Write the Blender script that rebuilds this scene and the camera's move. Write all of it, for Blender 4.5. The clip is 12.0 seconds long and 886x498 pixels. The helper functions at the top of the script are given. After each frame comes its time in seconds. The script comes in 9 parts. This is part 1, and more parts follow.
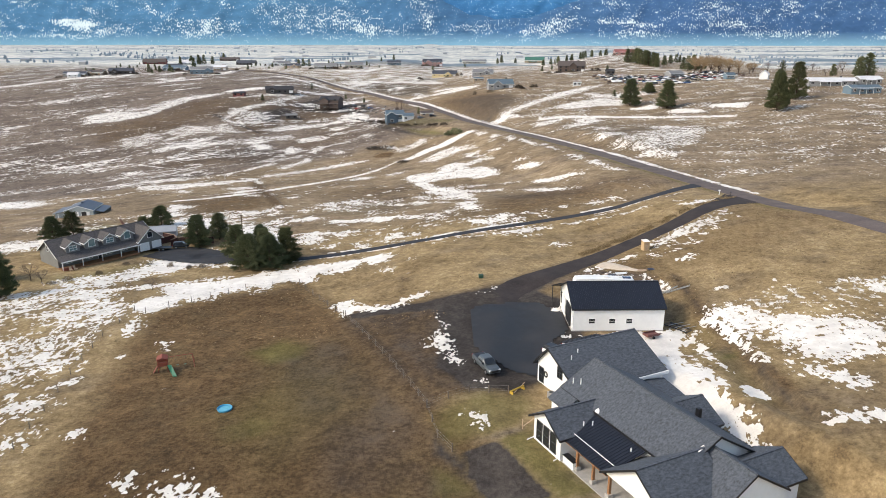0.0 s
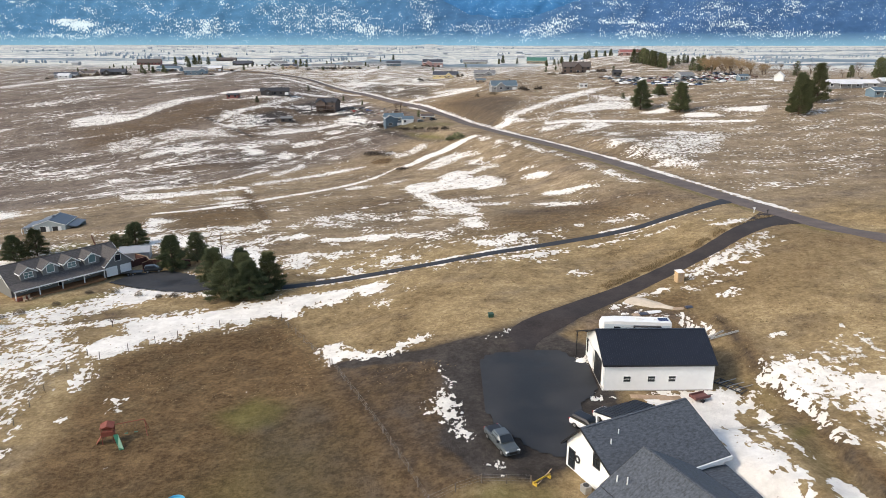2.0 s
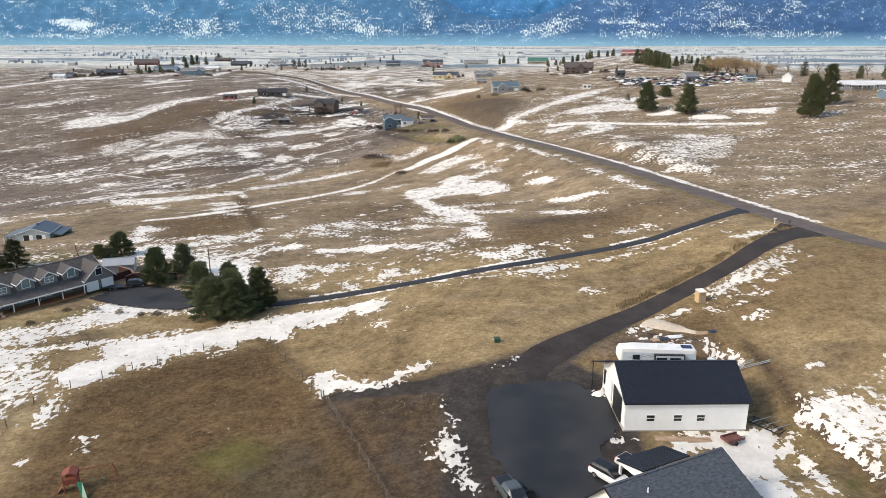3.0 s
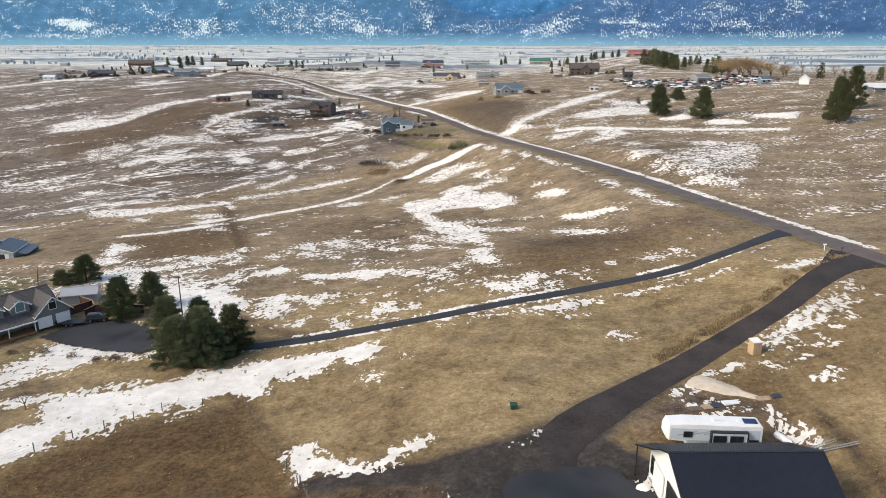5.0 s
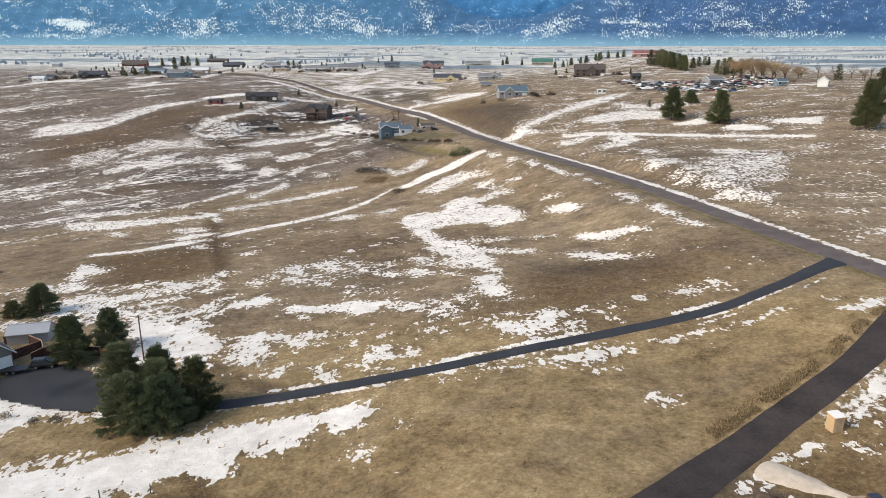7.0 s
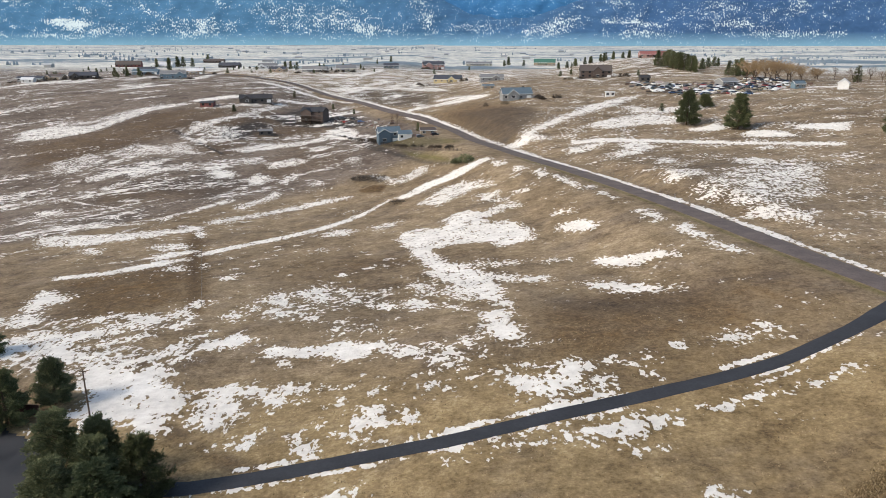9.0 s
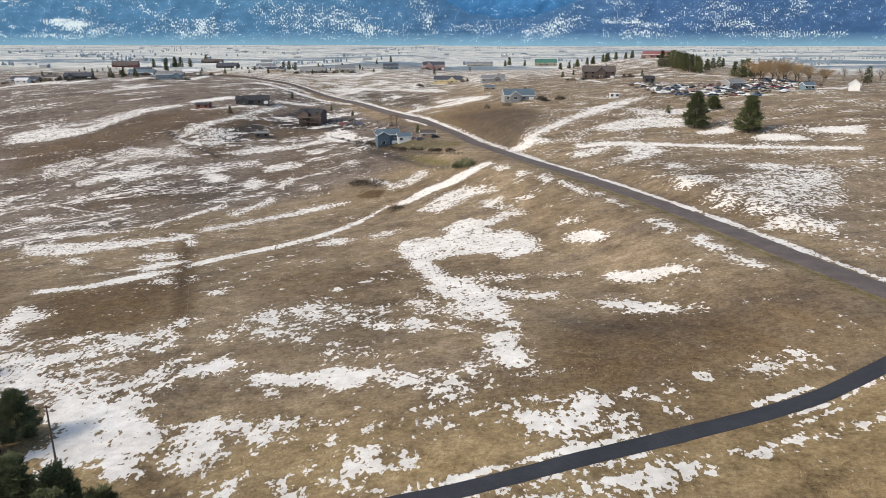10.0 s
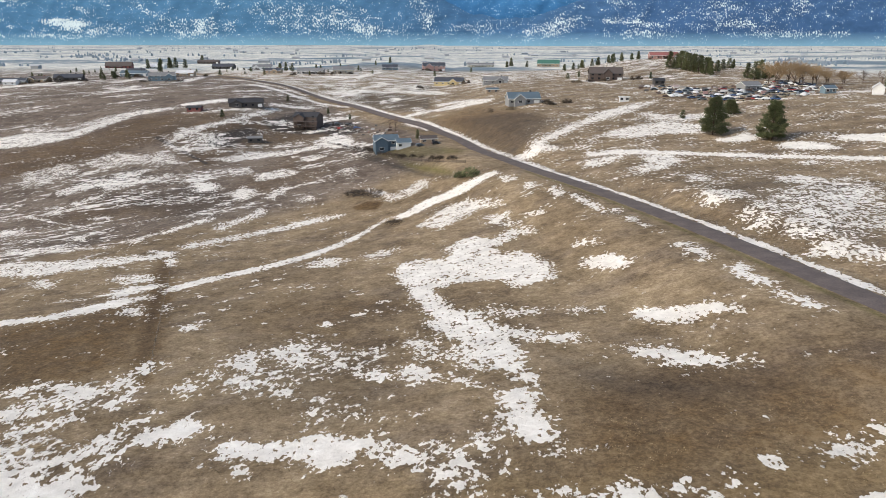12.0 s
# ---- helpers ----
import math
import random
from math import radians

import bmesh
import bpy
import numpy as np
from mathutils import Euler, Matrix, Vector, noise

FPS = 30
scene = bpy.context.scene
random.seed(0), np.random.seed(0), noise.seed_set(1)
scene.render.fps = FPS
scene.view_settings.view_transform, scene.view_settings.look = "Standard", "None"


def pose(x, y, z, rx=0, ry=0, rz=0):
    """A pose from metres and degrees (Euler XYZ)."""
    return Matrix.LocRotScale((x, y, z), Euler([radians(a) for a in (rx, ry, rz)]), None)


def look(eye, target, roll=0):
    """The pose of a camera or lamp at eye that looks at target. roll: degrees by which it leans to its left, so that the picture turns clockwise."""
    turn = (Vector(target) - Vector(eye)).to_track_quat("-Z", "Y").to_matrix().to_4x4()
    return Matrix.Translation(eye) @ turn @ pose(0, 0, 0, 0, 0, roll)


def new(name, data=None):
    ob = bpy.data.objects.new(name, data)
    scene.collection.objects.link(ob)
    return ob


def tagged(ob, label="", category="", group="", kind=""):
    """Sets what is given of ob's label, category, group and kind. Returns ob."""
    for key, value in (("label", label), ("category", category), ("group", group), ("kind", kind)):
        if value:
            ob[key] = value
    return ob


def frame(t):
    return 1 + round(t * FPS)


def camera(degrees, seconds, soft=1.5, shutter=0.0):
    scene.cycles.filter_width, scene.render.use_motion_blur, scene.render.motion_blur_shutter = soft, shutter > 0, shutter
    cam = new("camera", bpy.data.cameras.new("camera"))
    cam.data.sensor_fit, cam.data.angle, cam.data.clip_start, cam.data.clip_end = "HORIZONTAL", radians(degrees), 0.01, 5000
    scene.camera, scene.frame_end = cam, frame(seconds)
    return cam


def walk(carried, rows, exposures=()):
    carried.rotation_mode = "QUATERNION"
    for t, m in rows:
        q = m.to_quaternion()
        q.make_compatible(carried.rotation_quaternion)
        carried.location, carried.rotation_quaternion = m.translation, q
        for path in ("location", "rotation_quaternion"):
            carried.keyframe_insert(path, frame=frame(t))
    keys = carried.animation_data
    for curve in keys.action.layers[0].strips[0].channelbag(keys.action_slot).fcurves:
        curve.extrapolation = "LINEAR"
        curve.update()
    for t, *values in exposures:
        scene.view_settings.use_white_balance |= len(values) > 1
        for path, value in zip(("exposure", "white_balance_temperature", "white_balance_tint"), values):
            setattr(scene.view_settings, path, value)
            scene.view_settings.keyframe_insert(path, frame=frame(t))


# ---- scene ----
# ---- camera: a drone on a straight line, looking ahead and down ----
cam = camera(63.99, 12.0, soft=0.85)
TILT = 16.879  # degrees below the horizon
PATH = [
    (0.0, (-0.051, -0.020, 45.017)),
    (1.0, (-0.348, 10.212, 44.926)),
    (2.0, (-0.666, 20.438, 44.874)),
    (3.0, (-0.986, 30.661, 44.842)),
    (4.0, (-1.296, 40.884, 44.818)),
    (5.0, (-1.588, 51.108, 44.795)),
    (6.0, (-1.860, 61.330, 44.768)),
    (7.0, (-2.113, 71.550, 44.739)),
    (8.0, (-2.353, 81.762, 44.715)),
    (9.0, (-2.594, 91.960, 44.707)),
    (10.0, (-2.850, 102.138, 44.729)),
    (11.0, (-3.144, 112.285, 44.804)),
    (12.0, (-3.501, 122.391, 44.955)),
]
walk(cam, [(t, pose(*eye, 90 - TILT, 0, 0)) for t, eye in PATH], exposures=[(0, 0.82, 6900, 9), (12, 0.57, 6900, 9)])


# ---- world, sun, exposure ----
SUN_AZ = radians(248)   # compass-like angle from +y towards +x: the sun stands to the side and a little behind
SUN_EL = radians(38)
world = bpy.data.worlds.new("sky")
scene.world = world
world.use_nodes = True
wn, wl = world.node_tree.nodes, world.node_tree.links
sky = wn.new("ShaderNodeTexSky")
sky.sky_type, sky.sun_disc = "NISHITA", False
sky.sun_elevation, sky.sun_rotation = SUN_EL, SUN_AZ
sky.air_density, sky.dust_density, sky.ozone_density = 1.0, 2.0, 1.0
wl.new(sky.outputs[0], wn["Background"].inputs["Color"])
wn["Background"].inputs["Strength"].default_value = 0.15
lamp = bpy.data.lights.new("sun", "SUN")
lamp.energy, lamp.angle, lamp.color = 1.35, radians(12.0), (1.0, 0.95, 0.88)
sun = new("sun", lamp)
sun.matrix_world = look((math.sin(SUN_AZ) * 100, math.cos(SUN_AZ) * 100, math.tan(SUN_EL) * 100), (0, 0, 0))

# ---- terrain: heights at the crossings of an uneven net, with smooth slopes between ----
NET_X = np.array([-520, -330, -220, -150, -100, -60, -25, 5, 35, 65, 110, 170, 260, 420.0])
NET_Y = np.array([20, 70, 100, 130, 165, 205, 250, 305, 375, 460, 560, 680, 820, 1000.0])
NEAR_HEIGHTS = [
    (-21.4, -15, -11.4, -9, -7.2, -5.5, -4.1, -3, -0.9, 0.4, 3, 5.9, 9.7, 16.3),
    (-25.6, -17.9, -13.3, -10.2, -7.8, -5.8, -3.4, -2.2, 1.9, 4.7, 5.9, 7.6, 10.3, 15.3),
    (-28.1, -19.7, -14.6, -10.8, -7.9, -6.6, -4.9, -0.9, 0, 5.1, 7.1, 8.4, 10.7, 14.7),
    (-30.8, -21.3, -16.2, -11.9, -8.4, -6.9, -6, -1, 0.2, 5.4, 7.8, 9.1, 10.9, 14.5),
    (-34.5, -22.7, -17.5, -13.3, -9.6, -9.2, -6.6, -2.3, 0, 4.8, 7.5, 8.8, 10.8, 14.6),
    (-39, -26.2, -19.7, -15.4, -11.7, -10.1, -8.4, -4.4, -1.1, 1.5, 5.3, 8, 10.7, 15.2),
    (-43.2, -31.1, -24.1, -19, -14.7, -12.8, -11.6, -8.5, -4.2, 2.2, 4.6, 7.9, 11, 15.9),
]
FAR_HEIGHTS = [
    (-45.5, -35, -29, -24.3, -21.1, -18.7, -15.1, -10.7, -5.5, 2.5, 5.1, 9.7, 12.2, 17.2),
    (-44.3, -36.6, -32.5, -27.4, -23.9, -23.5, -19.5, -11.6, -6.2, -0.4, 3.5, 10.9, 15.1, 19.2),
    (-37.4, -30.2, -25.9, -22.8, -22.5, -18.5, -13, -7.3, 0.7, 4.1, 7.6, 14.1, 17.6, 19.2),
    (-25.5, -17.4, -12.9, -10.6, -15.3, -12.4, -7.1, -1.2, 6.7, 9.6, 12.5, 15.2, 16.6, 15.9),
    (-12.4, -4.3, -0.5, 0.3, -5.7, -4.6, -1.8, 1.8, 6.8, 9.9, 12, 14.9, 14.4, 10.5),
    (-1.6, 3.5, 4.1, 4.2, 3.7, 3.1, 2.6, 3.3, 5.7, 7.5, 9.3, 14, 10.9, 5.7),
    (6.4, 3.4, 3.4, 5.8, 9.2, 9.3, 6.5, 3.5, 3, 3.2, 3.4, 3.3, 1.7, 1.1),
]
NET = np.array(NEAR_HEIGHTS + FAR_HEIGHTS)


def weights(knots, v):
    """Cubic Hermite weights on uneven knots."""
    v = np.clip(np.asarray(v, float), knots[0], knots[-1])
    n = len(knots)
    i = np.clip(np.searchsorted(knots, v, side="right") - 1, 0, n - 2)
    h = knots[i + 1] - knots[i]
    u = (v - knots[i]) / h
    w = np.zeros((len(v), n))
    r = np.arange(len(v))
    w[r, i] += 2 * u**3 - 3 * u**2 + 1
    w[r, i + 1] += -2 * u**3 + 3 * u**2
    for s, hh in ((0, (u**3 - 2 * u**2 + u) * h), (1, (u**3 - u**2) * h)):
        lo, hi = np.maximum(i + s - 1, 0), np.minimum(i + s + 1, n - 1)
        d = knots[hi] - knots[lo]
        np.add.at(w, (r, hi), hh / d)
        np.add.at(w, (r, lo), -hh / d)
    return w


HOUSE_AT, HOUSE_TURN, PAD_Z = (14.4, 87.4), 26.0, -1.4
_c, _s = math.cos(radians(HOUSE_TURN)), math.sin(radians(HOUSE_TURN))


def house_uv(x, y):
    dx, dy = x - HOUSE_AT[0], y - HOUSE_AT[1]
    return dx * _c + dy * _s, dx * _s - dy * _c


def box_dist(x, y, x0, x1, y0, y1):
    """Distance outside a rectangle, 0 inside."""
    return np.hypot(np.maximum(np.maximum(x0 - x, x - x1), 0), np.maximum(np.maximum(y0 - y, y - y1), 0))


def ease(v):
    v = np.clip(v, 0, 1)
    return v * v * (3 - 2 * v)


# the through road on its low bank: x, y, z
ROAD_LINE = [(85.0, 160.0, 5.3), (80.2, 180.0, 4.3), (75.5, 200.0, 3.5), (70.8, 220.0, 2.95), (67.1, 242.0, 1.8), (63.2, 264.7, 0.8), (57.8, 293.7, -0.61), (51.4, 322.1, -1.99), (42.3, 354.2, -3.16), (32.4, 386.3, -4.58), (22.7, 420.4, -5.98), (12.3, 457.3, -7.27), (0.1, 509.1, -8.3), (-25.0, 563.0, -6.9)]


def height(x, y):
    """The ground's height, for arrays."""
    x, y = np.broadcast_arrays(np.atleast_1d(np.asarray(x, float)), np.atleast_1d(np.asarray(y, float)))
    shape = x.shape
    x, y = x.ravel(), y.ravel()
    z = np.einsum("ij,jk,ik->i", weights(NET_Y, y), NET, weights(NET_X, x))
    z = z - 0.0073 * np.maximum(y - 1000, 0)
    z = z + 9 * np.exp(-(((x - 205) / 75) ** 2) - ((y - 790) / 95) ** 2)  # the knoll with the red-roofed house
    u, v = house_uv(x, y)
    pad = np.minimum(box_dist(u, v, -11, 12.5, -9, 40), box_dist(x, y, 14, 38, 98, 124))
    pad = np.minimum(pad, box_dist(x, y, 4, 24, 90, 118))
    k = ease(1 - pad / np.where(x > 30, 4.5, 7.0))
    z = z * (1 - k) + PAD_Z * k
    d = 43.9 + 1.2 * np.sin(y * 0.21) * ease((118 - y) / 30) - x  # a cut edge above the bank by the house
    z = z - 1.15 * ease(d / 1.1) * ease((6.0 - d) / 4.5) * ease((y - 68) / 8) * ease((122 - y) / 14)
    rx, ry, rz = np.array(ROAD_LINE).T
    k = ease(1 - (np.abs(x - np.interp(y, ry, rx)) * 0.965 - 5) / np.where(x < np.interp(y, ry, rx), 30, 13)) * ease((y - 150) / 20) * ease((575 - y) / 60)
    return (z * (1 - k) + np.interp(y, ry, rz) * k).reshape(shape)


def hz(x, y):
    return float(height(x, y)[0])


# ---- materials ----
def mat(name, build, rough=0.8, metal=0.0):
    m = bpy.data.materials.new(name)
    m.use_nodes = True
    n, l = m.node_tree.nodes, m.node_tree.links
    b = n["Principled BSDF"]
    b.inputs["Roughness"].default_value, b.inputs["Metallic"].default_value = rough, metal
    build(n, l, b)
    return m


def where(n, l, scale=(1, 1, 1), turn=0.0, source="Position"):
    """World or object place, scaled."""
    src = n.new("ShaderNodeNewGeometry").outputs["Position"] if source == "Position" else n.new("ShaderNodeTexCoord").outputs["Object"]
    if turn:
        rot = n.new("ShaderNodeMapping")
        rot.inputs["Rotation"].default_value = (0, 0, radians(-turn))
        l.new(src, rot.inputs["Vector"])
        src = rot.outputs["Vector"]
    mp = n.new("ShaderNodeMapping")
    mp.inputs["Scale"].default_value = scale
    l.new(src, mp.inputs["Vector"])
    return mp.outputs["Vector"]


def noise_tex(n, l, vec, scale, detail=4.0, rough=0.6, distort=0.0):
    t = n.new("ShaderNodeTexNoise")
    t.inputs["Scale"].default_value, t.inputs["Detail"].default_value = scale, detail
    t.inputs["Roughness"].default_value, t.inputs["Distortion"].default_value = rough, distort
    l.new(vec, t.inputs["Vector"])
    return t.outputs["Fac"]


def ramp(n, l, fac, stops):
    r = n.new("ShaderNodeValToRGB")
    e = r.color_ramp.elements
    while len(e) < len(stops):
        e.new(0.5)
    for k, (p, c) in zip(e, stops):
        k.position, k.color = p, (*c, 1) if len(c) == 3 else c
    l.new(fac, r.inputs["Fac"])
    return r.outputs["Color"]


def mathn(n, l, op, a, b=0.0, c=0.0, clamp=False):
    m = n.new("ShaderNodeMath")
    m.operation, m.use_clamp = op, clamp
    for k, v in enumerate((a, b, c)):
        if isinstance(v, (int, float)):
            m.inputs[k].default_value = v
        else:
            l.new(v, m.inputs[k])
    return m.outputs[0]


def mixc(n, l, fac, a, b, blend="MIX"):
    m = n.new("ShaderNodeMix")
    m.data_type, m.blend_type = "RGBA", blend
    for k, v in (("Factor", fac), ("A", a), ("B", b)):
        i = [s for s in m.inputs if s.name == k and (s.type == "RGBA" if k != "Factor" else s.type == "VALUE")][0]
        if isinstance(v, (int, float)):
            i.default_value = v
        elif isinstance(v, tuple):
            i.default_value = (*v, 1)
        else:
            l.new(v, i)
    return [o for o in m.outputs if o.type == "RGBA"][0]


def bump(n, l, b, h, strength=0.4, dist=0.05):
    k = n.new("ShaderNodeBump")
    k.inputs["Strength"].default_value, k.inputs["Distance"].default_value = strength, dist
    l.new(h, k.inputs["Height"])
    l.new(k.outputs["Normal"], b.inputs["Normal"])


def plain(name, colour, rough=0.6, metal=0.0, grain=8.0, spread=0.25, relief=0.0):
    """A painted or natural surface: one colour, mottled at two scales."""
    def build(n, l, b):
        v = where(n, l)
        f = mathn(n, l, "ADD", noise_tex(n, l, v, grain, 5), mathn(n, l, "MULTIPLY", noise_tex(n, l, v, grain * 0.12, 3), 0.8))
        lo = tuple(c * (1 - spread) for c in colour)
        hi = tuple(min(1, c * (1 + spread)) for c in colour)
        l.new(ramp(n, l, mathn(n, l, "MULTIPLY", f, 0.55), [(0.3, lo), (0.7, hi)]), b.inputs["Base Color"])
        if relief:
            bump(n, l, b, noise_tex(n, l, v, grain * 2, 4), relief, 0.03)
    return mat(name, build, rough, metal)


def attr(n, name):
    a = n.new("ShaderNodeAttribute")
    a.attribute_name = name
    return a.outputs["Fac"]


def ground_nodes(n, l, b):
    p = where(n, l)
    fine = noise_tex(n, l, p, 1.7, 9, 0.8)
    mid = noise_tex(n, l, p, 0.16, 6, 0.65)
    wide = noise_tex(n, l, p, 0.022, 4, 0.6)
    # dry grass: straw, khaki, brown
    tuft = noise_tex(n, l, p, 0.55, 5, 0.7)
    tone = mathn(n, l, "ADD", mathn(n, l, "ADD", mathn(n, l, "MULTIPLY", fine, 0.45), mathn(n, l, "MULTIPLY", tuft, 0.25)), mathn(n, l, "ADD", mathn(n, l, "MULTIPLY", mid, 0.3), mathn(n, l, "MULTIPLY", wide, 0.2)))
    grass = ramp(n, l, tone, [(0.45, (0.066, 0.0445, 0.023)), (0.55, (0.2, 0.14, 0.071)), (0.63, (0.317, 0.228, 0.117)), (0.72, (0.5, 0.386, 0.22))])
    heath = ramp(n, l, tone, [(0.44, (0.048, 0.037, 0.03)), (0.57, (0.16, 0.123, 0.095)), (0.72, (0.38, 0.305, 0.24))])
    worn = ramp(n, l, noise_tex(n, l, where(n, l, (0.05, 0.075, 0.0), 15), 1.0, 6, 0.66), [(0.5, (0, 0, 0)), (0.66, (0.65, 0.65, 0.65))])
    grass = mixc(n, l, worn, grass, ramp(n, l, tone, [(0.43, (0.035, 0.026, 0.018)), (0.56, (0.105, 0.077, 0.052)), (0.74, (0.24, 0.18, 0.125))]))
    scrub = ramp(n, l, noise_tex(n, l, where(n, l, (0.13, 0.1, 0.0), 20), 1.0, 6, 0.7, 0.5), [(0.47, (0, 0, 0)), (0.6, (0.6, 0.6, 0.6))])
    heath = mixc(n, l, scrub, heath, ramp(n, l, tone, [(0.45, (0.03, 0.023, 0.019)), (0.58, (0.085, 0.064, 0.05)), (0.72, (0.2, 0.155, 0.12))]))
    grass = mixc(n, l, attr(n, "heath"), grass, heath)
    soil = ramp(n, l, tone, [(0.46, (0.022, 0.0135, 0.0068)), (0.57, (0.082, 0.05, 0.0235)), (0.7, (0.21, 0.136, 0.066))])
    ks = mathn(n, l, "ADD", attr(n, "soil"), mathn(n, l, "MULTIPLY", mathn(n, l, "MULTIPLY", mathn(n, l, "SUBTRACT", mid, 0.5), 2.2), mathn(n, l, "MULTIPLY", attr(n, "soil"), 2.5, 0.0, True)))
    grass = mixc(n, l, mathn(n, l, "MULTIPLY", ks, 1.0, 0.0, True), grass, soil)
    green = ramp(n, l, tone, [(0.4, (0.05, 0.048, 0.016)), (0.6, (0.125, 0.11, 0.035)), (0.8, (0.22, 0.18, 0.07))])
    kg = mathn(n, l, "ADD", attr(n, "green"), mathn(n, l, "MULTIPLY", mathn(n, l, "SUBTRACT", mid, 0.5), 1.0))
    grass = mixc(n, l, mathn(n, l, "MULTIPLY", kg, attr(n, "green"), 0.0, True), grass, green)
    # dark mud colour, which also paints the shade on the cut bank
    mud_and_shade = ramp(n, l, tone, [(0.43, (0.018, 0.0155, 0.0135)), (0.58, (0.045, 0.038, 0.033)), (0.76, (0.11, 0.094, 0.08))])
    km = mathn(n, l, "ADD", attr(n, "mud_and_shade"), mathn(n, l, "MULTIPLY", mathn(n, l, "SUBTRACT", mid, 0.5), 1.4))
    grass = mixc(n, l, mathn(n, l, "MULTIPLY", mathn(n, l, "MULTIPLY", km, attr(n, "mud_and_shade")), 3.0, 0.0, True), grass, mud_and_shade)
    # snow: drawn patches with ragged edges, and wind-blown streaks where the field carries them
    rag = mathn(n, l, "ADD", mathn(n, l, "MULTIPLY", noise_tex(n, l, where(n, l, (0.2, 0.16, 0.0), 12), 1.0, 4, 0.6), 0.42), mathn(n, l, "ADD", mathn(n, l, "MULTIPLY", noise_tex(n, l, where(n, l, (0.52, 0.36, 0.0), -10), 1.0, 4, 0.62), 0.5), mathn(n, l, "MULTIPLY", noise_tex(n, l, where(n, l, (1.25, 0.8, 0.0), 8), 1.0, 3, 0.6), 0.78)))
    bands = mathn(n, l, "MULTIPLY", noise_tex(n, l, where(n, l, (0.014, 0.045, 0.0), 24), 1.0, 4, 0.6, 0.4), 0.46)
    runs = mathn(n, l, "MULTIPLY", noise_tex(n, l, where(n, l, (0.13, 0.3, 0.0), 21), 1.0, 6, 0.66, 0.9), 0.4)
    bits = mathn(n, l, "MULTIPLY", noise_tex(n, l, where(n, l, (0.4, 0.75, 0.0), 24), 1.0, 3, 0.6), 0.22)
    streak = mathn(n, l, "ADD", mathn(n, l, "ADD", bands, runs), bits)
    clump = mathn(n, l, "MULTIPLY", noise_tex(n, l, where(n, l, (0.06, 0.085, 0.0), 0), 1.0, 4, 0.6), 0.45)
    spot = mathn(n, l, "ADD", clump, mathn(n, l, "MULTIPLY", noise_tex(n, l, where(n, l, (0.75, 0.5, 0.0), 0), 1.0, 4, 0.6), 0.6))
    edge = mathn(n, l, "MULTIPLY", attr(n, "snow"), 4.0, 0.0, True)
    s1 = mathn(n, l, "ADD", attr(n, "snow"), mathn(n, l, "MULTIPLY", mathn(n, l, "MULTIPLY", mathn(n, l, "SUBTRACT", rag, 0.85), 3.2), edge))
    s2 = mathn(n, l, "MULTIPLY", mathn(n, l, "SUBTRACT", mathn(n, l, "ADD", streak, mathn(n, l, "ADD", mathn(n, l, "MULTIPLY", attr(n, "streak"), 0.3), mathn(n, l, "MULTIPLY", mathn(n, l, "SUBTRACT", rag, 0.85), 0.16))), 0.72), 48.0)
    s3 = mathn(n, l, "MULTIPLY", mathn(n, l, "SUBTRACT", mathn(n, l, "ADD", spot, mathn(n, l, "MULTIPLY", attr(n, "spot"), 0.3)), 0.765), 24.0)
    s = mathn(n, l, "MAXIMUM", mathn(n, l, "MULTIPLY", mathn(n, l, "SUBTRACT", s1, 0.5), 20.0), mathn(n, l, "MAXIMUM", s2, s3))
    s = mathn(n, l, "ADD", s, mathn(n, l, "MULTIPLY", mathn(n, l, "SUBTRACT", fine, 0.5), 0.7))
    s = mathn(n, l, "MULTIPLY", s, 1.0, 0.0, True)
    lumps = mathn(n, l, "ADD", mathn(n, l, "MULTIPLY", mid, 0.5), mathn(n, l, "MULTIPLY", tuft, 0.5))
    white = ramp(n, l, lumps, [(0.36, (0.62, 0.58, 0.52)), (0.5, (0.76, 0.715, 0.645)), (0.62, (0.87, 0.83, 0.76))])
    near = mixc(n, l, s, grass, white)
    # the far valley: snowy fields, hedges and woods, with haze painted into their colours
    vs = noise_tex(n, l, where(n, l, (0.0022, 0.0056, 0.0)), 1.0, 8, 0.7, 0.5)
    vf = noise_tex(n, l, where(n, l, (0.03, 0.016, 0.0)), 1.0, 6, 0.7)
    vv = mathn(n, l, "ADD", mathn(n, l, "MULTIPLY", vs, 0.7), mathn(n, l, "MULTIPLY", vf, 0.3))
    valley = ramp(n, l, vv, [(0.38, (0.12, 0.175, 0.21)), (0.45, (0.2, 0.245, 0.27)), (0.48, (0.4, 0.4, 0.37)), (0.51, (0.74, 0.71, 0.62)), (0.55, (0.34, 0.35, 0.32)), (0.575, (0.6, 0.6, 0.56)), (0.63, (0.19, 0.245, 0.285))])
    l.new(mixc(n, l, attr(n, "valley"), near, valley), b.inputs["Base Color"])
    b.inputs["Specular IOR Level"].default_value = 0.1
    h = mathn(n, l, "ADD", mathn(n, l, "MULTIPLY", fine, 0.6), mathn(n, l, "MULTIPLY", s, 0.5))
    bump(n, l, b, h, 0.8, 0.45)


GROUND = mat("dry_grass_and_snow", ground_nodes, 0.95)


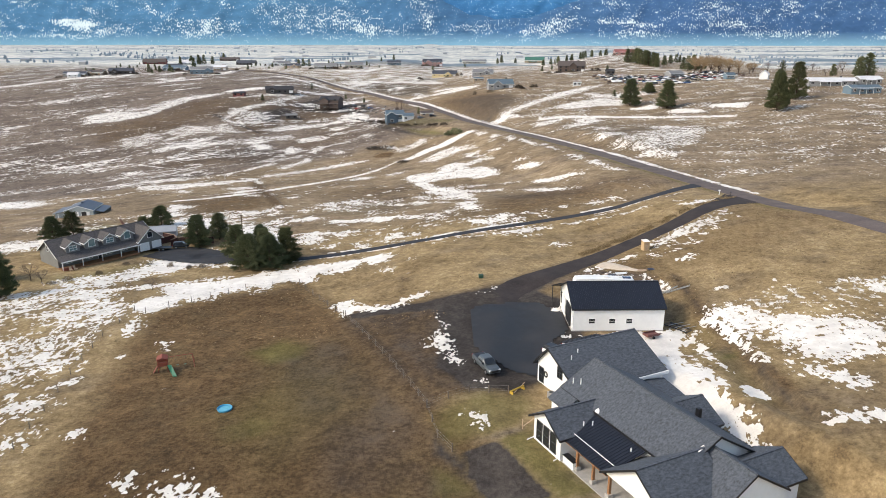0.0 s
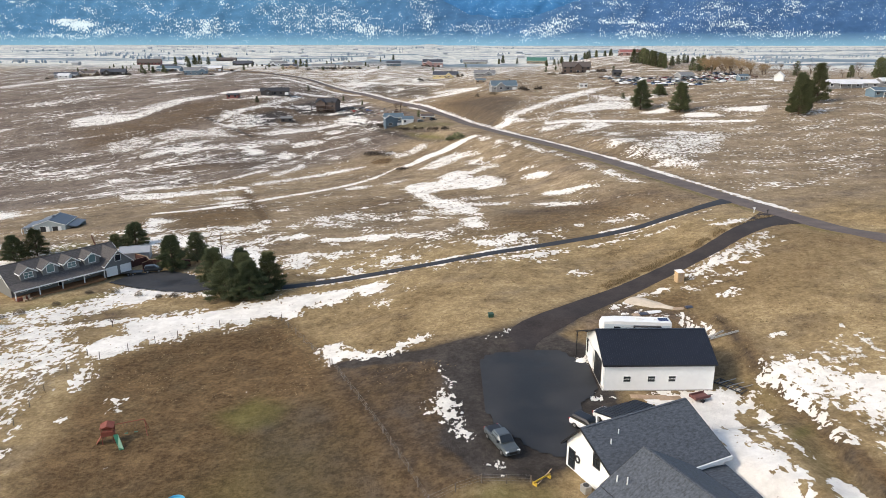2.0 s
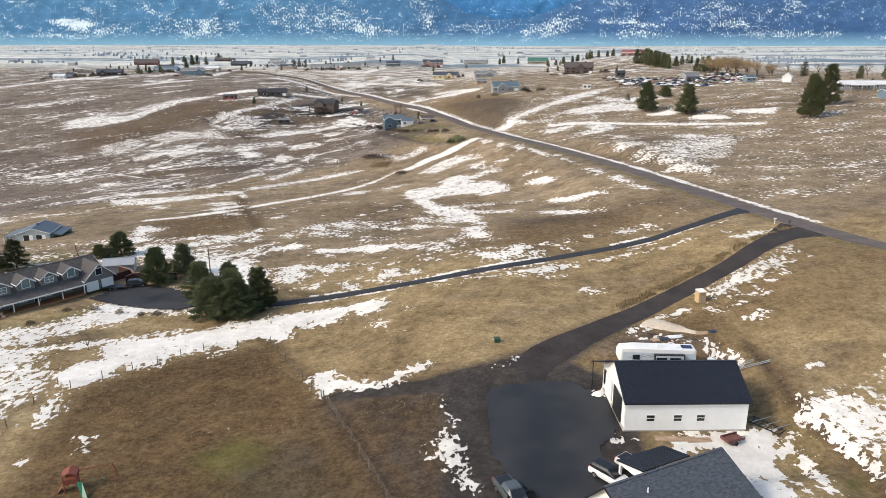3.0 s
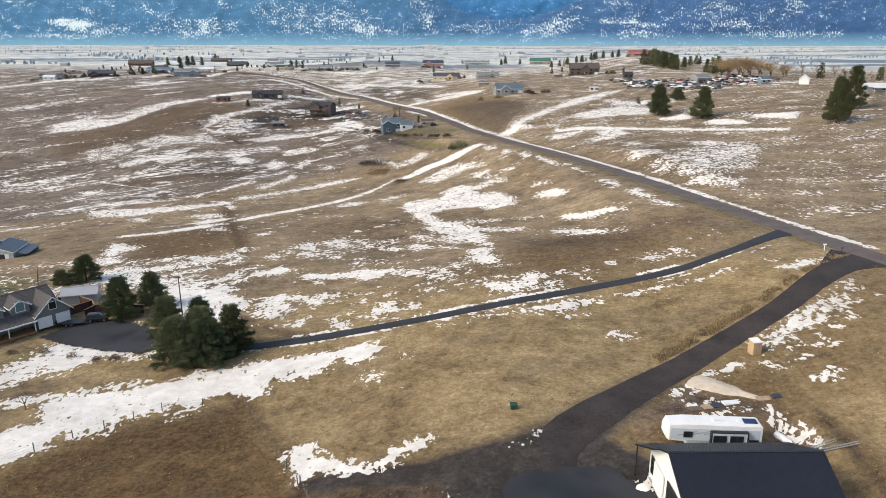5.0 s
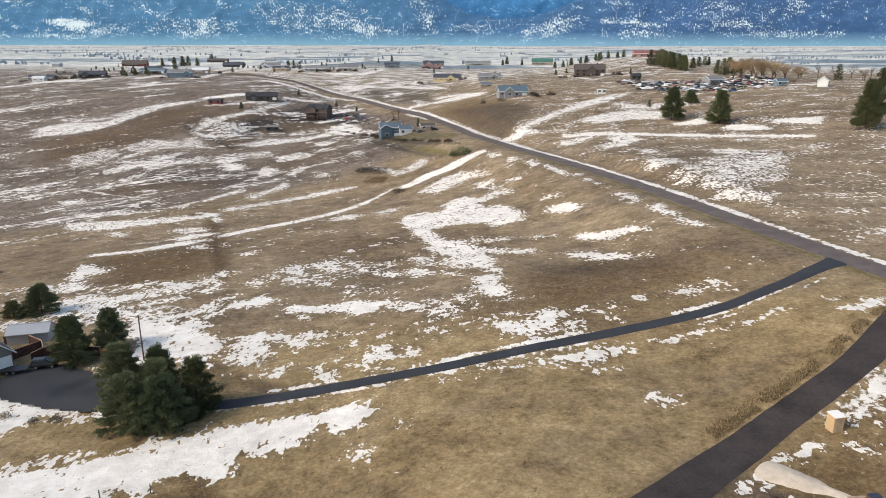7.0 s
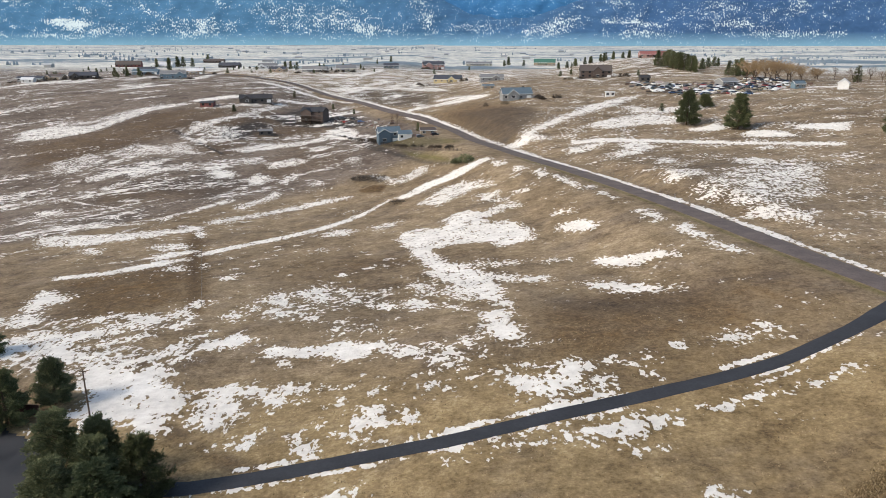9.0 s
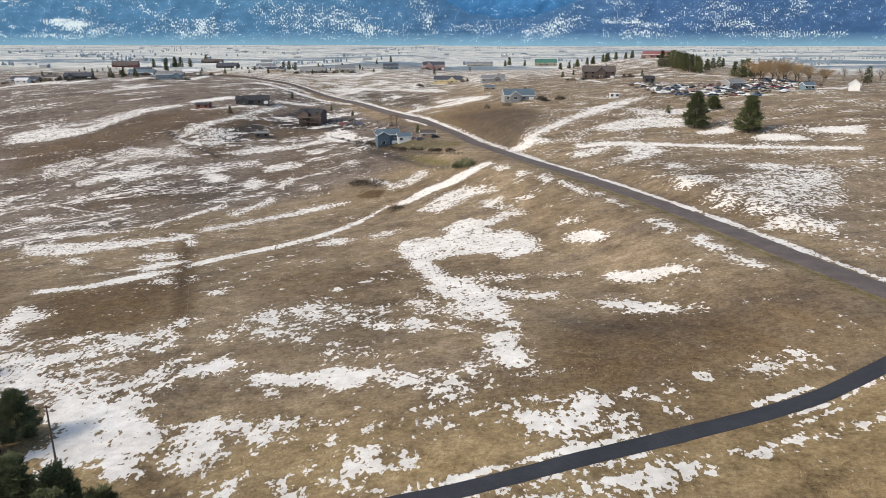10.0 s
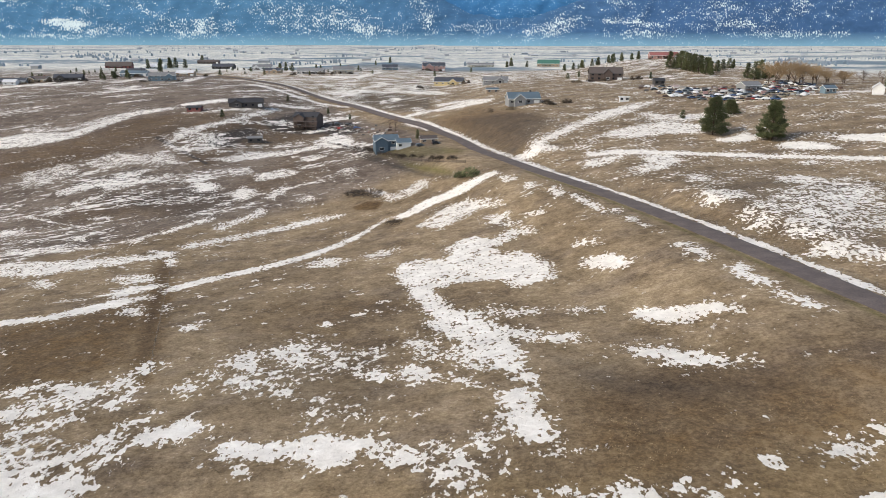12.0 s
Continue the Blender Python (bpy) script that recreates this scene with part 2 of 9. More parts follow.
def asphalt(name, c, patch=0.35):
    def build(n, l, b):
        p = where(n, l)
        f = mathn(n, l, "ADD", mathn(n, l, "MULTIPLY", noise_tex(n, l, p, 0.25, 6, 0.65), 0.6), mathn(n, l, "MULTIPLY", noise_tex(n, l, p, 3.0, 5), 0.4))
        l.new(ramp(n, l, f, [(0.35, tuple(v * (1 - patch) for v in c)), (0.65, tuple(v * (1 + patch) for v in c))]), b.inputs["Base Color"])
        l.new(ramp(n, l, f, [(0.35, (0.75,) * 3), (0.65, (0.95,) * 3)]), b.inputs["Roughness"])
        b.inputs["Specular IOR Level"].default_value = 0.15
        bump(n, l, b, noise_tex(n, l, p, 25, 3), 0.3, 0.01)
    return mat(name, build, 0.85)


ROAD = asphalt("worn_road", (0.125, 0.1, 0.09))
DRIVE = asphalt("dark_drive", (0.044, 0.036, 0.033), 0.5)
SIDE_DRIVE = asphalt("blue_grey_drive", (0.036, 0.038, 0.043))
def wet_nodes(n, l, b):
    p = where(n, l)
    f = noise_tex(n, l, p, 0.14, 6, 0.65)
    l.new(ramp(n, l, f, [(0.38, (0.0165, 0.0165, 0.0175)), (0.62, (0.038, 0.039, 0.042))]), b.inputs["Base Color"])
    l.new(ramp(n, l, f, [(0.4, (0.55,) * 3), (0.6, (0.9,) * 3)]), b.inputs["Roughness"])
    b.inputs["Specular IOR Level"].default_value = 0.3
    bump(n, l, b, noise_tex(n, l, p, 25, 3), 0.25, 0.01)


COURT = mat("wet_sealed_asphalt", wet_nodes, 0.5)


def shingle_nodes(c):
    def build(n, l, b):
        p = where(n, l, source="Object")
        f = mathn(n, l, "ADD", mathn(n, l, "MULTIPLY", noise_tex(n, l, where(n, l, (2.2, 4.5, 4.5), source="Object"), 1.0, 3), 0.6), mathn(n, l, "MULTIPLY", noise_tex(n, l, p, 14.0, 3), 0.4))
        l.new(ramp(n, l, f, [(0.38, tuple(v * 0.55 for v in c)), (0.62, tuple(v * 1.45 for v in c))]), b.inputs["Base Color"])
        bump(n, l, b, f, 0.5, 0.02)
    return build


SHINGLE = mat("slate_shingle", shingle_nodes((0.062, 0.07, 0.082)), 0.85)
SHINGLE_OLD = mat("brown_shingle", shingle_nodes((0.075, 0.067, 0.063)), 0.9)
METAL = plain("dark_metal_roof", (0.022, 0.025, 0.034), 0.42, 0.35, 1.2, 0.2)
WHITE = plain("white_siding", (0.78, 0.775, 0.75), 0.6, 0, 1.5, 0.06)
BLACK = plain("black_trim", (0.012, 0.012, 0.014), 0.5, 0, 3, 0.2)
GREY_SIDING = plain("grey_siding", (0.15, 0.152, 0.145), 0.7, 0, 2, 0.15)
TEAL_GLASS = plain("teal_window_glass", (0.13, 0.2, 0.2), 0.1, 0, 1, 0.2)
WHITE_TRIM = plain("white_trim", (0.74, 0.74, 0.72), 0.6, 0, 3, 0.08)
GLASS = plain("dark_window_glass", (0.02, 0.024, 0.028), 0.08, 0, 1, 0.2)
TIMBER = plain("brown_timber", (0.24, 0.115, 0.05), 0.7, 0, 6, 0.3)
CONCRETE = plain("concrete", (0.34, 0.32, 0.29), 0.85, 0, 2, 0.2)
BARK = plain("bark", (0.09, 0.06, 0.04), 0.95, 0, 10, 0.4)


# ---- mesh helpers ----
class Geo:
    """Vertices and faces of one part."""

    def __init__(self):
        self.v, self.f = [], []

    def poly(self, pts, faces):
        k = len(self.v)
        self.v += [tuple(p) for p in pts]
        self.f += [tuple(i + k for i in f) for f in faces]
        return self

    def box(self, x0, x1, y0, y1, z0, z1):
        p = [(x, y, z) for z in (z0, z1) for y in (y0, y1) for x in (x0, x1)]
        return self.poly(p, [(0, 2, 3, 1), (4, 5, 7, 6), (0, 1, 5, 4), (1, 3, 7, 5), (3, 2, 6, 7), (2, 0, 4, 6)])

    def slab(self, pts, t):
        """A plate under the polygon pts (counter-clockwise from above), t thick downwards."""
        n = len(pts)
        low = [(x, y, z - t) for x, y, z in pts]
        return self.poly(list(pts) + low, [tuple(range(n)), tuple(range(2 * n - 1, n - 1, -1))] + [(i, i + n, (i + 1) % n + n, (i + 1) % n) for i in range(n)])

    def prism(self, pts, off):
        """The polygon pts pushed out by the vector off."""
        n = len(pts)
        far = [(p[0] + off[0], p[1] + off[1], p[2] + off[2]) for p in pts]
        return self.poly(list(pts) + far, [tuple(range(n - 1, -1, -1)), tuple(range(n, 2 * n))] + [(i, (i + 1) % n, (i + 1) % n + n, i + n) for i in range(n)])

    def tube(self, a, b, r0, r1, k=7):
        a, b = Vector(a), Vector(b)
        d = (b - a).normalized()
        s = d.orthogonal().normalized()
        t = d.cross(s)
        ring = [(math.cos(2 * math.pi * i / k), math.sin(2 * math.pi * i / k)) for i in range(k)]
        pts = [a + s * (c * r0) + t * (q * r0) for c, q in ring] + [b + s * (c * r1) + t * (q * r1) for c, q in ring]
        return self.poly(pts, [(i, (i + 1) % k, (i + 1) % k + k, i + k) for i in range(k)] + [tuple(range(k - 1, -1, -1)), tuple(range(k, 2 * k))])

    def mesh(self, name, material, smooth=False):
        m = bpy.data.meshes.new(name)
        m.from_pydata(self.v, [], self.f)
        m.materials.append(material)
        if smooth:
            m.polygons.foreach_set("use_smooth", [True] * len(m.polygons))
        m.update()
        return m


def part(name, geo, material, parent, label="", smooth=False):
    ob = new(name, geo.mesh(name, material, smooth) if isinstance(geo, Geo) else geo)
    ob.parent = parent
    if label:
        tagged(ob, label)
    return ob


def thing(name, label, category, at=None, group=""):
    ob = new(name)
    ob.matrix_basis = at or Matrix()
    return tagged(ob, label, category, group)


# ---- ground: one sheet to the horizon ----
def steps(lo, hi, fine, grow, end):
    """Even lines between lo and hi, then wider and wider ones to -end and end."""
    mid = list(np.arange(lo, hi + fine, fine))
    for sign in (-1, 1):
        at, d, out = (lo if sign < 0 else mid[-1]), fine, []
        stop = end[0] if sign < 0 else end[1]
        while sign * at < sign * stop:
            d *= grow
            at += sign * d
            out.append(at)
        mid = out[::-1] + mid if sign < 0 else mid + out
    return np.array(mid)


gx = steps(-130, 105, 0.75, 1.024, (-4800, 4800))
gy = steps(58, 350, 0.75, 1.0095, (-400, 4500))
GX, GY = np.meshgrid(gx, gy)
GZ = height(GX, GY)
ground_mesh = bpy.data.meshes.new("ground")
nx, ny = len(gx), len(gy)
idx = np.arange(nx * ny).reshape(ny, nx)
quads = np.stack([idx[:-1, :-1], idx[:-1, 1:], idx[1:, 1:], idx[1:, :-1]], -1).reshape(-1, 4)
ground_mesh.from_pydata(np.stack([GX, GY, GZ], -1).reshape(-1, 3).tolist(), [], quads.tolist())
ground_mesh.polygons.foreach_set("use_smooth", [True] * len(ground_mesh.polygons))
ground_mesh.materials.append(GROUND)
ground = tagged(new("ground", ground_mesh), "rolling dry-grass fields with patches of melting snow", "ground", kind="structure")
FIELD = {k: np.zeros(GX.shape) for k in ("snow", "streak", "spot", "heath", "soil", "green", "mud_and_shade", "valley")}
SNOW = FIELD["snow"]
CELL = np.maximum(np.gradient(gx)[None, :], np.gradient(gy)[:, None])


def window(pts, margin):
    """The part of the sheet's net near some points."""
    p = np.array(pts)
    i0, i1 = np.searchsorted(gx, (p[:, 0].min() - margin, p[:, 0].max() + margin))
    j0, j1 = np.searchsorted(gy, (p[:, 1].min() - margin, p[:, 1].max() + margin))
    return slice(max(j0 - 1, 0), j1 + 1), slice(max(i0 - 1, 0), i1 + 1)


def lay(field, part_of, inside, soft, most=1.0):
    """Raise a field where inside (metres within the edge) is positive, with an edge soft metres wide."""
    a = most * (0.5 + 0.5 * np.clip(inside / soft, -1, 1))
    field[part_of] = np.maximum(field[part_of], a)


def line_inside(pts, x, y, least=0.0):
    best = np.full(x.shape, -1e9)
    for (ax, ay, aw), (bx, by, bw) in zip(pts[:-1], pts[1:]):
        dx, dy = bx - ax, by - ay
        t = np.clip(((x - ax) * dx + (y - ay) * dy) / (dx * dx + dy * dy + 1e-9), 0, 1)
        d = np.hypot(x - ax - t * dx, y - ay - t * dy)
        best = np.maximum(best, np.maximum(aw + (bw - aw) * t, least) - d)
    return best


def sheet_inside(pts, x, y):
    inside, d = np.zeros(x.shape, bool), np.full(x.shape, 1e9)
    for (ax, ay), (bx, by) in zip(pts, pts[1:] + pts[:1]):
        cross = ((ay > y) != (by > y)) & (x < (bx - ax) * (y - ay) / (by - ay + 1e-12) + ax)
        inside ^= cross
        dx, dy = bx - ax, by - ay
        t = np.clip(((x - ax) * dx + (y - ay) * dy) / (dx * dx + dy * dy + 1e-9), 0, 1)
        d = np.minimum(d, np.hypot(x - ax - t * dx, y - ay - t * dy))
    return np.where(inside, d, -d)


def snow_strip(pts, field=None, most=1.0, clean=False):
    w = window(pts, 12)
    x, y, c = GX[w], GY[w], CELL[w]
    hw = max(p[2] for p in pts)
    lay(SNOW if field is None else field, w, line_inside(pts, x, y, 0.45 * c), np.clip(0.9 * hw, 1.2, 4.5) * (0.35 if clean else 1), most)


def snow_sheet(pts, field=None, most=1.0, soft=4.0, clean=False):
    w = window(pts, 12)
    lay(SNOW if field is None else field, w, sheet_inside(pts, GX[w], GY[w]), soft, most)


def snow_patch(pts, most=1.0, soft=1.0):
    """Melting snow: a ragged sheet, thin at its rim, with crumbs lying round it."""
    w = window(pts, 14)
    inside = sheet_inside(pts, GX[w], GY[w])
    lay(SNOW, w, inside + 0.4 * soft, 0.8 + 1.0 * soft, 0.38 + 0.41 * most + 0.3 * max(0.0, most - 1.0))
    rim = min(soft, 1.2)
    lay(SNOW, w, inside + 1.5 * rim + 0.5, 2.2 * rim + 0.8, 0.3 + 0.1 * min(most, 1.0))


# snow: hill
snow_strip([(-457.5, 712.3, 9.2), (-438.3, 717.8, 8.1), (-415.8, 738.4, 6.9), (-389, 766.2, 6.8), (-360.5, 796.5, 6.9)], most=0.7)
# snow: roadside
snow_strip([(-92.7, 719.5, 5.5), (-75.1, 738.6, 9.5), (-48.7, 721.6, 5.8)], most=0.66)
snow_strip([(-45.6, 749, 5.1), (-25.5, 761.8, 6.2)], most=0.66)
snow_strip([(-141.4, 746.6, 4.2), (-77.6, 690.7, 2.8), (-29, 577.8, 3)], most=0.66)
# snow: behind the garage and on the bank
snow_strip([(19.1, 106.6, 0.4), (19.7, 104.8, 0.4)], most=0.9)
snow_strip([(21, 105.2, 0.3), (22.3, 105.5, 0.3)], most=0.8)
# snow: east
snow_strip([(94.8, 685.1, 4), (107.1, 604.5, 3.2)], most=0.8)
snow_strip([(-127.2, 650.1, 3.6), (-103.1, 652.8, 3.9)], most=0.9)
snow_strip([(-184, 635, 6.7), (-163.9, 649, 7)], most=0.92)
snow_strip([(-280.5, 705.2, 4.4), (-245.9, 734, 5.4)], most=0.86)
snow_strip([(-168.3, 747.4, 3.1), (-124.6, 698.9, 3), (-74.3, 655.9, 2.1)], most=0.92)
snow_strip([(-97.4, 726.6, 4.7), (-75.5, 742.5, 5.3)], most=0.9)
# snow: bank
snow_strip([(69.1, 112.9, 0.7), (70.8, 106.5, 1.5)], most=0.82)
snow_sheet([(44, 108.8), (45.2, 110.5), (50, 110.1), (53.5, 105.3), (56.1, 101.2), (64, 97), (70, 90), (62, 84), (53.4, 86.5), (49.5, 88.9), (48.9, 94.2), (46.6, 97), (45, 102.7)], most=0.5, soft=5)
snow_strip([(44.9 + 1.2 * math.sin(y * 0.21) * float(ease((118 - y) / 30)), y, 0.5) for y in range(97, 111, 3)], most=0.9)
# snow: front
snow_strip([(-85.2, 142.5, 2.1), (-78.4, 148.5, 1.9), (-72.1, 160.5, 1.9), (-63.3, 166.2, 3), (-52.7, 163.6, 1.9)], most=0.78)
snow_strip([(-124.2, 190.2, 9), (-116.8, 191.2, 8.1)], most=0.78)
snow_strip([(-194.1, 302.7, 12.3), (-177.4, 295.5, 9)], most=0.78)
snow_strip([(-91.7, 141.2, 1.8), (-80.6, 138.3, 1.7), (-69.3, 144.9, 1.8), (-49.3, 152.1, 1.6)], most=0.78)
snow_sheet([(-75.8, 158.9), (-74, 165.8), (-70.8, 171.3), (-63.9, 170), (-56.5, 164.7), (-58.9, 163.5), (-65.3, 164.4), (-67.1, 158.6), (-70.5, 156.3), (-73.3, 154.8)], most=0.78)
# snow: the field below the road
snow_patch([(-15.8, 289.9), (-15.1, 300.3), (-10.2, 304.6), (-5.3, 299.8), (-1.1, 303.1), (-2.6, 309.8), (1.5, 317.8), (5.6, 319.6), (10.1, 313), (16.4, 321.3), (19.2, 316.9), (14.4, 308.1), (9.6, 305), (11.2, 296.5), (16.4, 297.9), (20.5, 290), (22.1, 281.9), (21.9, 272.3), (16.8, 271.3), (12.8, 269), (10.9, 276.1), (6.5, 278), (3.2, 278.1), (-1.4, 279.2), (-6.6, 274.7), (-10.6, 278.4), (-13.6, 284.2)], 1.02, 0.7)
snow_patch([(-12.1, 281.2), (-6.6, 276.9), (-2.8, 267.1), (-1.6, 261), (4, 255.3), (5.7, 246.3), (7.4, 241.9), (9.4, 231.3), (10.3, 223.2), (9.9, 216.4), (7.8, 219.9), (6, 224.5), (3.6, 229.1), (2.4, 233.6), (-0.8, 240.6), (-3.9, 246.3), (-6.7, 250.4), (-5.7, 256.9), (-8.3, 265.2), (-11.1, 274.3)], 1.02, 0.6)
snow_patch([(3.9, 253.6), (8.9, 246.8), (14.4, 240), (18.2, 238.6), (21.2, 233.6), (20.3, 231.8), (15.7, 235.6), (10.2, 238.4), (7.3, 240), (5.5, 243.2)], 0.72, 1.5)
snow_patch([(6.6, 259.8), (10.4, 256.5), (16.2, 253.3), (15.8, 250.6), (9.4, 251.7), (6.3, 255.6)], 0.56, 2)
snow_patch([(22.1, 251.9), (26.6, 249.9), (26.6, 247.6), (22.1, 249.2)], 0.85, 1)
snow_patch([(31.2, 246.1), (33.1, 246.1), (36.3, 242.9), (40, 242), (43.9, 239.3), (47, 234.7), (47.3, 233.2), (44.2, 234.9), (41.6, 235.4), (38.7, 235.1), (36.9, 235.2), (34, 238.6), (31.5, 242)], 1.15, 0.7)
snow_patch([(25.4, 229.4), (28.2, 227.9), (32, 225.5), (35.6, 223.1), (39.4, 219.5), (41.4, 216.4), (38.5, 217.2), (33.9, 218.1), (30.3, 219.9), (28, 223.8)], 1.15, 1)
snow_patch([(29.7, 280.4), (32.9, 280.2), (34.9, 277.8), (38, 269), (35.9, 268.7), (31.2, 272.2), (29.1, 277.6)], 1.2, 1)
snow_patch([(30.1, 295.6), (34.4, 290.9), (34.5, 288), (30.3, 291.2)], 0.9, 1)
snow_patch([(4.8, 214.7), (6.6, 216.3), (8.5, 215.3), (10.6, 209.7), (8.6, 209.5), (10.2, 206.8), (11, 202.6), (10, 200.6), (7.5, 200.1), (5.9, 201.9), (4.5, 206.5), (3.2, 209.4), (4.9, 211.2)], 1.15, 0.9)
snow_patch([(1, 203.4), (3.5, 203.5), (3.6, 199.8), (1.8, 198.8), (0.5, 200.3)], 0.85, 0.9)
snow_patch([(7.5, 197.6), (10, 197.8), (11.2, 196.9), (10.1, 196.3), (7.8, 196.8)], 0.75, 0.9)
snow_patch([(-34.2, 206.9), (-32, 208.7), (-27.8, 207.6), (-24.1, 208.6), (-21, 208.7), (-17.7, 207.5), (-13.8, 207.3), (-10.5, 204.1), (-8.1, 202), (-6.3, 199.7), (-6.9, 198), (-9.4, 198.9), (-11.1, 202.1), (-12.4, 201.3), (-14.1, 202.8), (-16.1, 201.2), (-16.5, 199.3), (-18.6, 199), (-20.5, 201.7), (-22.9, 202.6), (-26.2, 204.1), (-29, 203.4), (-31.3, 203.7), (-33.3, 205.3)], 1.15, 0.9)
snow_patch([(-30.7, 201.6), (-29.8, 202.1), (-28.3, 200.2), (-28.5, 199), (-30, 199.5)], 1.2, 0.5)
snow_patch([(-5.3, 202.7), (-2.4, 201.3), (-0.3, 198.6), (0.4, 191.1), (-0.6, 190.5), (-2.5, 192.8), (-5.1, 194.7), (-6.2, 197), (-3.4, 197.1), (-2.4, 198.5)], 1.0, 0.9)
snow_patch([(-0.3, 195.1), (1.2, 194.4), (1.6, 192.8), (0.2, 193.4)], 0.85, 0.6)
snow_patch([(3.6, 195.8), (4.6, 195.8), (4.1, 193.2), (3.3, 193.6)], 0.8, 0.6)
snow_patch([(13, 187.8), (14.8, 188.9), (17.2, 189), (19.2, 187.3), (19.8, 186.2), (12.6, 187.2)], 1.2, 0.8)
snow_patch([(21, 188.5), (22.6, 188.5), (22.3, 186.9), (21.2, 187)], 1.2, 0.5)
snow_patch([(23.5, 188.5), (24.9, 188.3), (25.9, 185.4), (24, 185.7)], 0.75, 0.8)
snow_patch([(27.7, 189.5), (28.8, 188.8), (29.1, 186.7), (27.8, 186.4), (27.2, 188)], 0.85, 0.8)
snow_patch([(33, 192.3), (34.2, 192.2), (34.2, 190.8), (33.1, 190.5)], 1.2, 0.5)
snow_patch([(40.1, 192.8), (43.1, 195.3), (43.3, 193.3), (44.2, 191.9), (42.4, 190), (41.6, 191.3), (40.1, 192.1)], 0.85, 0.9)
snow_patch([(46.7, 197.1), (47.8, 195.8), (48.7, 195.1), (47.8, 193.6), (46.6, 195.3)], 1.2, 0.7)
snow_patch([(-42.7, 237.3), (-40.9, 243.6), (-36.7, 243.9), (-36.9, 238.3), (-34.8, 234.2), (-36.7, 231.9), (-39.4, 234.6), (-40.9, 234.7)], 0.78, 1.2)
snow_patch([(-39.5, 228.6), (-37.3, 230.8), (-34.1, 229.3), (-34, 227), (-37, 226.2)], 0.58, 1.5)
snow_patch([(-47.8, 226.8), (-46.4, 230.8), (-43.5, 227.7), (-43.8, 224.5), (-46.2, 223.5)], 0.66, 1.5)
snow_patch([(-45, 233.6), (-43.6, 238.7), (-41.5, 233.4), (-42.4, 228.8)], 0.52, 1.5)
snow_patch([(-36.4, 242.4), (-33.8, 245.2), (-30, 247.8), (-27, 242.9), (-26.8, 235.9), (-29.3, 233.7), (-32.2, 237.9)], 0.74, 1.2)
snow_patch([(-27.1, 243.5), (-24.1, 244.8), (-22.6, 241.6), (-25.5, 240.4)], 0.66, 1.2)
snow_patch([(-23.2, 235.4), (-22, 237.3), (-20.3, 234.8), (-20.8, 232.3), (-22.4, 233.1)], 1.2, 0.7)
snow_patch([(-19.7, 235.5), (-17.6, 234.2), (-15.7, 230.4), (-12.4, 230.2), (-11.3, 228.2), (-13, 225.5), (-15.4, 227.4), (-17.6, 230.4)], 0.95, 0.9)
snow_patch([(-11.4, 228.7), (-7.8, 232.8), (-5.8, 229.5), (-3.9, 224.4), (-7, 223.1), (-9.7, 224.6)], 0.8, 1.1)
snow_patch([(-10.2, 243.6), (-6, 243.9), (-3.5, 238.5), (-2.9, 231.2), (-6.8, 232.5), (-9.4, 237.4)], 0.58, 1.6)
snow_patch([(-17.3, 241), (-14.8, 241.9), (-13.9, 237.3), (-15.9, 237.3)], 0.62, 1.2)
snow_patch([(-1.9, 239.5), (2.2, 239.6), (5.4, 228.5), (3.3, 224.1), (0.7, 226.2), (-1.5, 232.1)], 0.66, 1.6)
snow_patch([(-2.1, 224.6), (1, 223.6), (3.4, 219.4), (1.3, 218.9), (-1.7, 220.9)], 0.8, 1.0)
snow_patch([(-29.9, 225.5), (-29, 227.7), (-27.8, 224.2), (-28.9, 223.3)], 0.9, 0.8)
snow_patch([(-23.9, 215.6), (-22.9, 217.3), (-21.6, 214.6), (-22.7, 213.6)], 0.62, 0.9)
snow_patch([(-19, 216.5), (-16.7, 215), (-17.3, 213.7)], 0.66, 0.9)
snow_patch([(-14, 213.4), (-11, 211.7), (-11.3, 210.3), (-13.4, 211.4)], 0.6, 0.9)
snow_patch([(-7.9, 212.6), (-6.6, 212.6), (-6.6, 210.7), (-7.6, 211.1)], 0.95, 0.6)
snow_patch([(-47.3, 209.4), (-46.2, 212.5), (-43.5, 214), (-41.8, 217.5), (-39.5, 214.6), (-38.4, 211.2), (-40.4, 210), (-43.5, 209.9), (-45.3, 208.5)], 1.2, 0.9)
snow_patch([(-38.8, 213.7), (-37.1, 213.6), (-35.2, 210.1), (-36.2, 209.4)], 0.9, 0.7)
snow_patch([(-61.7, 203.1), (-58.9, 206), (-55.5, 206.8), (-53.4, 208.9), (-50.8, 211.9), (-49.3, 216.1), (-48.2, 219.7), (-47, 218.7), (-48.5, 216), (-49.6, 211.9), (-49.4, 207.2), (-52.3, 205.2), (-55.1, 203.3), (-56.3, 202.1), (-53, 196.7), (-61, 197.2), (-64, 201.9)], 1.05, 0.6)
snow_patch([(-51.2, 198), (-52.1, 201.2), (-50.5, 203), (-50.4, 205.1), (-49, 202.3), (-48.6, 199.1), (-47.6, 196.4), (-50.8, 196.6)], 1.1, 0.8)
snow_patch([(-51, 205.6), (-48.6, 207.2), (-47.4, 207.8), (-46.4, 205.3), (-48.4, 205), (-50, 204.4)], 0.72, 1.0)
snow_patch([(-79.3, 228.7), (-72.9, 230.9), (-67.1, 230.8), (-60.7, 229.4), (-59.3, 226.4), (-63.5, 225.7), (-69, 227.2), (-73.5, 225.5), (-77, 225.1)], 0.76, 1.2)
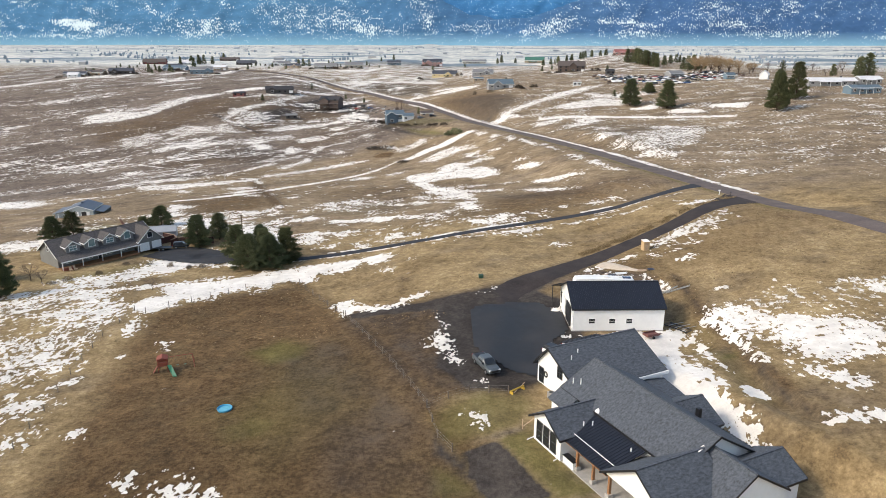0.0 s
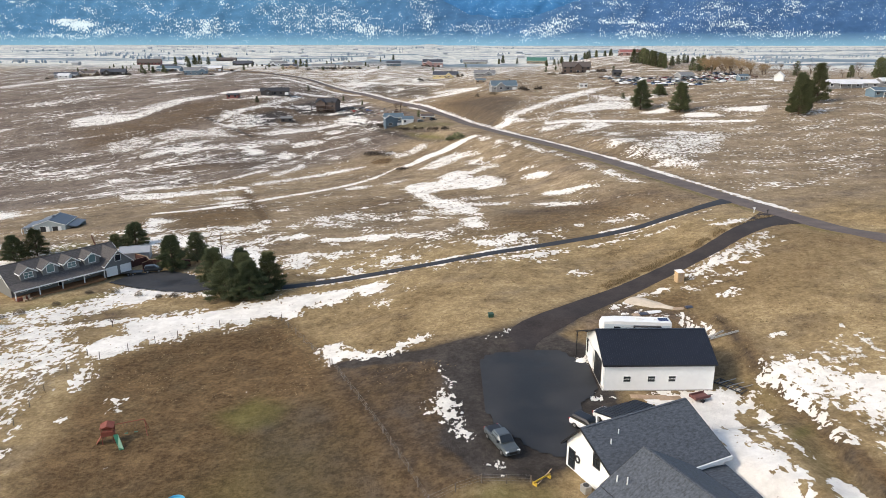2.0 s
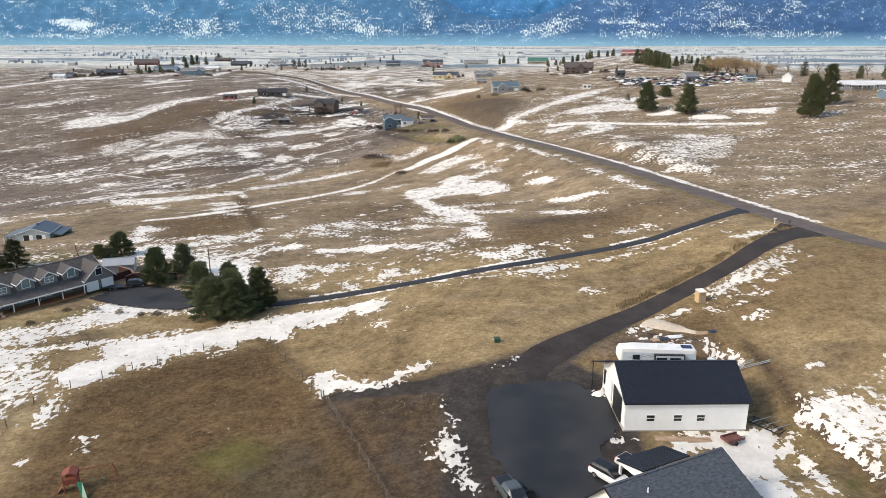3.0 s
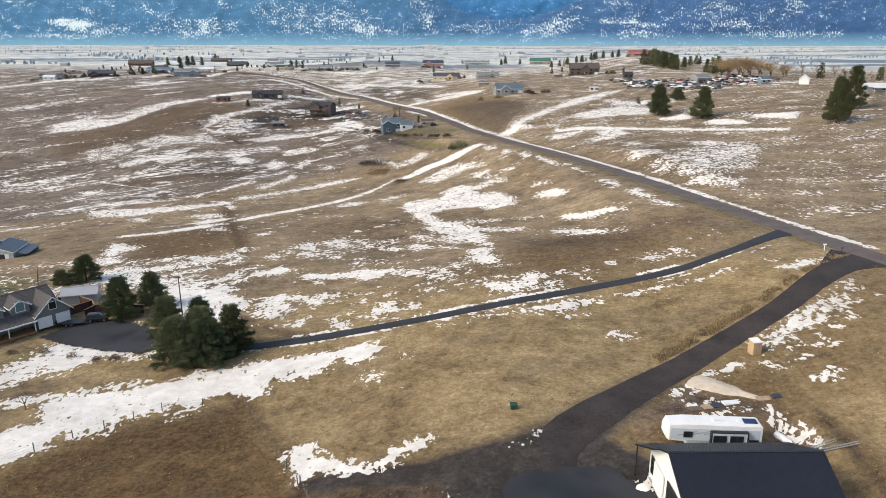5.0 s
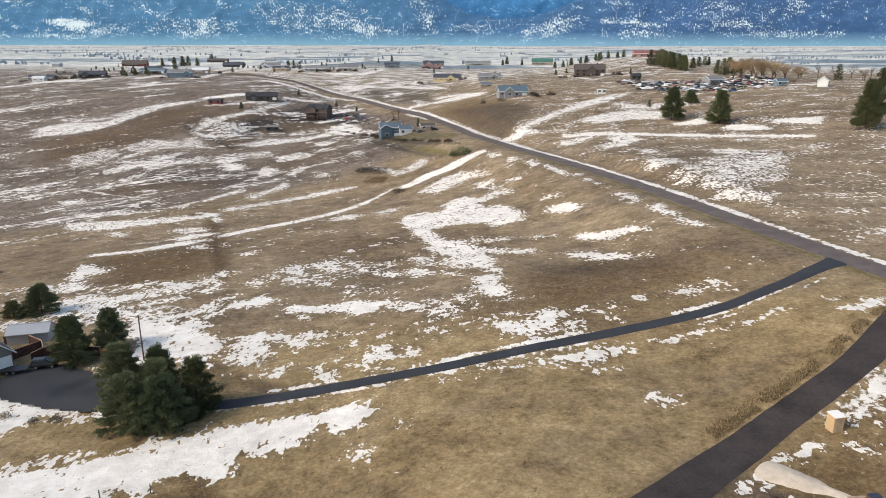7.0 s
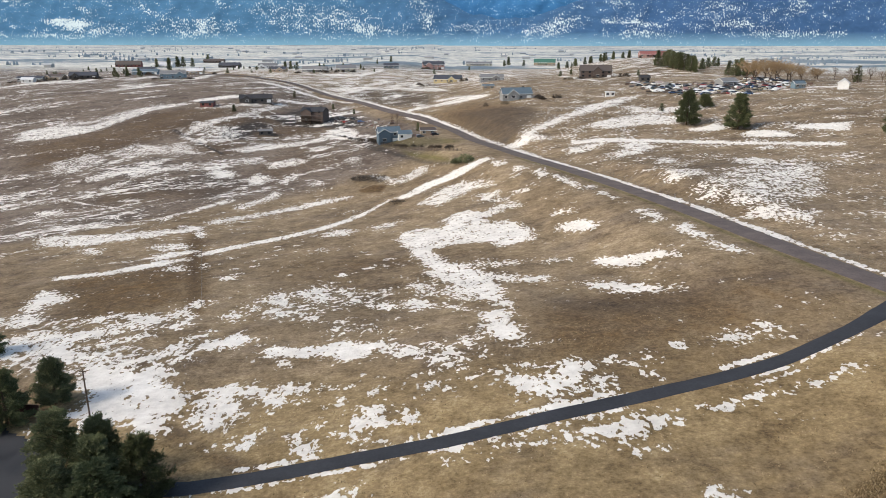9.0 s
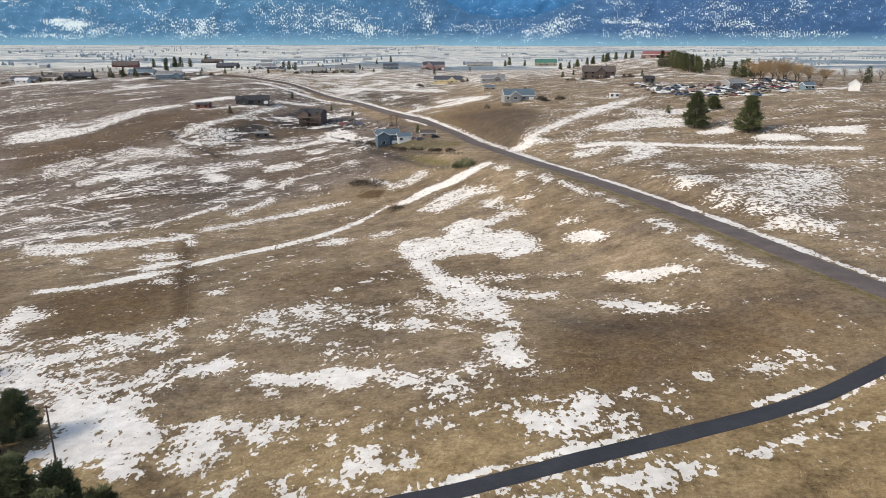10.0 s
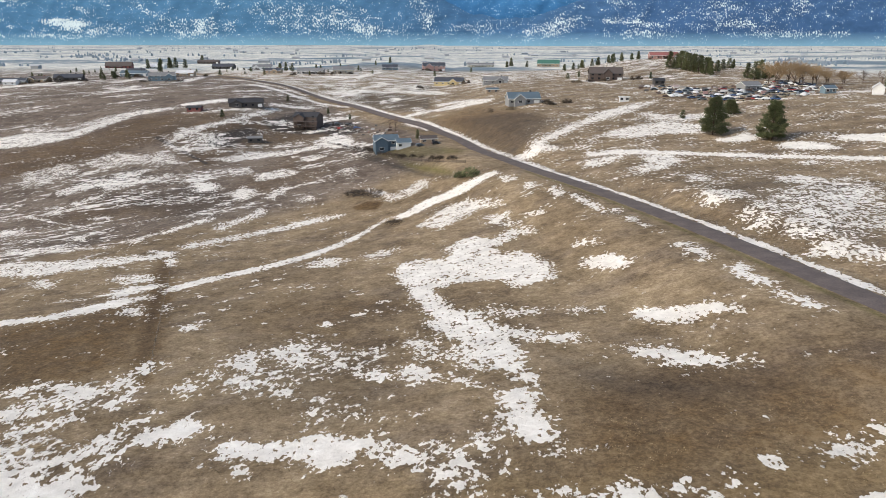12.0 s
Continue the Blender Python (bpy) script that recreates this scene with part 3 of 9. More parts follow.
snow_patch([(-68.6, 218.7), (-62.9, 222.6), (-61.4, 221.5), (-65.5, 217.7)], 0.72, 0.9)
snow_patch([(-69.3, 212.9), (-64.5, 215.9), (-60.5, 218.1), (-58.9, 216.7), (-61.9, 214.3), (-65.3, 211.6), (-67.9, 210.5)], 0.95, 0.9)
snow_patch([(-58.4, 228.5), (-59.5, 233.3), (-57.2, 239.5), (-54.5, 239.3), (-54, 234.1), (-56, 231.8), (-56.4, 227.3)], 0.74, 1.1)
snow_patch([(-55.9, 224.1), (-54.2, 227.6), (-53.1, 226), (-54, 222)], 0.85, 0.8)
snow_patch([(-107, 272.1), (-95.1, 274.2), (-89.3, 283.6), (-84.5, 288.2), (-78.3, 291), (-76.9, 287.7), (-81.7, 279.2), (-88.3, 273.7), (-92.6, 269.7), (-103.7, 267.1)], 1.2, 1.0)
snow_patch([(-89.9, 295.3), (-87.7, 301.9), (-80.6, 303.4), (-78.5, 300), (-82.6, 293.7), (-86.7, 289.9)], 1.0, 0.9)
snow_patch([(-78.3, 273.3), (-78, 278.5), (-74.1, 277.7), (-71.3, 270.6), (-74.3, 270.1)], 0.9, 1.0)
snow_patch([(-98.3, 311.6), (-94.2, 315), (-86.9, 314.4), (-83.9, 307.6), (-88.5, 303.8), (-95.3, 306.9)], 0.72, 1.4)
snow_patch([(-120.9, 313.5), (-119.4, 316.1), (-113.6, 313.1), (-111.9, 307), (-116, 307.3)], 0.72, 1.2)
snow_patch([(-77, 297.2), (-70.8, 306.2), (-60.7, 314.6), (-48.4, 325.7), (-37.3, 343.4), (-28.3, 364.6), (-22.9, 373.3), (-27, 362), (-33.3, 340.9), (-44.1, 321.3), (-56.3, 310.4), (-65.3, 303.6), (-74.3, 291.9)], 1.1, 0.5)
snow_patch([(-20.8, 373.1), (-8.7, 385.8), (4.3, 389.8), (16.3, 392.6), (17, 386.9), (6.1, 379.5), (-6.4, 375.8), (-18.4, 366.6)], 1.2, 1.0)
snow_patch([(-152.1, 343.1), (-126.8, 337.7), (-109.1, 338.8), (-91.9, 341.4), (-89, 336.1), (-104.4, 328.4), (-116.4, 324.7), (-124.2, 320.2), (-140.1, 323.9)], 0.86, 1.6)
snow_patch([(-99.6, 344.5), (-92.5, 342.8), (-90.6, 342.7), (-84.4, 325.1), (-85.3, 323.9), (-91.8, 336.4)], 1.2, 0.9)
snow_patch([(-69.4, 279.4), (-67.1, 276.3), (-66.1, 271.1), (-68.2, 273.9)], 0.9, 0.5)
snow_patch([(-58.9, 261), (-55.7, 260.6), (-53.5, 257.6), (-56.1, 256.8)], 0.9, 0.8)
snow_patch([(-43.4, 313.6), (-37.5, 321.9), (-29.6, 312.5), (-33.7, 307.8), (-40.1, 308.7)], 0.72, 1.4)
snow_patch([(-27.2, 320), (-22.3, 320.7), (-17.4, 321.1), (-18.3, 311.1), (-23, 310.4)], 0.58, 1.6)
snow_patch([(-2.3, 367.7), (3.7, 369.2), (13.1, 359.2), (16.1, 348.8), (9, 353.6), (-0.6, 341.2), (-4.2, 336.8), (-11.7, 348.8)], 0.8, 1.6)
snow_patch([(9.4, 342.9), (15.4, 339.5), (17.4, 332.8), (14.7, 331.2), (18.4, 325.6), (15.8, 323.7), (11.3, 331.7)], 0.85, 1.2)
snow_patch([(21.7, 333.4), (25.4, 328.7), (25.1, 326.2), (22.1, 328.8)], 0.75, 1.2)
snow_patch([(15.6, 321.9), (18.9, 322.1), (22.4, 313.5), (20.9, 311.7), (15.8, 315.2)], 0.72, 1.4)
snow_patch([(17.7, 382.4), (21.7, 380.7), (22.9, 371.8), (19, 372.5)], 0.88, 0.9)
snow_patch([(24.1, 364.5), (28, 363.9), (28, 356.6), (24.5, 358.5)], 0.85, 0.9)
snow_patch([(30.5, 350.2), (34.3, 354.5), (34.6, 341.4), (31.7, 337.5)], 0.9, 0.9)
snow_patch([(35.4, 338.5), (38.2, 339.8), (41, 323.6), (41, 312.1), (38.7, 315.9), (36.4, 329.9)], 0.85, 0.9)
snow_patch([(43.1, 314.9), (45.8, 316), (44.4, 308.4), (42.4, 307.8)], 0.95, 0.7)
snow_patch([(44.3, 303.5), (47.4, 304.1), (46.4, 298.7), (44, 299.6)], 0.95, 0.7)
snow_patch([(46, 296.1), (48.3, 294.3), (47, 291.4), (45.6, 292.5)], 0.95, 0.7)
snow_patch([(48.3, 288), (49.5, 285.9), (48, 284.5)], 0.95, 0.7)
snow_patch([(48.1, 275.4), (51.3, 275.5), (52.3, 269.3), (53.3, 262.1), (50.4, 260.8), (48.8, 267.9)], 0.85, 0.9)
snow_patch([(52.7, 254.1), (55.8, 258.4), (56.9, 255.5), (55, 249.8), (56.3, 247.8), (57.6, 245.9), (55.2, 242.8), (53.5, 244.9), (52.7, 249.2)], 1.1, 0.7)
snow_patch([(55.2, 242.8), (57.5, 239.1), (59.2, 232.8), (58.8, 228.6), (57, 230.3), (54.9, 233.6), (54.1, 238.3)], 0.85, 0.8)
# snow: east of the road
snow_patch([(25.9, 425.6), (35.4, 435.4), (53.9, 458.3), (75.7, 487.1), (98.1, 508), (112.5, 511.1), (88.6, 481.6), (64.9, 460.4), (46.8, 437.3), (39.8, 431.2), (47.7, 419.1), (36, 419.5), (29.8, 416.5)], 0.88, 2.0)
snow_patch([(64.7, 433.7), (80.1, 446.3), (99.8, 452.7), (114.2, 435.1), (105.3, 423.1), (91.7, 425.1), (72.3, 424.2)], 0.82, 2.6)
snow_patch([(96.2, 478.4), (110.7, 462.8), (132.5, 464.2), (129.4, 449.3), (114.2, 449.4), (94, 459.9)], 0.78, 2.6)
snow_patch([(105.6, 407.4), (120.5, 414.1), (121, 401.6), (116.6, 398.7), (107, 402.1)], 1.2, 1.6)
snow_patch([(121, 386.5), (128, 390.5), (134.7, 382.9), (136.1, 370), (127.9, 373.2), (120.6, 381)], 1.2, 1.4)
snow_patch([(144.2, 389.6), (162.7, 382.3), (153.9, 367.7), (145.4, 376.6), (142.7, 384.7)], 1.2, 1.6)
snow_patch([(54.7, 406.6), (69.6, 403), (86.3, 392.6), (108.4, 378.7), (124.7, 362.7), (141.4, 346.8), (138.2, 341.5), (121.2, 359.5), (106.2, 373.1), (84.5, 386.7), (65.8, 396.4), (53.4, 399.6)], 1.2, 1.2)
snow_patch([(47.8, 392.8), (59.1, 395.5), (67.2, 393.4), (61.4, 386.6), (52.1, 382.3)], 0.8, 1.8)
snow_patch([(71, 391.4), (81.3, 390.1), (83.8, 374.7), (71.4, 363.3), (62.9, 360.1), (63.8, 371.1), (71.4, 377.2)], 0.78, 1.8)
snow_patch([(114.5, 357.2), (119.9, 356.9), (120.8, 351.3), (115.1, 350.7)], 0.85, 1.2)
snow_patch([(96.1, 336.4), (104.3, 335.7), (108.9, 325), (101.8, 320.6), (96, 325.2)], 0.75, 1.6)
snow_patch([(84.1, 296.5), (95.9, 308.8), (106.6, 314.6), (112.3, 308.5), (102.8, 297.1), (90.2, 281.7), (83, 275.3), (80.6, 278), (80.3, 285.6)], 0.55, 1.2)
snow_patch([(69.3, 294.1), (83.1, 307.1), (99, 321.4), (116.1, 329.4), (115.4, 311.3), (97.2, 273.9), (80.4, 263.4), (75.1, 271.6), (69.8, 281.9)], 0.26, 1.5)
snow_patch([(74, 269), (79.3, 265.9), (87.7, 258.3), (82.1, 249), (77.1, 257.1), (73, 262.2)], 0.58, 2.5)
snow_patch([(69.1, 318.3), (76.7, 317.7), (79, 308.1), (71.1, 303), (67, 307.3)], 0.6, 2.0)
snow_patch([(74.2, 348.5), (81.1, 347.3), (77.9, 336), (71.5, 334.9)], 0.72, 1.4)
# snow: the west hill
snow_patch([(-272.5, 554), (-261.6, 565.8), (-234.8, 561.5), (-226.3, 589.5), (-221.4, 613.4), (-195.2, 627), (-186.2, 621.4), (-209.4, 602.8), (-217.3, 577.5), (-224.1, 546.7), (-240.9, 533.5), (-263.9, 527.7), (-276, 548.2)], 0.80, 2.5)
snow_patch([(-271.6, 577.3), (-242.4, 576.9), (-227.4, 609.2), (-222, 596.7), (-237, 566), (-263, 561.8)], 0.32, 3)
snow_patch([(-163.1, 556.6), (-143.6, 584.6), (-126, 635.5), (-118.1, 635.9), (-134.4, 590.9), (-149.4, 556.8), (-158.9, 525.2), (-149.8, 517.3), (-131.9, 520.5), (-143.9, 509), (-160.9, 522)], 0.70, 3)
snow_patch([(-155.2, 543), (-141, 551.6), (-127, 537.2), (-131.9, 520.5), (-145, 522.1)], 0.45, 2.5)
snow_patch([(-192.4, 493.2), (-185.5, 512.1), (-166.9, 504.5), (-154.9, 514.1), (-140, 488.7), (-160.8, 489.1), (-178.2, 481.7)], 0.40, 2)
snow_patch([(-185, 446.5), (-176, 458.3), (-160.9, 474.8), (-153.9, 478.9), (-153, 469.3), (-167.9, 452.5), (-176.9, 438.4)], 0.64, 2)
snow_patch([(-166.4, 452.3), (-152, 459.7), (-139.5, 470.8), (-135.4, 467), (-148.8, 451.9), (-157.9, 442.1)], 0.68, 2)
snow_patch([(-122.5, 449.1), (-121.2, 457.4), (-112, 454.1), (-107.3, 442.9), (-113.7, 438.4)], 1.10, 2)
snow_patch([(-96.9, 468.9), (-84.5, 476.6), (-73.8, 465.8), (-80.4, 457.5), (-92.4, 456.3)], 0.72, 2)
snow_patch([(-98.6, 430.9), (-96.5, 446.4), (-89.4, 439.1), (-86.6, 423.3), (-93.8, 422.7)], 0.80, 1.8)
snow_patch([(-80.2, 422.1), (-76.7, 440.3), (-73.3, 436.2), (-75.3, 416.6)], 0.75, 1.8)
snow_patch([(-125.7, 499.5), (-109.1, 517.6), (-88, 523.1), (-73.2, 531.3), (-68.6, 544.4), (-63.3, 530.2), (-74.1, 517), (-97.4, 507.7), (-118.5, 495.4)], 0.75, 2.2)
snow_patch([(-76.8, 533.1), (-64.9, 542.4), (-47, 500.3), (-57.6, 511.9), (-67.9, 517.9)], 1.10, 2.2)
snow_patch([(-167.3, 426.6), (-158.6, 437.9), (-155.6, 431.3), (-160.9, 421.3)], 0.65, 1.6)
snow_patch([(-171.3, 415.3), (-167.7, 420.2), (-162.3, 409.5), (-168.1, 409.1)], 0.65, 1.6)
snow_patch([(-147, 399.9), (-139.3, 403.2), (-137.3, 396.1)], 0.55, 1.8)
snow_patch([(-114.9, 362.6), (-105.5, 372.2), (-98.2, 387.7), (-93.1, 396), (-92.6, 387.1), (-101, 371.3), (-108.8, 365), (-109.1, 355.9)], 0.78, 1.5)
snow_patch([(-88.8, 378.6), (-81.7, 391.2), (-78.2, 403.9), (-73.6, 399.3), (-79.5, 382.9), (-84.8, 372.1)], 0.74, 1.5)
snow_patch([(-92.6, 351), (-79.9, 362.6), (-63.4, 378.3), (-52.3, 387.4), (-39.2, 388), (-50.9, 379.2), (-65.5, 368.9), (-78, 356.2), (-88.4, 347)], 0.74, 1.5)
snow_patch([(-179.6, 390.7), (-169, 391.8), (-161.5, 382.6), (-166.7, 380.2), (-174.4, 382.2)], 0.75, 1.5)
snow_patch([(-140.7, 373.6), (-136.7, 376.3), (-131.2, 367.2), (-135.9, 366.3)], 0.65, 1.4)
snow_patch([(-154, 358.7), (-134.7, 359.9), (-115.6, 353.1), (-130.2, 351.3), (-145.7, 351.4)], 0.50, 1.6)
snow_patch([(-64.8, 418.6), (-59.2, 421), (-58.4, 412.6), (-63.5, 411.6)], 0.60, 1.4)
snow_patch([(-38.8, 425), (-22.8, 404.3), (-14, 417.8), (-6.8, 411.5), (-13.5, 400.6), (-24.4, 395.4)], 0.52, 1.6)
snow_patch([(-53.7, 460.9), (-46.9, 461.3), (-44.9, 451.5), (-50.9, 450.9)], 0.52, 1.6)
snow_patch([(-114.5, 481.4), (-104.2, 486.2), (-99, 471.7), (-107.9, 468.1)], 0.56, 2)
snow_patch([(-220.3, 478.5), (-205.4, 495.3), (-187.6, 483), (-193.9, 461.1), (-203.7, 453.8)], 0.32, 2)
# snow: the crest
snow_patch([(-31.8, 586.4), (-20, 597.9), (-7.5, 595.8), (-0, 599), (16.4, 603.8), (27.9, 580.3), (26.5, 567.7), (15.3, 576.6), (9.4, 578.1), (-9.8, 588.4), (-24.3, 582.5)], 0.95, 1.5)
snow_patch([(-9, 621.4), (2.7, 620.4), (18.8, 603.7), (12.5, 601.5), (0, 603.6), (-7.6, 606.9)], 0.7, 2)
snow_patch([(-90.8, 707.9), (-81.6, 732.5), (-70.9, 736.2), (-69.2, 728.2), (-79, 711.7), (-85.8, 704.9)], 0.85, 1.5)
snow_patch([(-56.8, 739.6), (-42.3, 739.8), (-27.1, 717.8), (-8.4, 709.9), (3.4, 673), (-6.7, 678.1), (-29.6, 706.5), (-46.4, 728.6)], 0.75, 1.5)
snow_patch([(-29.3, 776.1), (-20.6, 769.5), (-21.5, 740.4), (-27.7, 733.6), (-31.3, 745.4)], 0.9, 1.5)
snow_patch([(-45.6, 685.1), (-37.7, 687.8), (-34.6, 672.6), (-42, 664.6)], 0.95, 1.5)
snow_patch([(-52.5, 671.5), (-48.6, 676.5), (-44.8, 664.3), (-49.3, 658.6)], 0.7, 1.5)
snow_patch([(-126.4, 840.2), (-107.6, 852.1), (-91.2, 841.3), (-72.4, 903.7), (-67.6, 893.7), (-83.4, 821.4), (-91.8, 830.4), (-114.6, 824.4)], 0.9, 2)
snow_patch([(-75.8, 759.9), (-59.8, 775.7), (-57.2, 765), (-74, 750.2)], 0.8, 2)
snow_patch([(-23.1, 614), (-15.8, 607.8), (-16.2, 597.7), (-21.3, 601.9)], 0.75, 1.2)
snow_patch([(-28.2, 575.4), (-23.5, 565.3), (-17.6, 544.7), (-11.3, 532.9), (-12.3, 529), (-20.3, 540.2), (-26.5, 554.5)], 1.1, 1.2)
snow_patch([(-83.5, 580), (-72, 576.1), (-70.9, 568.3), (-80.6, 570.1)], 0.8, 1.5)
snow_patch([(-77.7, 551.9), (-63.7, 549.9), (-54.9, 533.6), (-54.5, 520.2), (-61.4, 517.1), (-71.6, 527.8)], 1.0, 1.5)
snow_patch([(-56.3, 526.5), (-46.8, 518.2), (-43.9, 509.9), (-52.9, 516.6)], 0.9, 1.2)
snow_patch([(-402.1, 775.4), (-375.4, 789.1), (-354.3, 781.8), (-340.5, 799.3), (-332.5, 782.7), (-345.4, 764.4), (-364.7, 769.4), (-393.1, 760.1)], 0.85, 2)
snow_patch([(-292.2, 735.9), (-288.1, 748.2), (-274.3, 731.3), (-271.4, 755.2), (-261.9, 743.8), (-263, 712.3), (-277.7, 724.7)], 0.85, 2)
snow_patch([(-307.7, 789), (-294, 827.8), (-284.6, 808.9), (-299, 773)], 0.7, 2)
snow_patch([(-252, 783), (-245.5, 814.2), (-245, 839.7), (-246.5, 905.3), (-236.6, 873), (-232.9, 787.5), (-245.8, 766.2)], 0.8, 2)
snow_patch([(-276.5, 941.2), (-271.3, 979.1), (-257.7, 934.9), (-264.7, 905.1)], 0.75, 2)
snow_patch([(-371.6, 723.8), (-365.7, 724.4), (-356, 713), (-362.9, 709)], 0.75, 2)
# snow: along the side drive
snow_patch([(-39.4, 182.3), (-40.3, 188.4), (-39.3, 192.1), (-35.4, 194.1), (-32, 193.2), (-30, 190.4), (-28, 189.5), (-26.2, 187.2), (-25, 185.2), (-26.9, 184.6), (-27.6, 183.9), (-30.3, 187.9), (-32.1, 188.2), (-33.1, 187.5), (-31.2, 183.6), (-30.1, 180.9), (-31.2, 181.9), (-33.6, 183.1), (-32.1, 179.6), (-33.6, 179), (-37.3, 179.6)], 1.0, 0.6)
snow_patch([(-27.6, 191.4), (-26.6, 193.1), (-24.6, 189.8), (-25, 187.4), (-26.7, 188.7)], 1.2, 0.5)
snow_patch([(-24.8, 190.9), (-23.5, 191), (-23.1, 188.9), (-24, 188.7)], 0.9, 0.5)
snow_patch([(-22.8, 189.4), (-21.6, 190.2), (-20.8, 188)], 0.75, 0.5)
snow_patch([(-31.6, 175), (-30.8, 176.3), (-29.7, 174), (-30.7, 173.4)], 0.9, 0.5)
snow_patch([(-28.6, 176.7), (-27.7, 177.8), (-27, 176.4), (-27.8, 175.8)], 0.9, 0.5)
snow_patch([(-21.6, 178.5), (-20.3, 179.8), (-19, 177.9), (-20.2, 177.1)], 0.66, 0.6)
snow_patch([(-23.4, 175.8), (-21.9, 176.2), (-20.3, 173.7), (-18.8, 170.5), (-19.2, 169.6), (-20.8, 170.3), (-21.6, 172.5)], 0.9, 0.6)
snow_patch([(-16.2, 176.4), (-14.5, 178.3), (-13.3, 181.3), (-11.7, 181.7), (-9.5, 178.9), (-9.8, 177), (-11.5, 175.1), (-13.3, 174.6), (-15.2, 174.6)], 0.84, 0.8)
snow_patch([(-13.9, 172.8), (-11.7, 172.6), (-10.8, 171.3), (-12.9, 170.4)], 0.78, 0.8)
snow_patch([(-8.6, 177.5), (-7.6, 179.3), (-6.1, 176.7), (-7.4, 174.7), (-8.3, 175.3)], 0.92, 0.6)
snow_patch([(-14.1, 185.2), (-12.9, 185.9), (-13.1, 184.3)], 0.95, 0.4)
snow_patch([(-13, 186.7), (-11.3, 186.6), (-11.6, 185.3)], 0.95, 0.4)
snow_patch([(-12, 169.1), (-8.5, 169.3), (-5.7, 170.6), (-2.6, 171.2), (0.7, 171.8), (1.4, 170.9), (-4.3, 169.5), (-9.1, 168.1)], 1.1, 0.5)
snow_patch([(-65.5, 205.4), (-58.6, 201.2), (-53.6, 200.8), (-51.1, 204.1), (-50.3, 198.3), (-45.8, 192.8), (-43.3, 190.6), (-41.4, 186.8), (-42.9, 182.7), (-43, 178.8), (-45.9, 179.1), (-48.4, 184.1), (-50.6, 183.5), (-53.7, 181.4), (-54.6, 179.9), (-55.8, 183.9), (-59.3, 185.8), (-57.5, 187.4), (-57.5, 191), (-59.9, 194), (-63.5, 198.3)], 1.2, 0.9)
snow_patch([(-88.6, 216.9), (-83.2, 220.9), (-76.1, 220.1), (-69.1, 224.3), (-60.4, 228.5), (-57.6, 233.8), (-55, 229.8), (-59, 224.9), (-66.1, 217.6), (-73.7, 215.4), (-66.8, 208), (-59.7, 203.6), (-57.3, 207.1), (-53.1, 209.3), (-60.3, 204.9), (-67.6, 205.6), (-72.1, 204.7), (-78.6, 209), (-82.3, 206.7)], 0.8, 1.2)
snow_patch([(-91.9, 226.9), (-94.7, 234.6), (-96.6, 243.3), (-100.1, 254.1), (-87, 246.2), (-88.7, 241.9), (-91.1, 238), (-86.6, 227.9), (-88.9, 224.8)], 0.88, 1.0)
snow_patch([(-53.6, 208.1), (-52.5, 213.4), (-47.7, 218.1), (-46.7, 216.8), (-50.3, 213.2), (-52.5, 208)], 1.1, 0.7)
snow_patch([(-52.1, 203), (-51.5, 205.4), (-47.1, 206.8), (-45.9, 204.9), (-49.6, 202.8), (-47.3, 198.1), (-47.6, 194.9), (-50.3, 197.3)], 0.74, 0.9)
snow_patch([(-58.3, 221.5), (-54.1, 225.4), (-52.5, 222.6), (-55.9, 219.7)], 0.72, 0.9)
snow_patch([(4.3, 188.3), (6.4, 188.8), (7.8, 185.4), (11.1, 185.7), (14.5, 189), (16.4, 188.2), (19, 186.1), (17.6, 183.4), (17.9, 180.7), (20.1, 178.6), (17.7, 178.1), (14.2, 179.5), (10.9, 178.4), (8, 179.8), (7.5, 182.6), (5.4, 186)], 0.9, 1.0)
snow_patch([(9.6, 173.8), (10.5, 175.2), (13.6, 176.3), (17.4, 176.5), (20.4, 176.6), (17.8, 174.9), (13.2, 173.5)], 1.1, 0.6)
snow_patch([(20.9, 187.7), (22.3, 188.1), (22.3, 186.4), (21, 186.1)], 1.1, 0.4)
snow_patch([(23.3, 187.2), (25.1, 187.9), (25.2, 184.9), (23.3, 185.3)], 0.8, 0.6)
snow_patch([(27.4, 188.5), (28.8, 189.2), (29, 186.7), (27.7, 186.8)], 0.95, 0.5)
snow_patch([(26.2, 183.2), (27.4, 182.7), (27.7, 180.5), (26.8, 181.3)], 0.85, 0.4)
snow_patch([(32.9, 191.5), (34.3, 191.9), (34, 190.2), (32.9, 190)], 1.2, 0.4)
snow_patch([(39.6, 192.2), (42.9, 195.3), (44, 193.7), (43.4, 191.1), (40.8, 190.8)], 0.8, 0.7)
snow_patch([(46.6, 196.9), (48.1, 196.2), (48.7, 193.5), (46.8, 193.2)], 1.2, 0.5)
snow_patch([(47.9, 191.1), (49.3, 190.8), (48.7, 189.3), (47.6, 189.6)], 0.85, 0.4)
snow_patch([(-1.5, 164.3), (3.2, 165.8), (8, 166.8), (13, 168.2), (15.9, 169.2), (19.7, 170.6), (23.4, 171.1), (26.4, 171.8), (26.1, 169.8), (24, 168.3), (21.4, 166.6), (18, 166.3), (16.3, 167.8), (12.7, 166.9), (7.2, 165.7), (2.4, 164.6)], 1.0, 0.7)
snow_patch([(13.2, 165.5), (14.6, 166), (14.7, 164.9)], 0.75, 0.5)
snow_patch([(18.9, 163.1), (21.4, 164), (24.2, 164.6), (24, 164), (20.4, 162.9)], 0.85, 0.4)
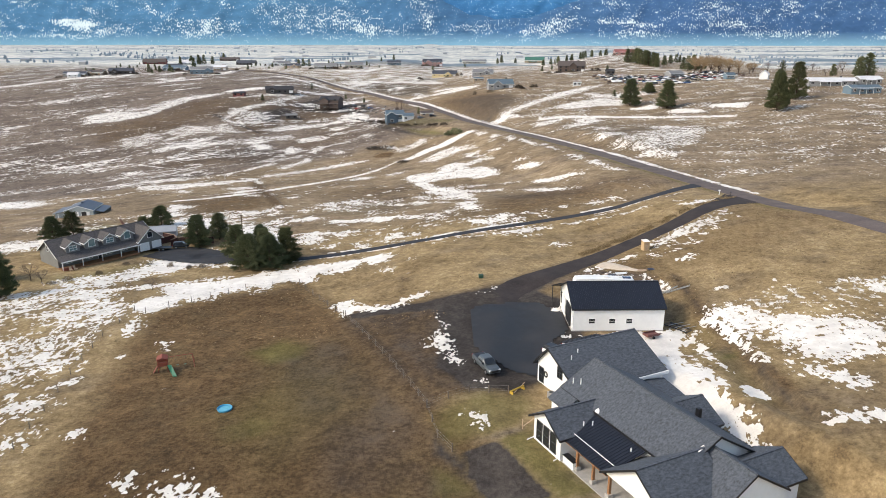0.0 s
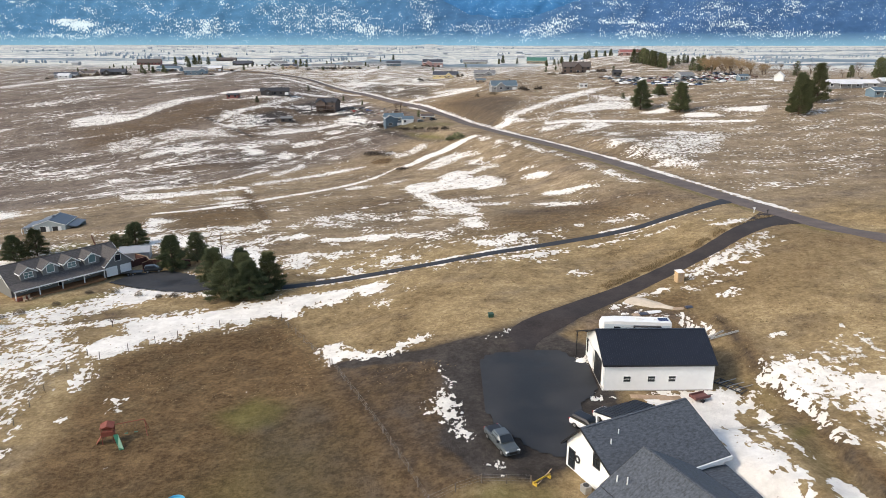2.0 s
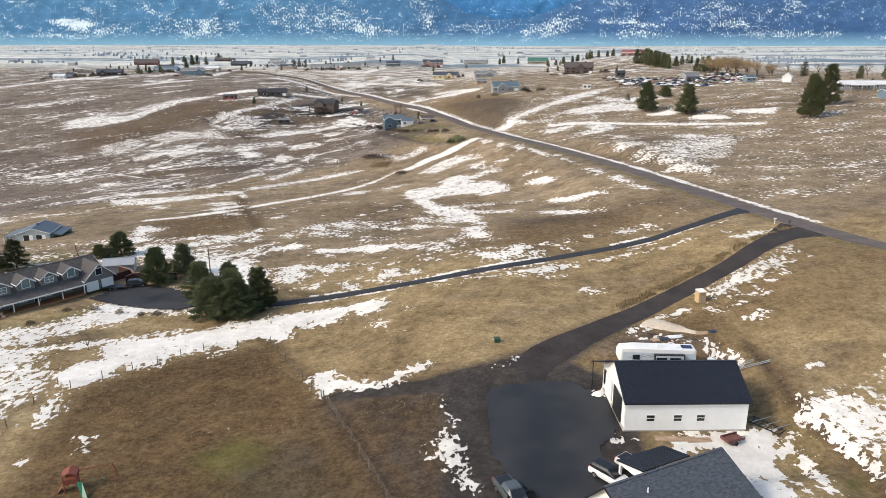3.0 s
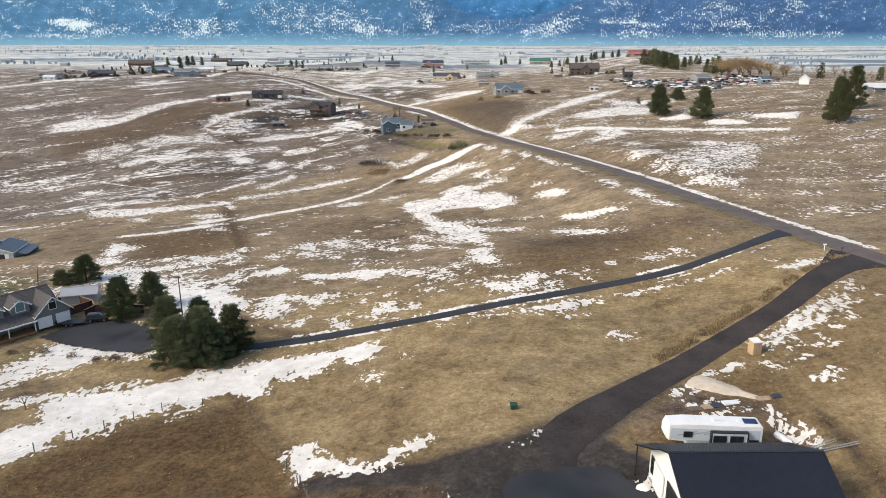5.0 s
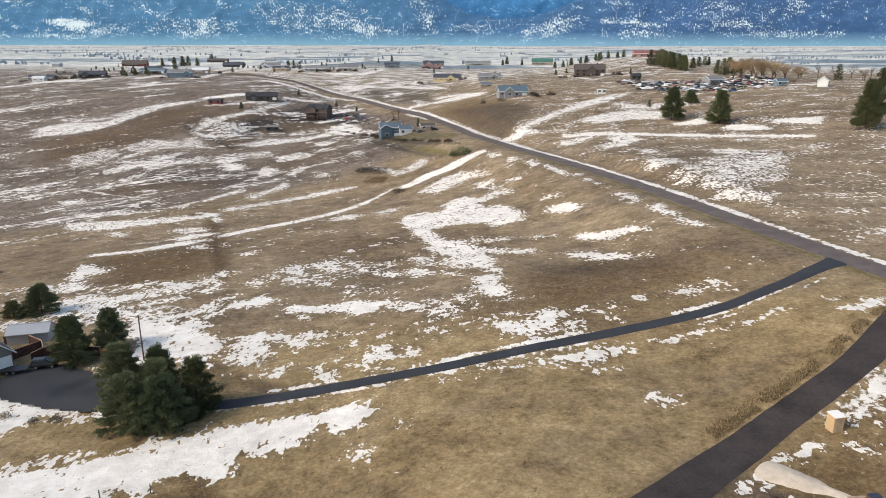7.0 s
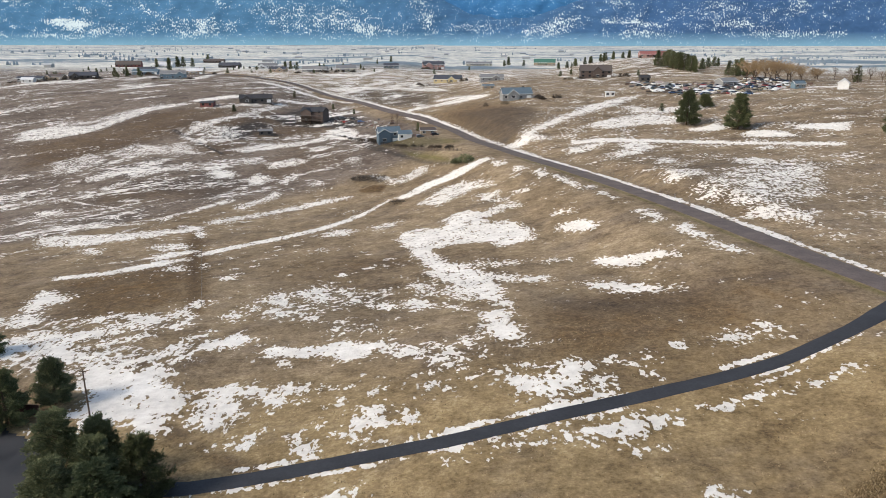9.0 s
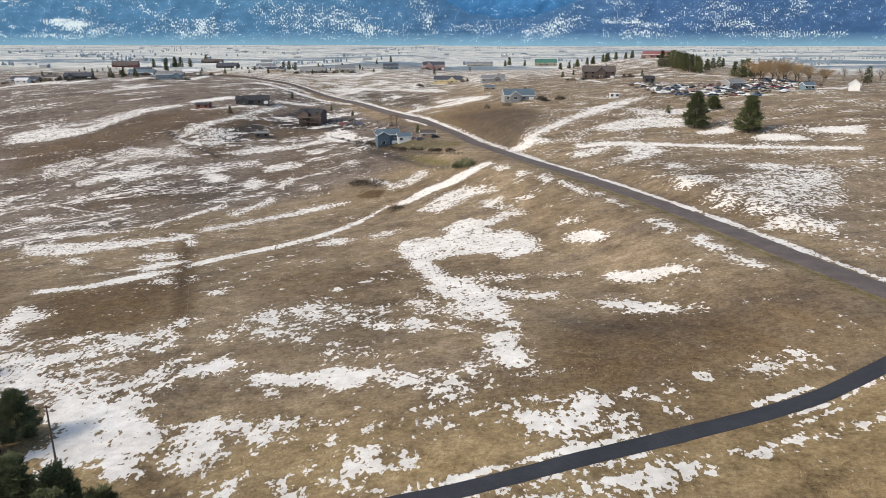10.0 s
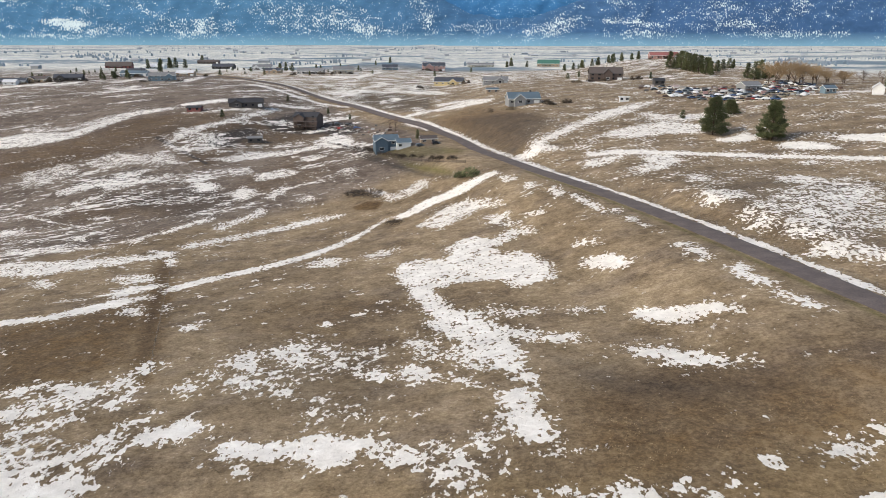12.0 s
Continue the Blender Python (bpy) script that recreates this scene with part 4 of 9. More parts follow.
snow_patch([(29.6, 171.7), (34.7, 173), (37.2, 174), (42.4, 174.4), (46.4, 175.3), (48.9, 176), (52.2, 178.1), (53.9, 177.3), (50.4, 176.2), (45.3, 174.5), (40.7, 173.8), (35.9, 172.5), (31.2, 171.4)], 1.2, 0.4)
snow_patch([(25, 155), (26.8, 155.8), (28.2, 153.6), (25.1, 153.8)], 0.55, 0.8)
# snow: the verge and the junction
snow_patch([(-61.4, 146.2), (-55.9, 148.1), (-52.1, 149.4), (-46.9, 151.3), (-43.1, 153.3), (-40.7, 155.5), (-36.8, 155.8), (-33.4, 157.8), (-29.3, 158), (-23.7, 159), (-17.2, 159.6), (-14.1, 161.3), (-12.4, 161.2), (-12, 157), (-13.3, 154.1), (-15.6, 154), (-18.4, 156.4), (-19.7, 152.8), (-22, 150.4), (-24.2, 150.1), (-28.2, 150.7), (-28.8, 148.7), (-28.7, 144.7), (-30.4, 145.5), (-32.9, 146.5), (-35.2, 146.7), (-37, 145.5), (-37.7, 143.6), (-37.4, 141.1), (-39.1, 141.8), (-40.2, 143.8), (-42, 144.5), (-41.9, 142.6), (-44.1, 142), (-44.9, 140.8), (-47.7, 139.7), (-47.2, 136.2), (-56.4, 135.3)], 1.3, 0.7)
snow_patch([(-40.9, 141.6), (-39.8, 140.4), (-39.6, 138.7)], 0.9, 0.4)
snow_patch([(-14.4, 147.7), (-12.6, 148.6), (-11, 147.3), (-11.1, 144.6), (-12.2, 144.3)], 0.85, 0.6)
snow_patch([(-8.6, 154.2), (-6.2, 154.3), (-6.5, 152.7)], 0.66, 0.6)
snow_patch([(-74.8, 170.1), (-70.2, 170.1), (-65.9, 169), (-60.7, 167.7), (-56.7, 165), (-61, 164.8), (-62.1, 162), (-63.6, 160.2), (-65.1, 158.5), (-66.8, 157.1)], 1.2, 0.6)
snow_patch([(-58.3, 166.5), (-55, 165.2), (-51, 163.3), (-49.8, 161.8), (-53.9, 162.8)], 0.75, 0.5)
snow_patch([(-61.7, 181.3), (-58.5, 178.2), (-55.6, 173.1), (-56.6, 173.6), (-59.1, 177.8)], 0.9, 0.3)
snow_patch([(59.6, 174.3), (63.3, 175.3), (66.2, 177.4), (69.7, 177.7), (66.3, 174.2), (61.5, 172.2)], 0.9, 0.6)
snow_patch([(69.8, 178.7), (72, 179.3), (69.6, 176.4)], 0.9, 0.4)
snow_patch([(59.9, 179.6), (61.8, 179.6), (60.6, 178)], 0.9, 0.3)
snow_patch([(25.2, 155.6), (26.5, 154.9), (27.5, 152.8), (25.9, 152.6)], 0.78, 0.6)
snow_patch([(43.9, 145.1), (45.4, 146.7), (49.7, 149.7), (53.7, 153.2), (56.8, 154.7), (60.5, 157.1), (58.6, 154), (54.4, 151.2), (50.5, 148.6), (47.1, 146.1), (45.4, 145.3)], 0.9, 0.7)
snow_patch([(42.8, 140.1), (44.4, 139.6), (44.4, 138.3), (43, 138.8)], 0.72, 0.5)
snow_patch([(48.4, 143.5), (49.4, 143.4), (48.5, 142.4)], 0.9, 0.4)
snow_patch([(32.8, 138.1), (36.8, 139.8), (39.6, 141), (39.7, 140.4), (37, 138.8), (33.2, 137.4)], 0.8, 0.4)
snow_patch([(27.9, 133.5), (30.8, 136), (31.1, 135.4), (28.7, 133.1)], 0.8, 0.4)
# snow: the front field and the mown yard
snow_patch([(31.6, 98.5), (34.1, 93.3), (34.9, 84.2), (36.2, 77.8), (37.4, 71.8), (35.5, 73.8), (33.4, 79.3), (31, 85.3), (30.3, 88.7)], 1.5, 0.4)
snow_patch([(44.5, 72.5), (47.5, 72.8), (51, 72.8), (49.9, 71), (46.4, 70.8), (44.2, 71.5)], 1.3, 0.3)
snow_patch([(43.9, 110.5), (48.8, 109), (52.3, 103), (59, 99), (64.3, 95.4), (58.8, 86.1), (54.6, 85.8), (50.4, 84.8), (49.6, 91.1), (46.5, 96.2), (43.8, 103.7)], 1.0, 0.8)
snow_patch([(47.6, 86.7), (50, 84.2), (52.8, 80.4), (50.7, 77.6), (48.4, 80.9), (46.4, 83)], 0.8, 0.6)
snow_patch([(-80.5, 117), (-73.1, 116.5), (-71.3, 118.8), (-65.7, 115.9), (-63.8, 118.3), (-62.4, 113.3), (-62, 106.6), (-63.6, 102.6), (-66.2, 100.8), (-69.6, 99.1)], 0.44, 1.4)
snow_patch([(-65, 91.5), (-61.5, 92.6), (-58.4, 93.1), (-56.8, 90.9), (-59.1, 88.6), (-62.8, 88.1)], 0.66, 1.2)
snow_patch([(-57.5, 79.5), (-56.6, 82.9), (-56, 85.9), (-55.2, 86.6), (-55, 82.7), (-55.2, 79.2)], 0.62, 1.2)
snow_patch([(-93, 137.3), (-84.1, 140.5), (-77.5, 144.1), (-69.7, 145.9), (-69.3, 139.4), (-73.5, 135.9), (-80.6, 138.3), (-83.4, 134.9), (-90.3, 132.9)], 0.62, 1.0)
snow_patch([(-90, 151.2), (-83.1, 155.5), (-74.8, 160.5), (-72.4, 168.1), (-67.7, 170.6), (-62.9, 165.2), (-64.3, 157.6), (-70, 155.4), (-74.8, 146.1), (-82.4, 146.5)], 0.75, 1.0)
snow_patch([(-78.9, 127.9), (-76.4, 132.5), (-72.5, 134), (-68.1, 131.8), (-64.6, 126.7), (-66.9, 122.5), (-69.2, 118.7), (-73.9, 121.7)], 0.46, 1.2)
snow_patch([(-58, 117.9), (-58.7, 121.9), (-58.4, 126.2), (-56.2, 121.7), (-55.9, 117.8), (-56.5, 116)], 0.95, 0.6)
snow_patch([(-49.3, 113.8), (-48.1, 113.7), (-46.4, 110.1), (-47.4, 109.7)], 1.0, 0.4)
snow_patch([(-54.4, 107.8), (-53.8, 108.7), (-53.1, 106.9), (-53.6, 106.5)], 0.9, 0.3)
snow_patch([(-38.1, 70.6), (-36.2, 71.5), (-34.9, 69.1), (-37, 68.8)], 0.8, 0.7)
snow_patch([(-33.1, 69.5), (-29.5, 70.2), (-27.9, 67.4), (-25.8, 66.8), (-29.5, 65.1), (-32.2, 67.3)], 0.7, 0.9)
snow_patch([(3.3, 81), (4.7, 79.8), (6, 77.9), (5.2, 77.2), (3.9, 79)], 0.8, 0.5)
snow_patch([(4.2, 89.4), (5.8, 90), (6, 88.4), (4.7, 87.9)], 1.1, 0.3)
snow_patch([(-49.4, 82.9), (-48.6, 83.3), (-47.4, 81.2), (-48.2, 80.9)], 0.8, 0.4)
# snow: the drive and the court
snow_patch([(-63.4, 132.6), (-61.1, 137.2), (-58.3, 139.5), (-57.5, 140.8), (-46.5, 141.5), (-50.8, 135.4), (-53.1, 137.5), (-54.1, 134.4), (-53.5, 132.1), (-56.8, 128.6), (-57.8, 127), (-60.4, 129.6)], 1.3, 0.6)
snow_patch([(-86, 152.9), (-79.9, 155.3), (-73.9, 158.6), (-69.2, 165.6), (-64.8, 169), (-59.3, 170.3), (-58.4, 164.8), (-63, 161.8), (-68.3, 158.6), (-71.4, 153.6), (-74, 150.5), (-82.9, 147.8)], 0.85, 0.9)
snow_patch([(-76.1, 136.9), (-70, 137.8), (-64, 133.8), (-62.3, 127.3), (-63.7, 123.7), (-66, 120.4)], 0.66, 1.2)
snow_patch([(-81.4, 145.5), (-72.6, 146), (-66, 147.2), (-64.8, 144.7), (-70.5, 142.2), (-79, 141.6)], 0.8, 0.8)
snow_patch([(-20.7, 125.9), (-21.4, 129.5), (-18.2, 130.6), (-16.4, 126.8), (-12.2, 123.8), (-8.8, 123.7), (-8.1, 125.8), (-4.7, 127), (-3, 127.3), (-3.4, 125.4), (-6.3, 123.6), (-8.7, 122.1), (-12.9, 122.5), (-16.3, 123.3), (-18.2, 121.7)], 1.3, 0.4)
snow_patch([(-2.9, 102), (-1.9, 105.5), (-0.5, 107.2), (0.2, 106.4), (1.1, 101.4), (0.4, 98.6), (-1.2, 99.9)], 0.72, 0.6)
snow_patch([(0.4, 105.3), (1.2, 104.4), (1.6, 100.2), (0.9, 99.5)], 1.0, 0.25)
snow_patch([(-0.2, 97.6), (1.4, 98), (2.8, 95), (1.9, 95.3), (0.4, 96.4)], 1.2, 0.25)
snow_patch([(-1, 114.2), (0, 111.3), (0.4, 108), (-0.5, 110.4)], 0.8, 0.25)
snow_patch([(6.6, 123.3), (10.7, 126.8), (11.1, 127), (7, 122.8)], 0.9, 0.15)
snow_patch([(19.7, 116.8), (20.7, 117.5), (21.4, 116.2), (20.7, 114.9), (19.6, 115.2)], 1.1, 0.3)
# snow: the bank by the house
snow_patch([(31.5, 102.9), (34.1, 103.1), (36.3, 102.9), (36.6, 101.1), (35.9, 99.6), (35.7, 97.4), (34, 94.9), (33.8, 98), (32.1, 97.8), (31.2, 98)], 2.2, 0.3)
snow_patch([(26.8, 104.7), (29.3, 106.3), (31.4, 105.8), (34.2, 106.6), (39.2, 107.1), (38.5, 104.7), (36.6, 103.1), (34.1, 103.4), (31.5, 103.1), (29.6, 103.7), (26.1, 102.4)], 1.7, 0.4)
snow_patch([(31.3, 97.5), (33.8, 97.8), (34.4, 94.6), (35.1, 92.6), (35.2, 88.8), (35.5, 85.7), (35.5, 82.3), (35.4, 80.3), (29.7, 83.6), (30, 86), (30.2, 88.9), (30.4, 92)], 1.35, 0.5)
snow_patch([(35.3, 93), (35.7, 92), (36, 88.6), (36.2, 86.4), (36.4, 84.3), (36.1, 82.2), (35.8, 82.5), (35.5, 84.9), (35.2, 87.9), (35.1, 91.1)], 1.9, 0.3)
snow_patch([(37.2, 102.6), (40, 105.2), (41, 105.1), (40.3, 103.3), (39.1, 101.8), (36.9, 101.1)], 1.2, 0.3)
snow_patch([(40.3, 101.3), (39.6, 98.3), (37.9, 92.9), (38.4, 90.6), (37.9, 92.4), (39.1, 97.7), (39.2, 99.6)], 1.4, 0.3)
snow_patch([(38.8, 89), (39.3, 88.7), (39.4, 87.1), (39, 86.9), (38.9, 88.2)], 1.8, 0.2)
snow_patch([(39.3, 82.6), (40.2, 83.2), (40.6, 81.4), (40.8, 80.1), (38.7, 79.5), (38.9, 81.3)], 1.8, 0.3)
snow_patch([(42.8, 108.7), (43.2, 107.1), (43.6, 104.5), (44, 102.1), (44.3, 99.2), (44.6, 96.8), (44.6, 94.7), (44.6, 92.6), (44.6, 90.5), (44.5, 88.5), (44.1, 88.3), (44.2, 90.6), (44.5, 93.5), (44.5, 96), (44.2, 98.8), (43.8, 102.6), (43.2, 105.9), (42.6, 108.4)], 1.9, 0.3)
snow_patch([(43.9, 105.7), (47.5, 105.4), (55.6, 102), (54.1, 99.4), (50.2, 100.9), (46.3, 100.4), (44.7, 99.4), (44.2, 101.6), (43.9, 103.6)], 1.05, 0.8)
snow_patch([(44.5, 99.1), (47.6, 98.3), (50.1, 96.3), (51.6, 95.2), (50.2, 92.8), (48.9, 94.3), (46.3, 95.7), (45, 96.7)], 0.62, 0.9)
snow_patch([(50.3, 97.2), (53.3, 98.1), (50.5, 93.2), (50.1, 94.3)], 1.1, 0.6)
snow_patch([(48, 91.5), (48.9, 90.5), (48.6, 90), (47.9, 91)], 1.4, 0.4)
snow_patch([(46.4, 87.7), (47.3, 87.8), (46.4, 86.4)], 1.5, 0.4)
# snow: round the caravan
snow_patch([(27.8, 133.6), (29.1, 135.2), (31.7, 137.2), (31.7, 136.4), (30.6, 135.3), (32.1, 134.9), (31.7, 134.2), (30.2, 134.9), (29.1, 133.8)], 1.5, 0.2)
snow_patch([(34.5, 139.3), (35.6, 139.6), (37.9, 140.2), (39.6, 141.3), (39.6, 140.7), (38.1, 139.5), (36.4, 138.9), (35.3, 138.6)], 1.5, 0.2)
snow_patch([(30.6, 128.9), (32.6, 129.3), (34.1, 129.6), (36.4, 129.6), (36.1, 129), (34.2, 128.7), (32.8, 128), (31.4, 128.4)], 1.0, 0.2)
snow_patch([(32.5, 132.2), (33.3, 132.4), (33, 131.7), (32.5, 131.7)], 1.6, 0.15)
snow_patch([(29.6, 131.4), (30.4, 131.3), (29.9, 130.7)], 1.6, 0.15)
snow_patch([(38.8, 129), (39.2, 128.3), (40.2, 126.6), (40.9, 124.1), (40.6, 124.2), (39.9, 125.9), (39.1, 127.1)], 1.5, 0.2)
snow_patch([(37.7, 127.4), (38.7, 126.6), (39.9, 125), (40.6, 123), (41.1, 121.3), (40.6, 121.5), (40.1, 123.2), (39.5, 124.5), (39.1, 125.5), (38.1, 126.3), (37.7, 126.9)], 1.5, 0.2)
snow_patch([(37.4, 128.7), (37.8, 127.8), (37.5, 127.5)], 0.9, 0.2)
snow_patch([(42.7, 140.8), (43.9, 140.1), (44.8, 138.7), (43.3, 138.2), (43, 139.6)], 0.8, 0.4)
snow_patch([(49, 136.5), (50.3, 136.3), (50.5, 134.4), (49.2, 133.4), (47.5, 133.1), (46.9, 134.3), (48.7, 134.6)], 0.8, 0.4)


def snow_crumbs(pts, count, least, most, seed, stretch=(1.0, 0.25)):
    """Small melting lumps of snow scattered over an outline, a few of them run together."""
    r = random.Random(seed)
    xs, ys = [p[0] for p in pts], [p[1] for p in pts]
    x = np.array([r.uniform(min(xs), max(xs)) for _ in range(count * 3)])
    y = np.array([r.uniform(min(ys), max(ys)) for _ in range(count * 3)])
    keep = sheet_inside(pts, x, y) > 0
    for a, b in list(zip(x[keep], y[keep]))[:count]:
        w = least + (most - least) * r.random() ** 2
        d = w * r.uniform(0.2, 1.6)
        snow_strip([(a, b, w), (a + stretch[0] * d, b + stretch[1] * d + r.uniform(-0.5, 0.5) * d, w * r.uniform(0.4, 1.0))], most=r.uniform(0.75, 1.0))


def beside(line, off, width, y0, y1, gaps=0.0, seed=0):
    """A ridge of ploughed snow along a line, off metres to its side, broken where gaps say so."""
    r = random.Random(seed)
    run = []
    for (ax, ay), (bx, by) in zip(line[:-1], line[1:]):
        n = max(1, int(math.hypot(bx - ax, by - ay) / 5))
        d = math.hypot(bx - ax, by - ay)
        for i in range(n):
            x, y = ax + (bx - ax) * i / n - (by - ay) / d * off, ay + (by - ay) * i / n + (bx - ax) / d * off
            if r.random() < gaps or not y0 < y < y1:
                if len(run) > 1:
                    snow_strip(run, most=0.86, clean=True)
                run = []
            else:
                run.append((x, y, width * r.uniform(0.6, 1.4)))
    if len(run) > 1:
        snow_strip(run, most=0.86, clean=True)


snow_crumbs([(-57.7, 260.1), (-69.4, 289.1), (-45.4, 307.2), (-14.1, 269.2), (-14.3, 253.4), (-37.6, 257.9)], 40, 0.35, 1.0, 34)
snow_crumbs([(45, 84), (46, 118), (62, 118), (80, 100), (62, 80)], 30, 0.2, 0.7, 37)
snow_crumbs([(40, 140), (48, 150), (66, 164), (70, 158), (52, 140)], 40, 0.2, 0.6, 38)
snow_crumbs([(-92, 145), (-70, 142), (-63, 134), (-60, 116), (-58, 102), (-57, 84), (-72, 88), (-90, 120)], 110, 0.3, 1.2, 39, (1.4, 1.6))
snow_crumbs([(-58, 190), (-40, 196), (0, 192), (24, 186), (30, 178), (-6, 172), (-40, 174)], 60, 0.25, 0.8, 40)
snow_crumbs([(-170, 560), (-120, 610), (-60, 590), (-30, 500), (-70, 480), (-150, 520)], 90, 0.8, 3.0, 41, (2.0, 1.0))
snow_crumbs([(118, 500), (140, 480), (180, 470), (216, 490), (210, 580), (130, 580)], 70, 1.2, 4.0, 42, (2.0, 0.5))
snow_crumbs([(110, 600), (110, 690), (180, 690), (200, 610)], 50, 1.5, 4.5, 43, (2.4, 0.6))
SIDE = [(75.5, 202), (67, 195.2), (58, 188.8), (46, 183), (37.3, 180), (28.7, 177.6), (20, 175), (12, 172.6), (5.6, 170.6), (-1.5, 168.9), (-9, 168), (-18.5, 166.9), (-28, 165.5), (-36, 165), (-50, 168)]
MAIN = [(78.5, 178.5), (69.4, 172), (61, 164.2), (53.6, 157.6), (47.5, 153.2), (42, 149.4), (36.7, 145.6), (31.7, 141.6), (26.9, 138), (17, 129.4), (10.8, 123.7), (4.7, 120.8), (-8, 120), (-16, 121.3)]
BIG = [(98, 119), (90.5, 138)] + [p[:2] for p in ROAD_LINE]
beside(BIG, -4.9, 1.2, 182, 430, 0.0, 1)
FAR_ROAD = [(32.4, 386.3), (22.7, 420.4), (12.3, 457.3), (0.1, 509.1), (-25, 563), (-65, 649), (-108, 707), (-160, 768), (-190, 806)]
snow_strip([(x + 5.5, y + 2, 1.0 + (y - 370) * 0.004) for x, y in FAR_ROAD[:6]], most=0.95)
snow_strip([(x + 6.5, y + 3, 2.2) for x, y in FAR_ROAD[5:]], most=0.85)
snow_strip([(x - 6.5, y - 3, 1.8) for x, y in FAR_ROAD[6:]], most=0.75)
beside(SIDE, 1.95, 0.35, 150, 200, 0.15, 4)
beside(SIDE, 3.6, 0.2, 172, 190, 0.55, 5)
beside(SIDE, -2.4, 0.6, 150, 186, 0.3, 6)
beside(MAIN, 3.1, 0.5, 118, 128, 0.4, 7)
ROAD_X = np.interp(GY, [95, 119] + [p[1] for p in ROAD_LINE] + [656, 780, 900], [105, 98] + [p[0] for p in ROAD_LINE] + [-68, -165, -260])
HILL = ease((GY - (421 + 0.76 * GX)) / 45) * ease((ROAD_X - 6 - GX) / 14) * ease((GX + 560) / 60)
EAST = ease((GX - ROAD_X - 4) / 10) * ease((GY - 170) / 60)
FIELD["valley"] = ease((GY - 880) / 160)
FIELD["heath"] = np.maximum(np.maximum(0.95 * HILL, 0.55 * EAST), 0.46 * ease((GY - 175) / 30) + 0.02 * ease((GY - 255) / 80) * ease((40 - GX) / 50))
FIELD["streak"] = 0.05 + HILL * (0.13 + 0.04 * ease((530 - GY) / 110) - 0.05 * ease((-150 - GX) / 60)) + 0.27 * ease((GY - 240) / 50) * ease((-10 - GX) / 60) + 0.25 * np.exp(-(((GX - 10) / 30) ** 2) - ((GY - 360) / 40) ** 2)
FIELD["spot"] = 0.2 + 0.2 * ease((GY - 640) / 120) * ease((1000 - GY) / 60) + 0.42 * EAST + 0.24 * ease((GY - 150) / 40) * ease((ROAD_X - GX) / 20)
snow_sheet([(-110, 120), (-100, 150), (-62, 140), (-58, 122), (-66, 92), (-80, 70), (-110, 80)], FIELD["spot"], 0.72, 8)
snow_sheet([(46, 100), (48, 116), (80, 118), (110, 100), (80, 90)], FIELD["spot"], 0.7, 6)
snow_sheet([(85, 225), (80, 300), (70, 340), (140, 330), (190, 270), (160, 220)], FIELD["spot"], 0.6, 12)
snow_sheet([(60, 170), (45, 152), (38, 146), (44, 140), (62, 150), (74, 165)], FIELD["spot"], 0.68, 4)
snow_sheet([(-46.4, 223.4), (-45.4, 239.9), (-33.3, 251), (-14.8, 243), (-11.6, 262.1), (-0.4, 232.9), (-0.8, 218.2), (-14.3, 225.7), (-23.2, 224.3), (-25.3, 213), (-38.4, 218)], FIELD["spot"], 0.66, 5)
snow_sheet([(-50, 225), (-52, 250), (-36, 262), (-16, 262), (0, 238), (2, 205), (-20, 196), (-40, 205)], FIELD["spot"], 0.5, 8)
snow_sheet([(-130, 200), (-95, 190), (-50, 190), (-46, 215), (-90, 240), (-150, 230)], FIELD["spot"], 0.7, 8)
snow_sheet([(-1, 94), (0, 108), (-2, 117), (3, 123), (16, 127), (23, 120), (22, 98), (10, 86), (3, 88)], FIELD["mud_and_shade"], 1.0, 2.5)
snow_strip([(6, 121, 3), (-4, 119.6, 2.2), (-16, 121, 1.4)], FIELD["mud_and_shade"], 1.0)
snow_strip([(9, 122, 3.4), (16, 128, 2.6), (27, 137.5, 2.0)], FIELD["mud_and_shade"], 1.0)
snow_sheet([(-90, 592), (-72, 602), (-50, 560), (-66, 545), (-84, 566)], FIELD["mud_and_shade"], 0.8, 8)
snow_sheet([(-170, 560), (-150, 600), (-100, 600), (-60, 560), (-90, 530), (-150, 520)], FIELD["soil"], 0.6, 14)
snow_sheet([(-44, 480), (-30, 498), (10, 452), (4, 440), (-20, 456)], FIELD["green"], 0.75, 5)
snow_sheet([(-34, 84), (-24, 104), (-12, 100), (-8, 84), (-20, 70)], FIELD["green"], 0.55, 6)
snow_sheet([(38, 144), (60, 164), (78, 171), (90, 150), (62, 130), (46, 130)], FIELD["soil"], 0.5, 6)
snow_strip([(x - 4.6, y, 1.0) for x, y in BIG[2:12]], FIELD["green"], 0.95)
bare = np.zeros(GX.shape)
snow_sheet([(-10.1, 559.9), (12.5, 566.2), (40.7, 507.7), (42.4, 483.7), (26.8, 436.3), (19.1, 451.6), (1.5, 517.3)], bare, 1.0, 8)
FIELD["spot"] *= 1 - 0.7 * bare
FIELD["spot"] *= 1 - ease((-4 - box_dist(GX, GY, -58, 24, 50, 122)) / 6)
FIELD["mud_and_shade"] = np.maximum(FIELD["mud_and_shade"], 0.26 * HILL)
FIELD["streak"] *= 1 - bare
FIELD["soil"] = np.maximum(FIELD["soil"], 0.55 * bare)
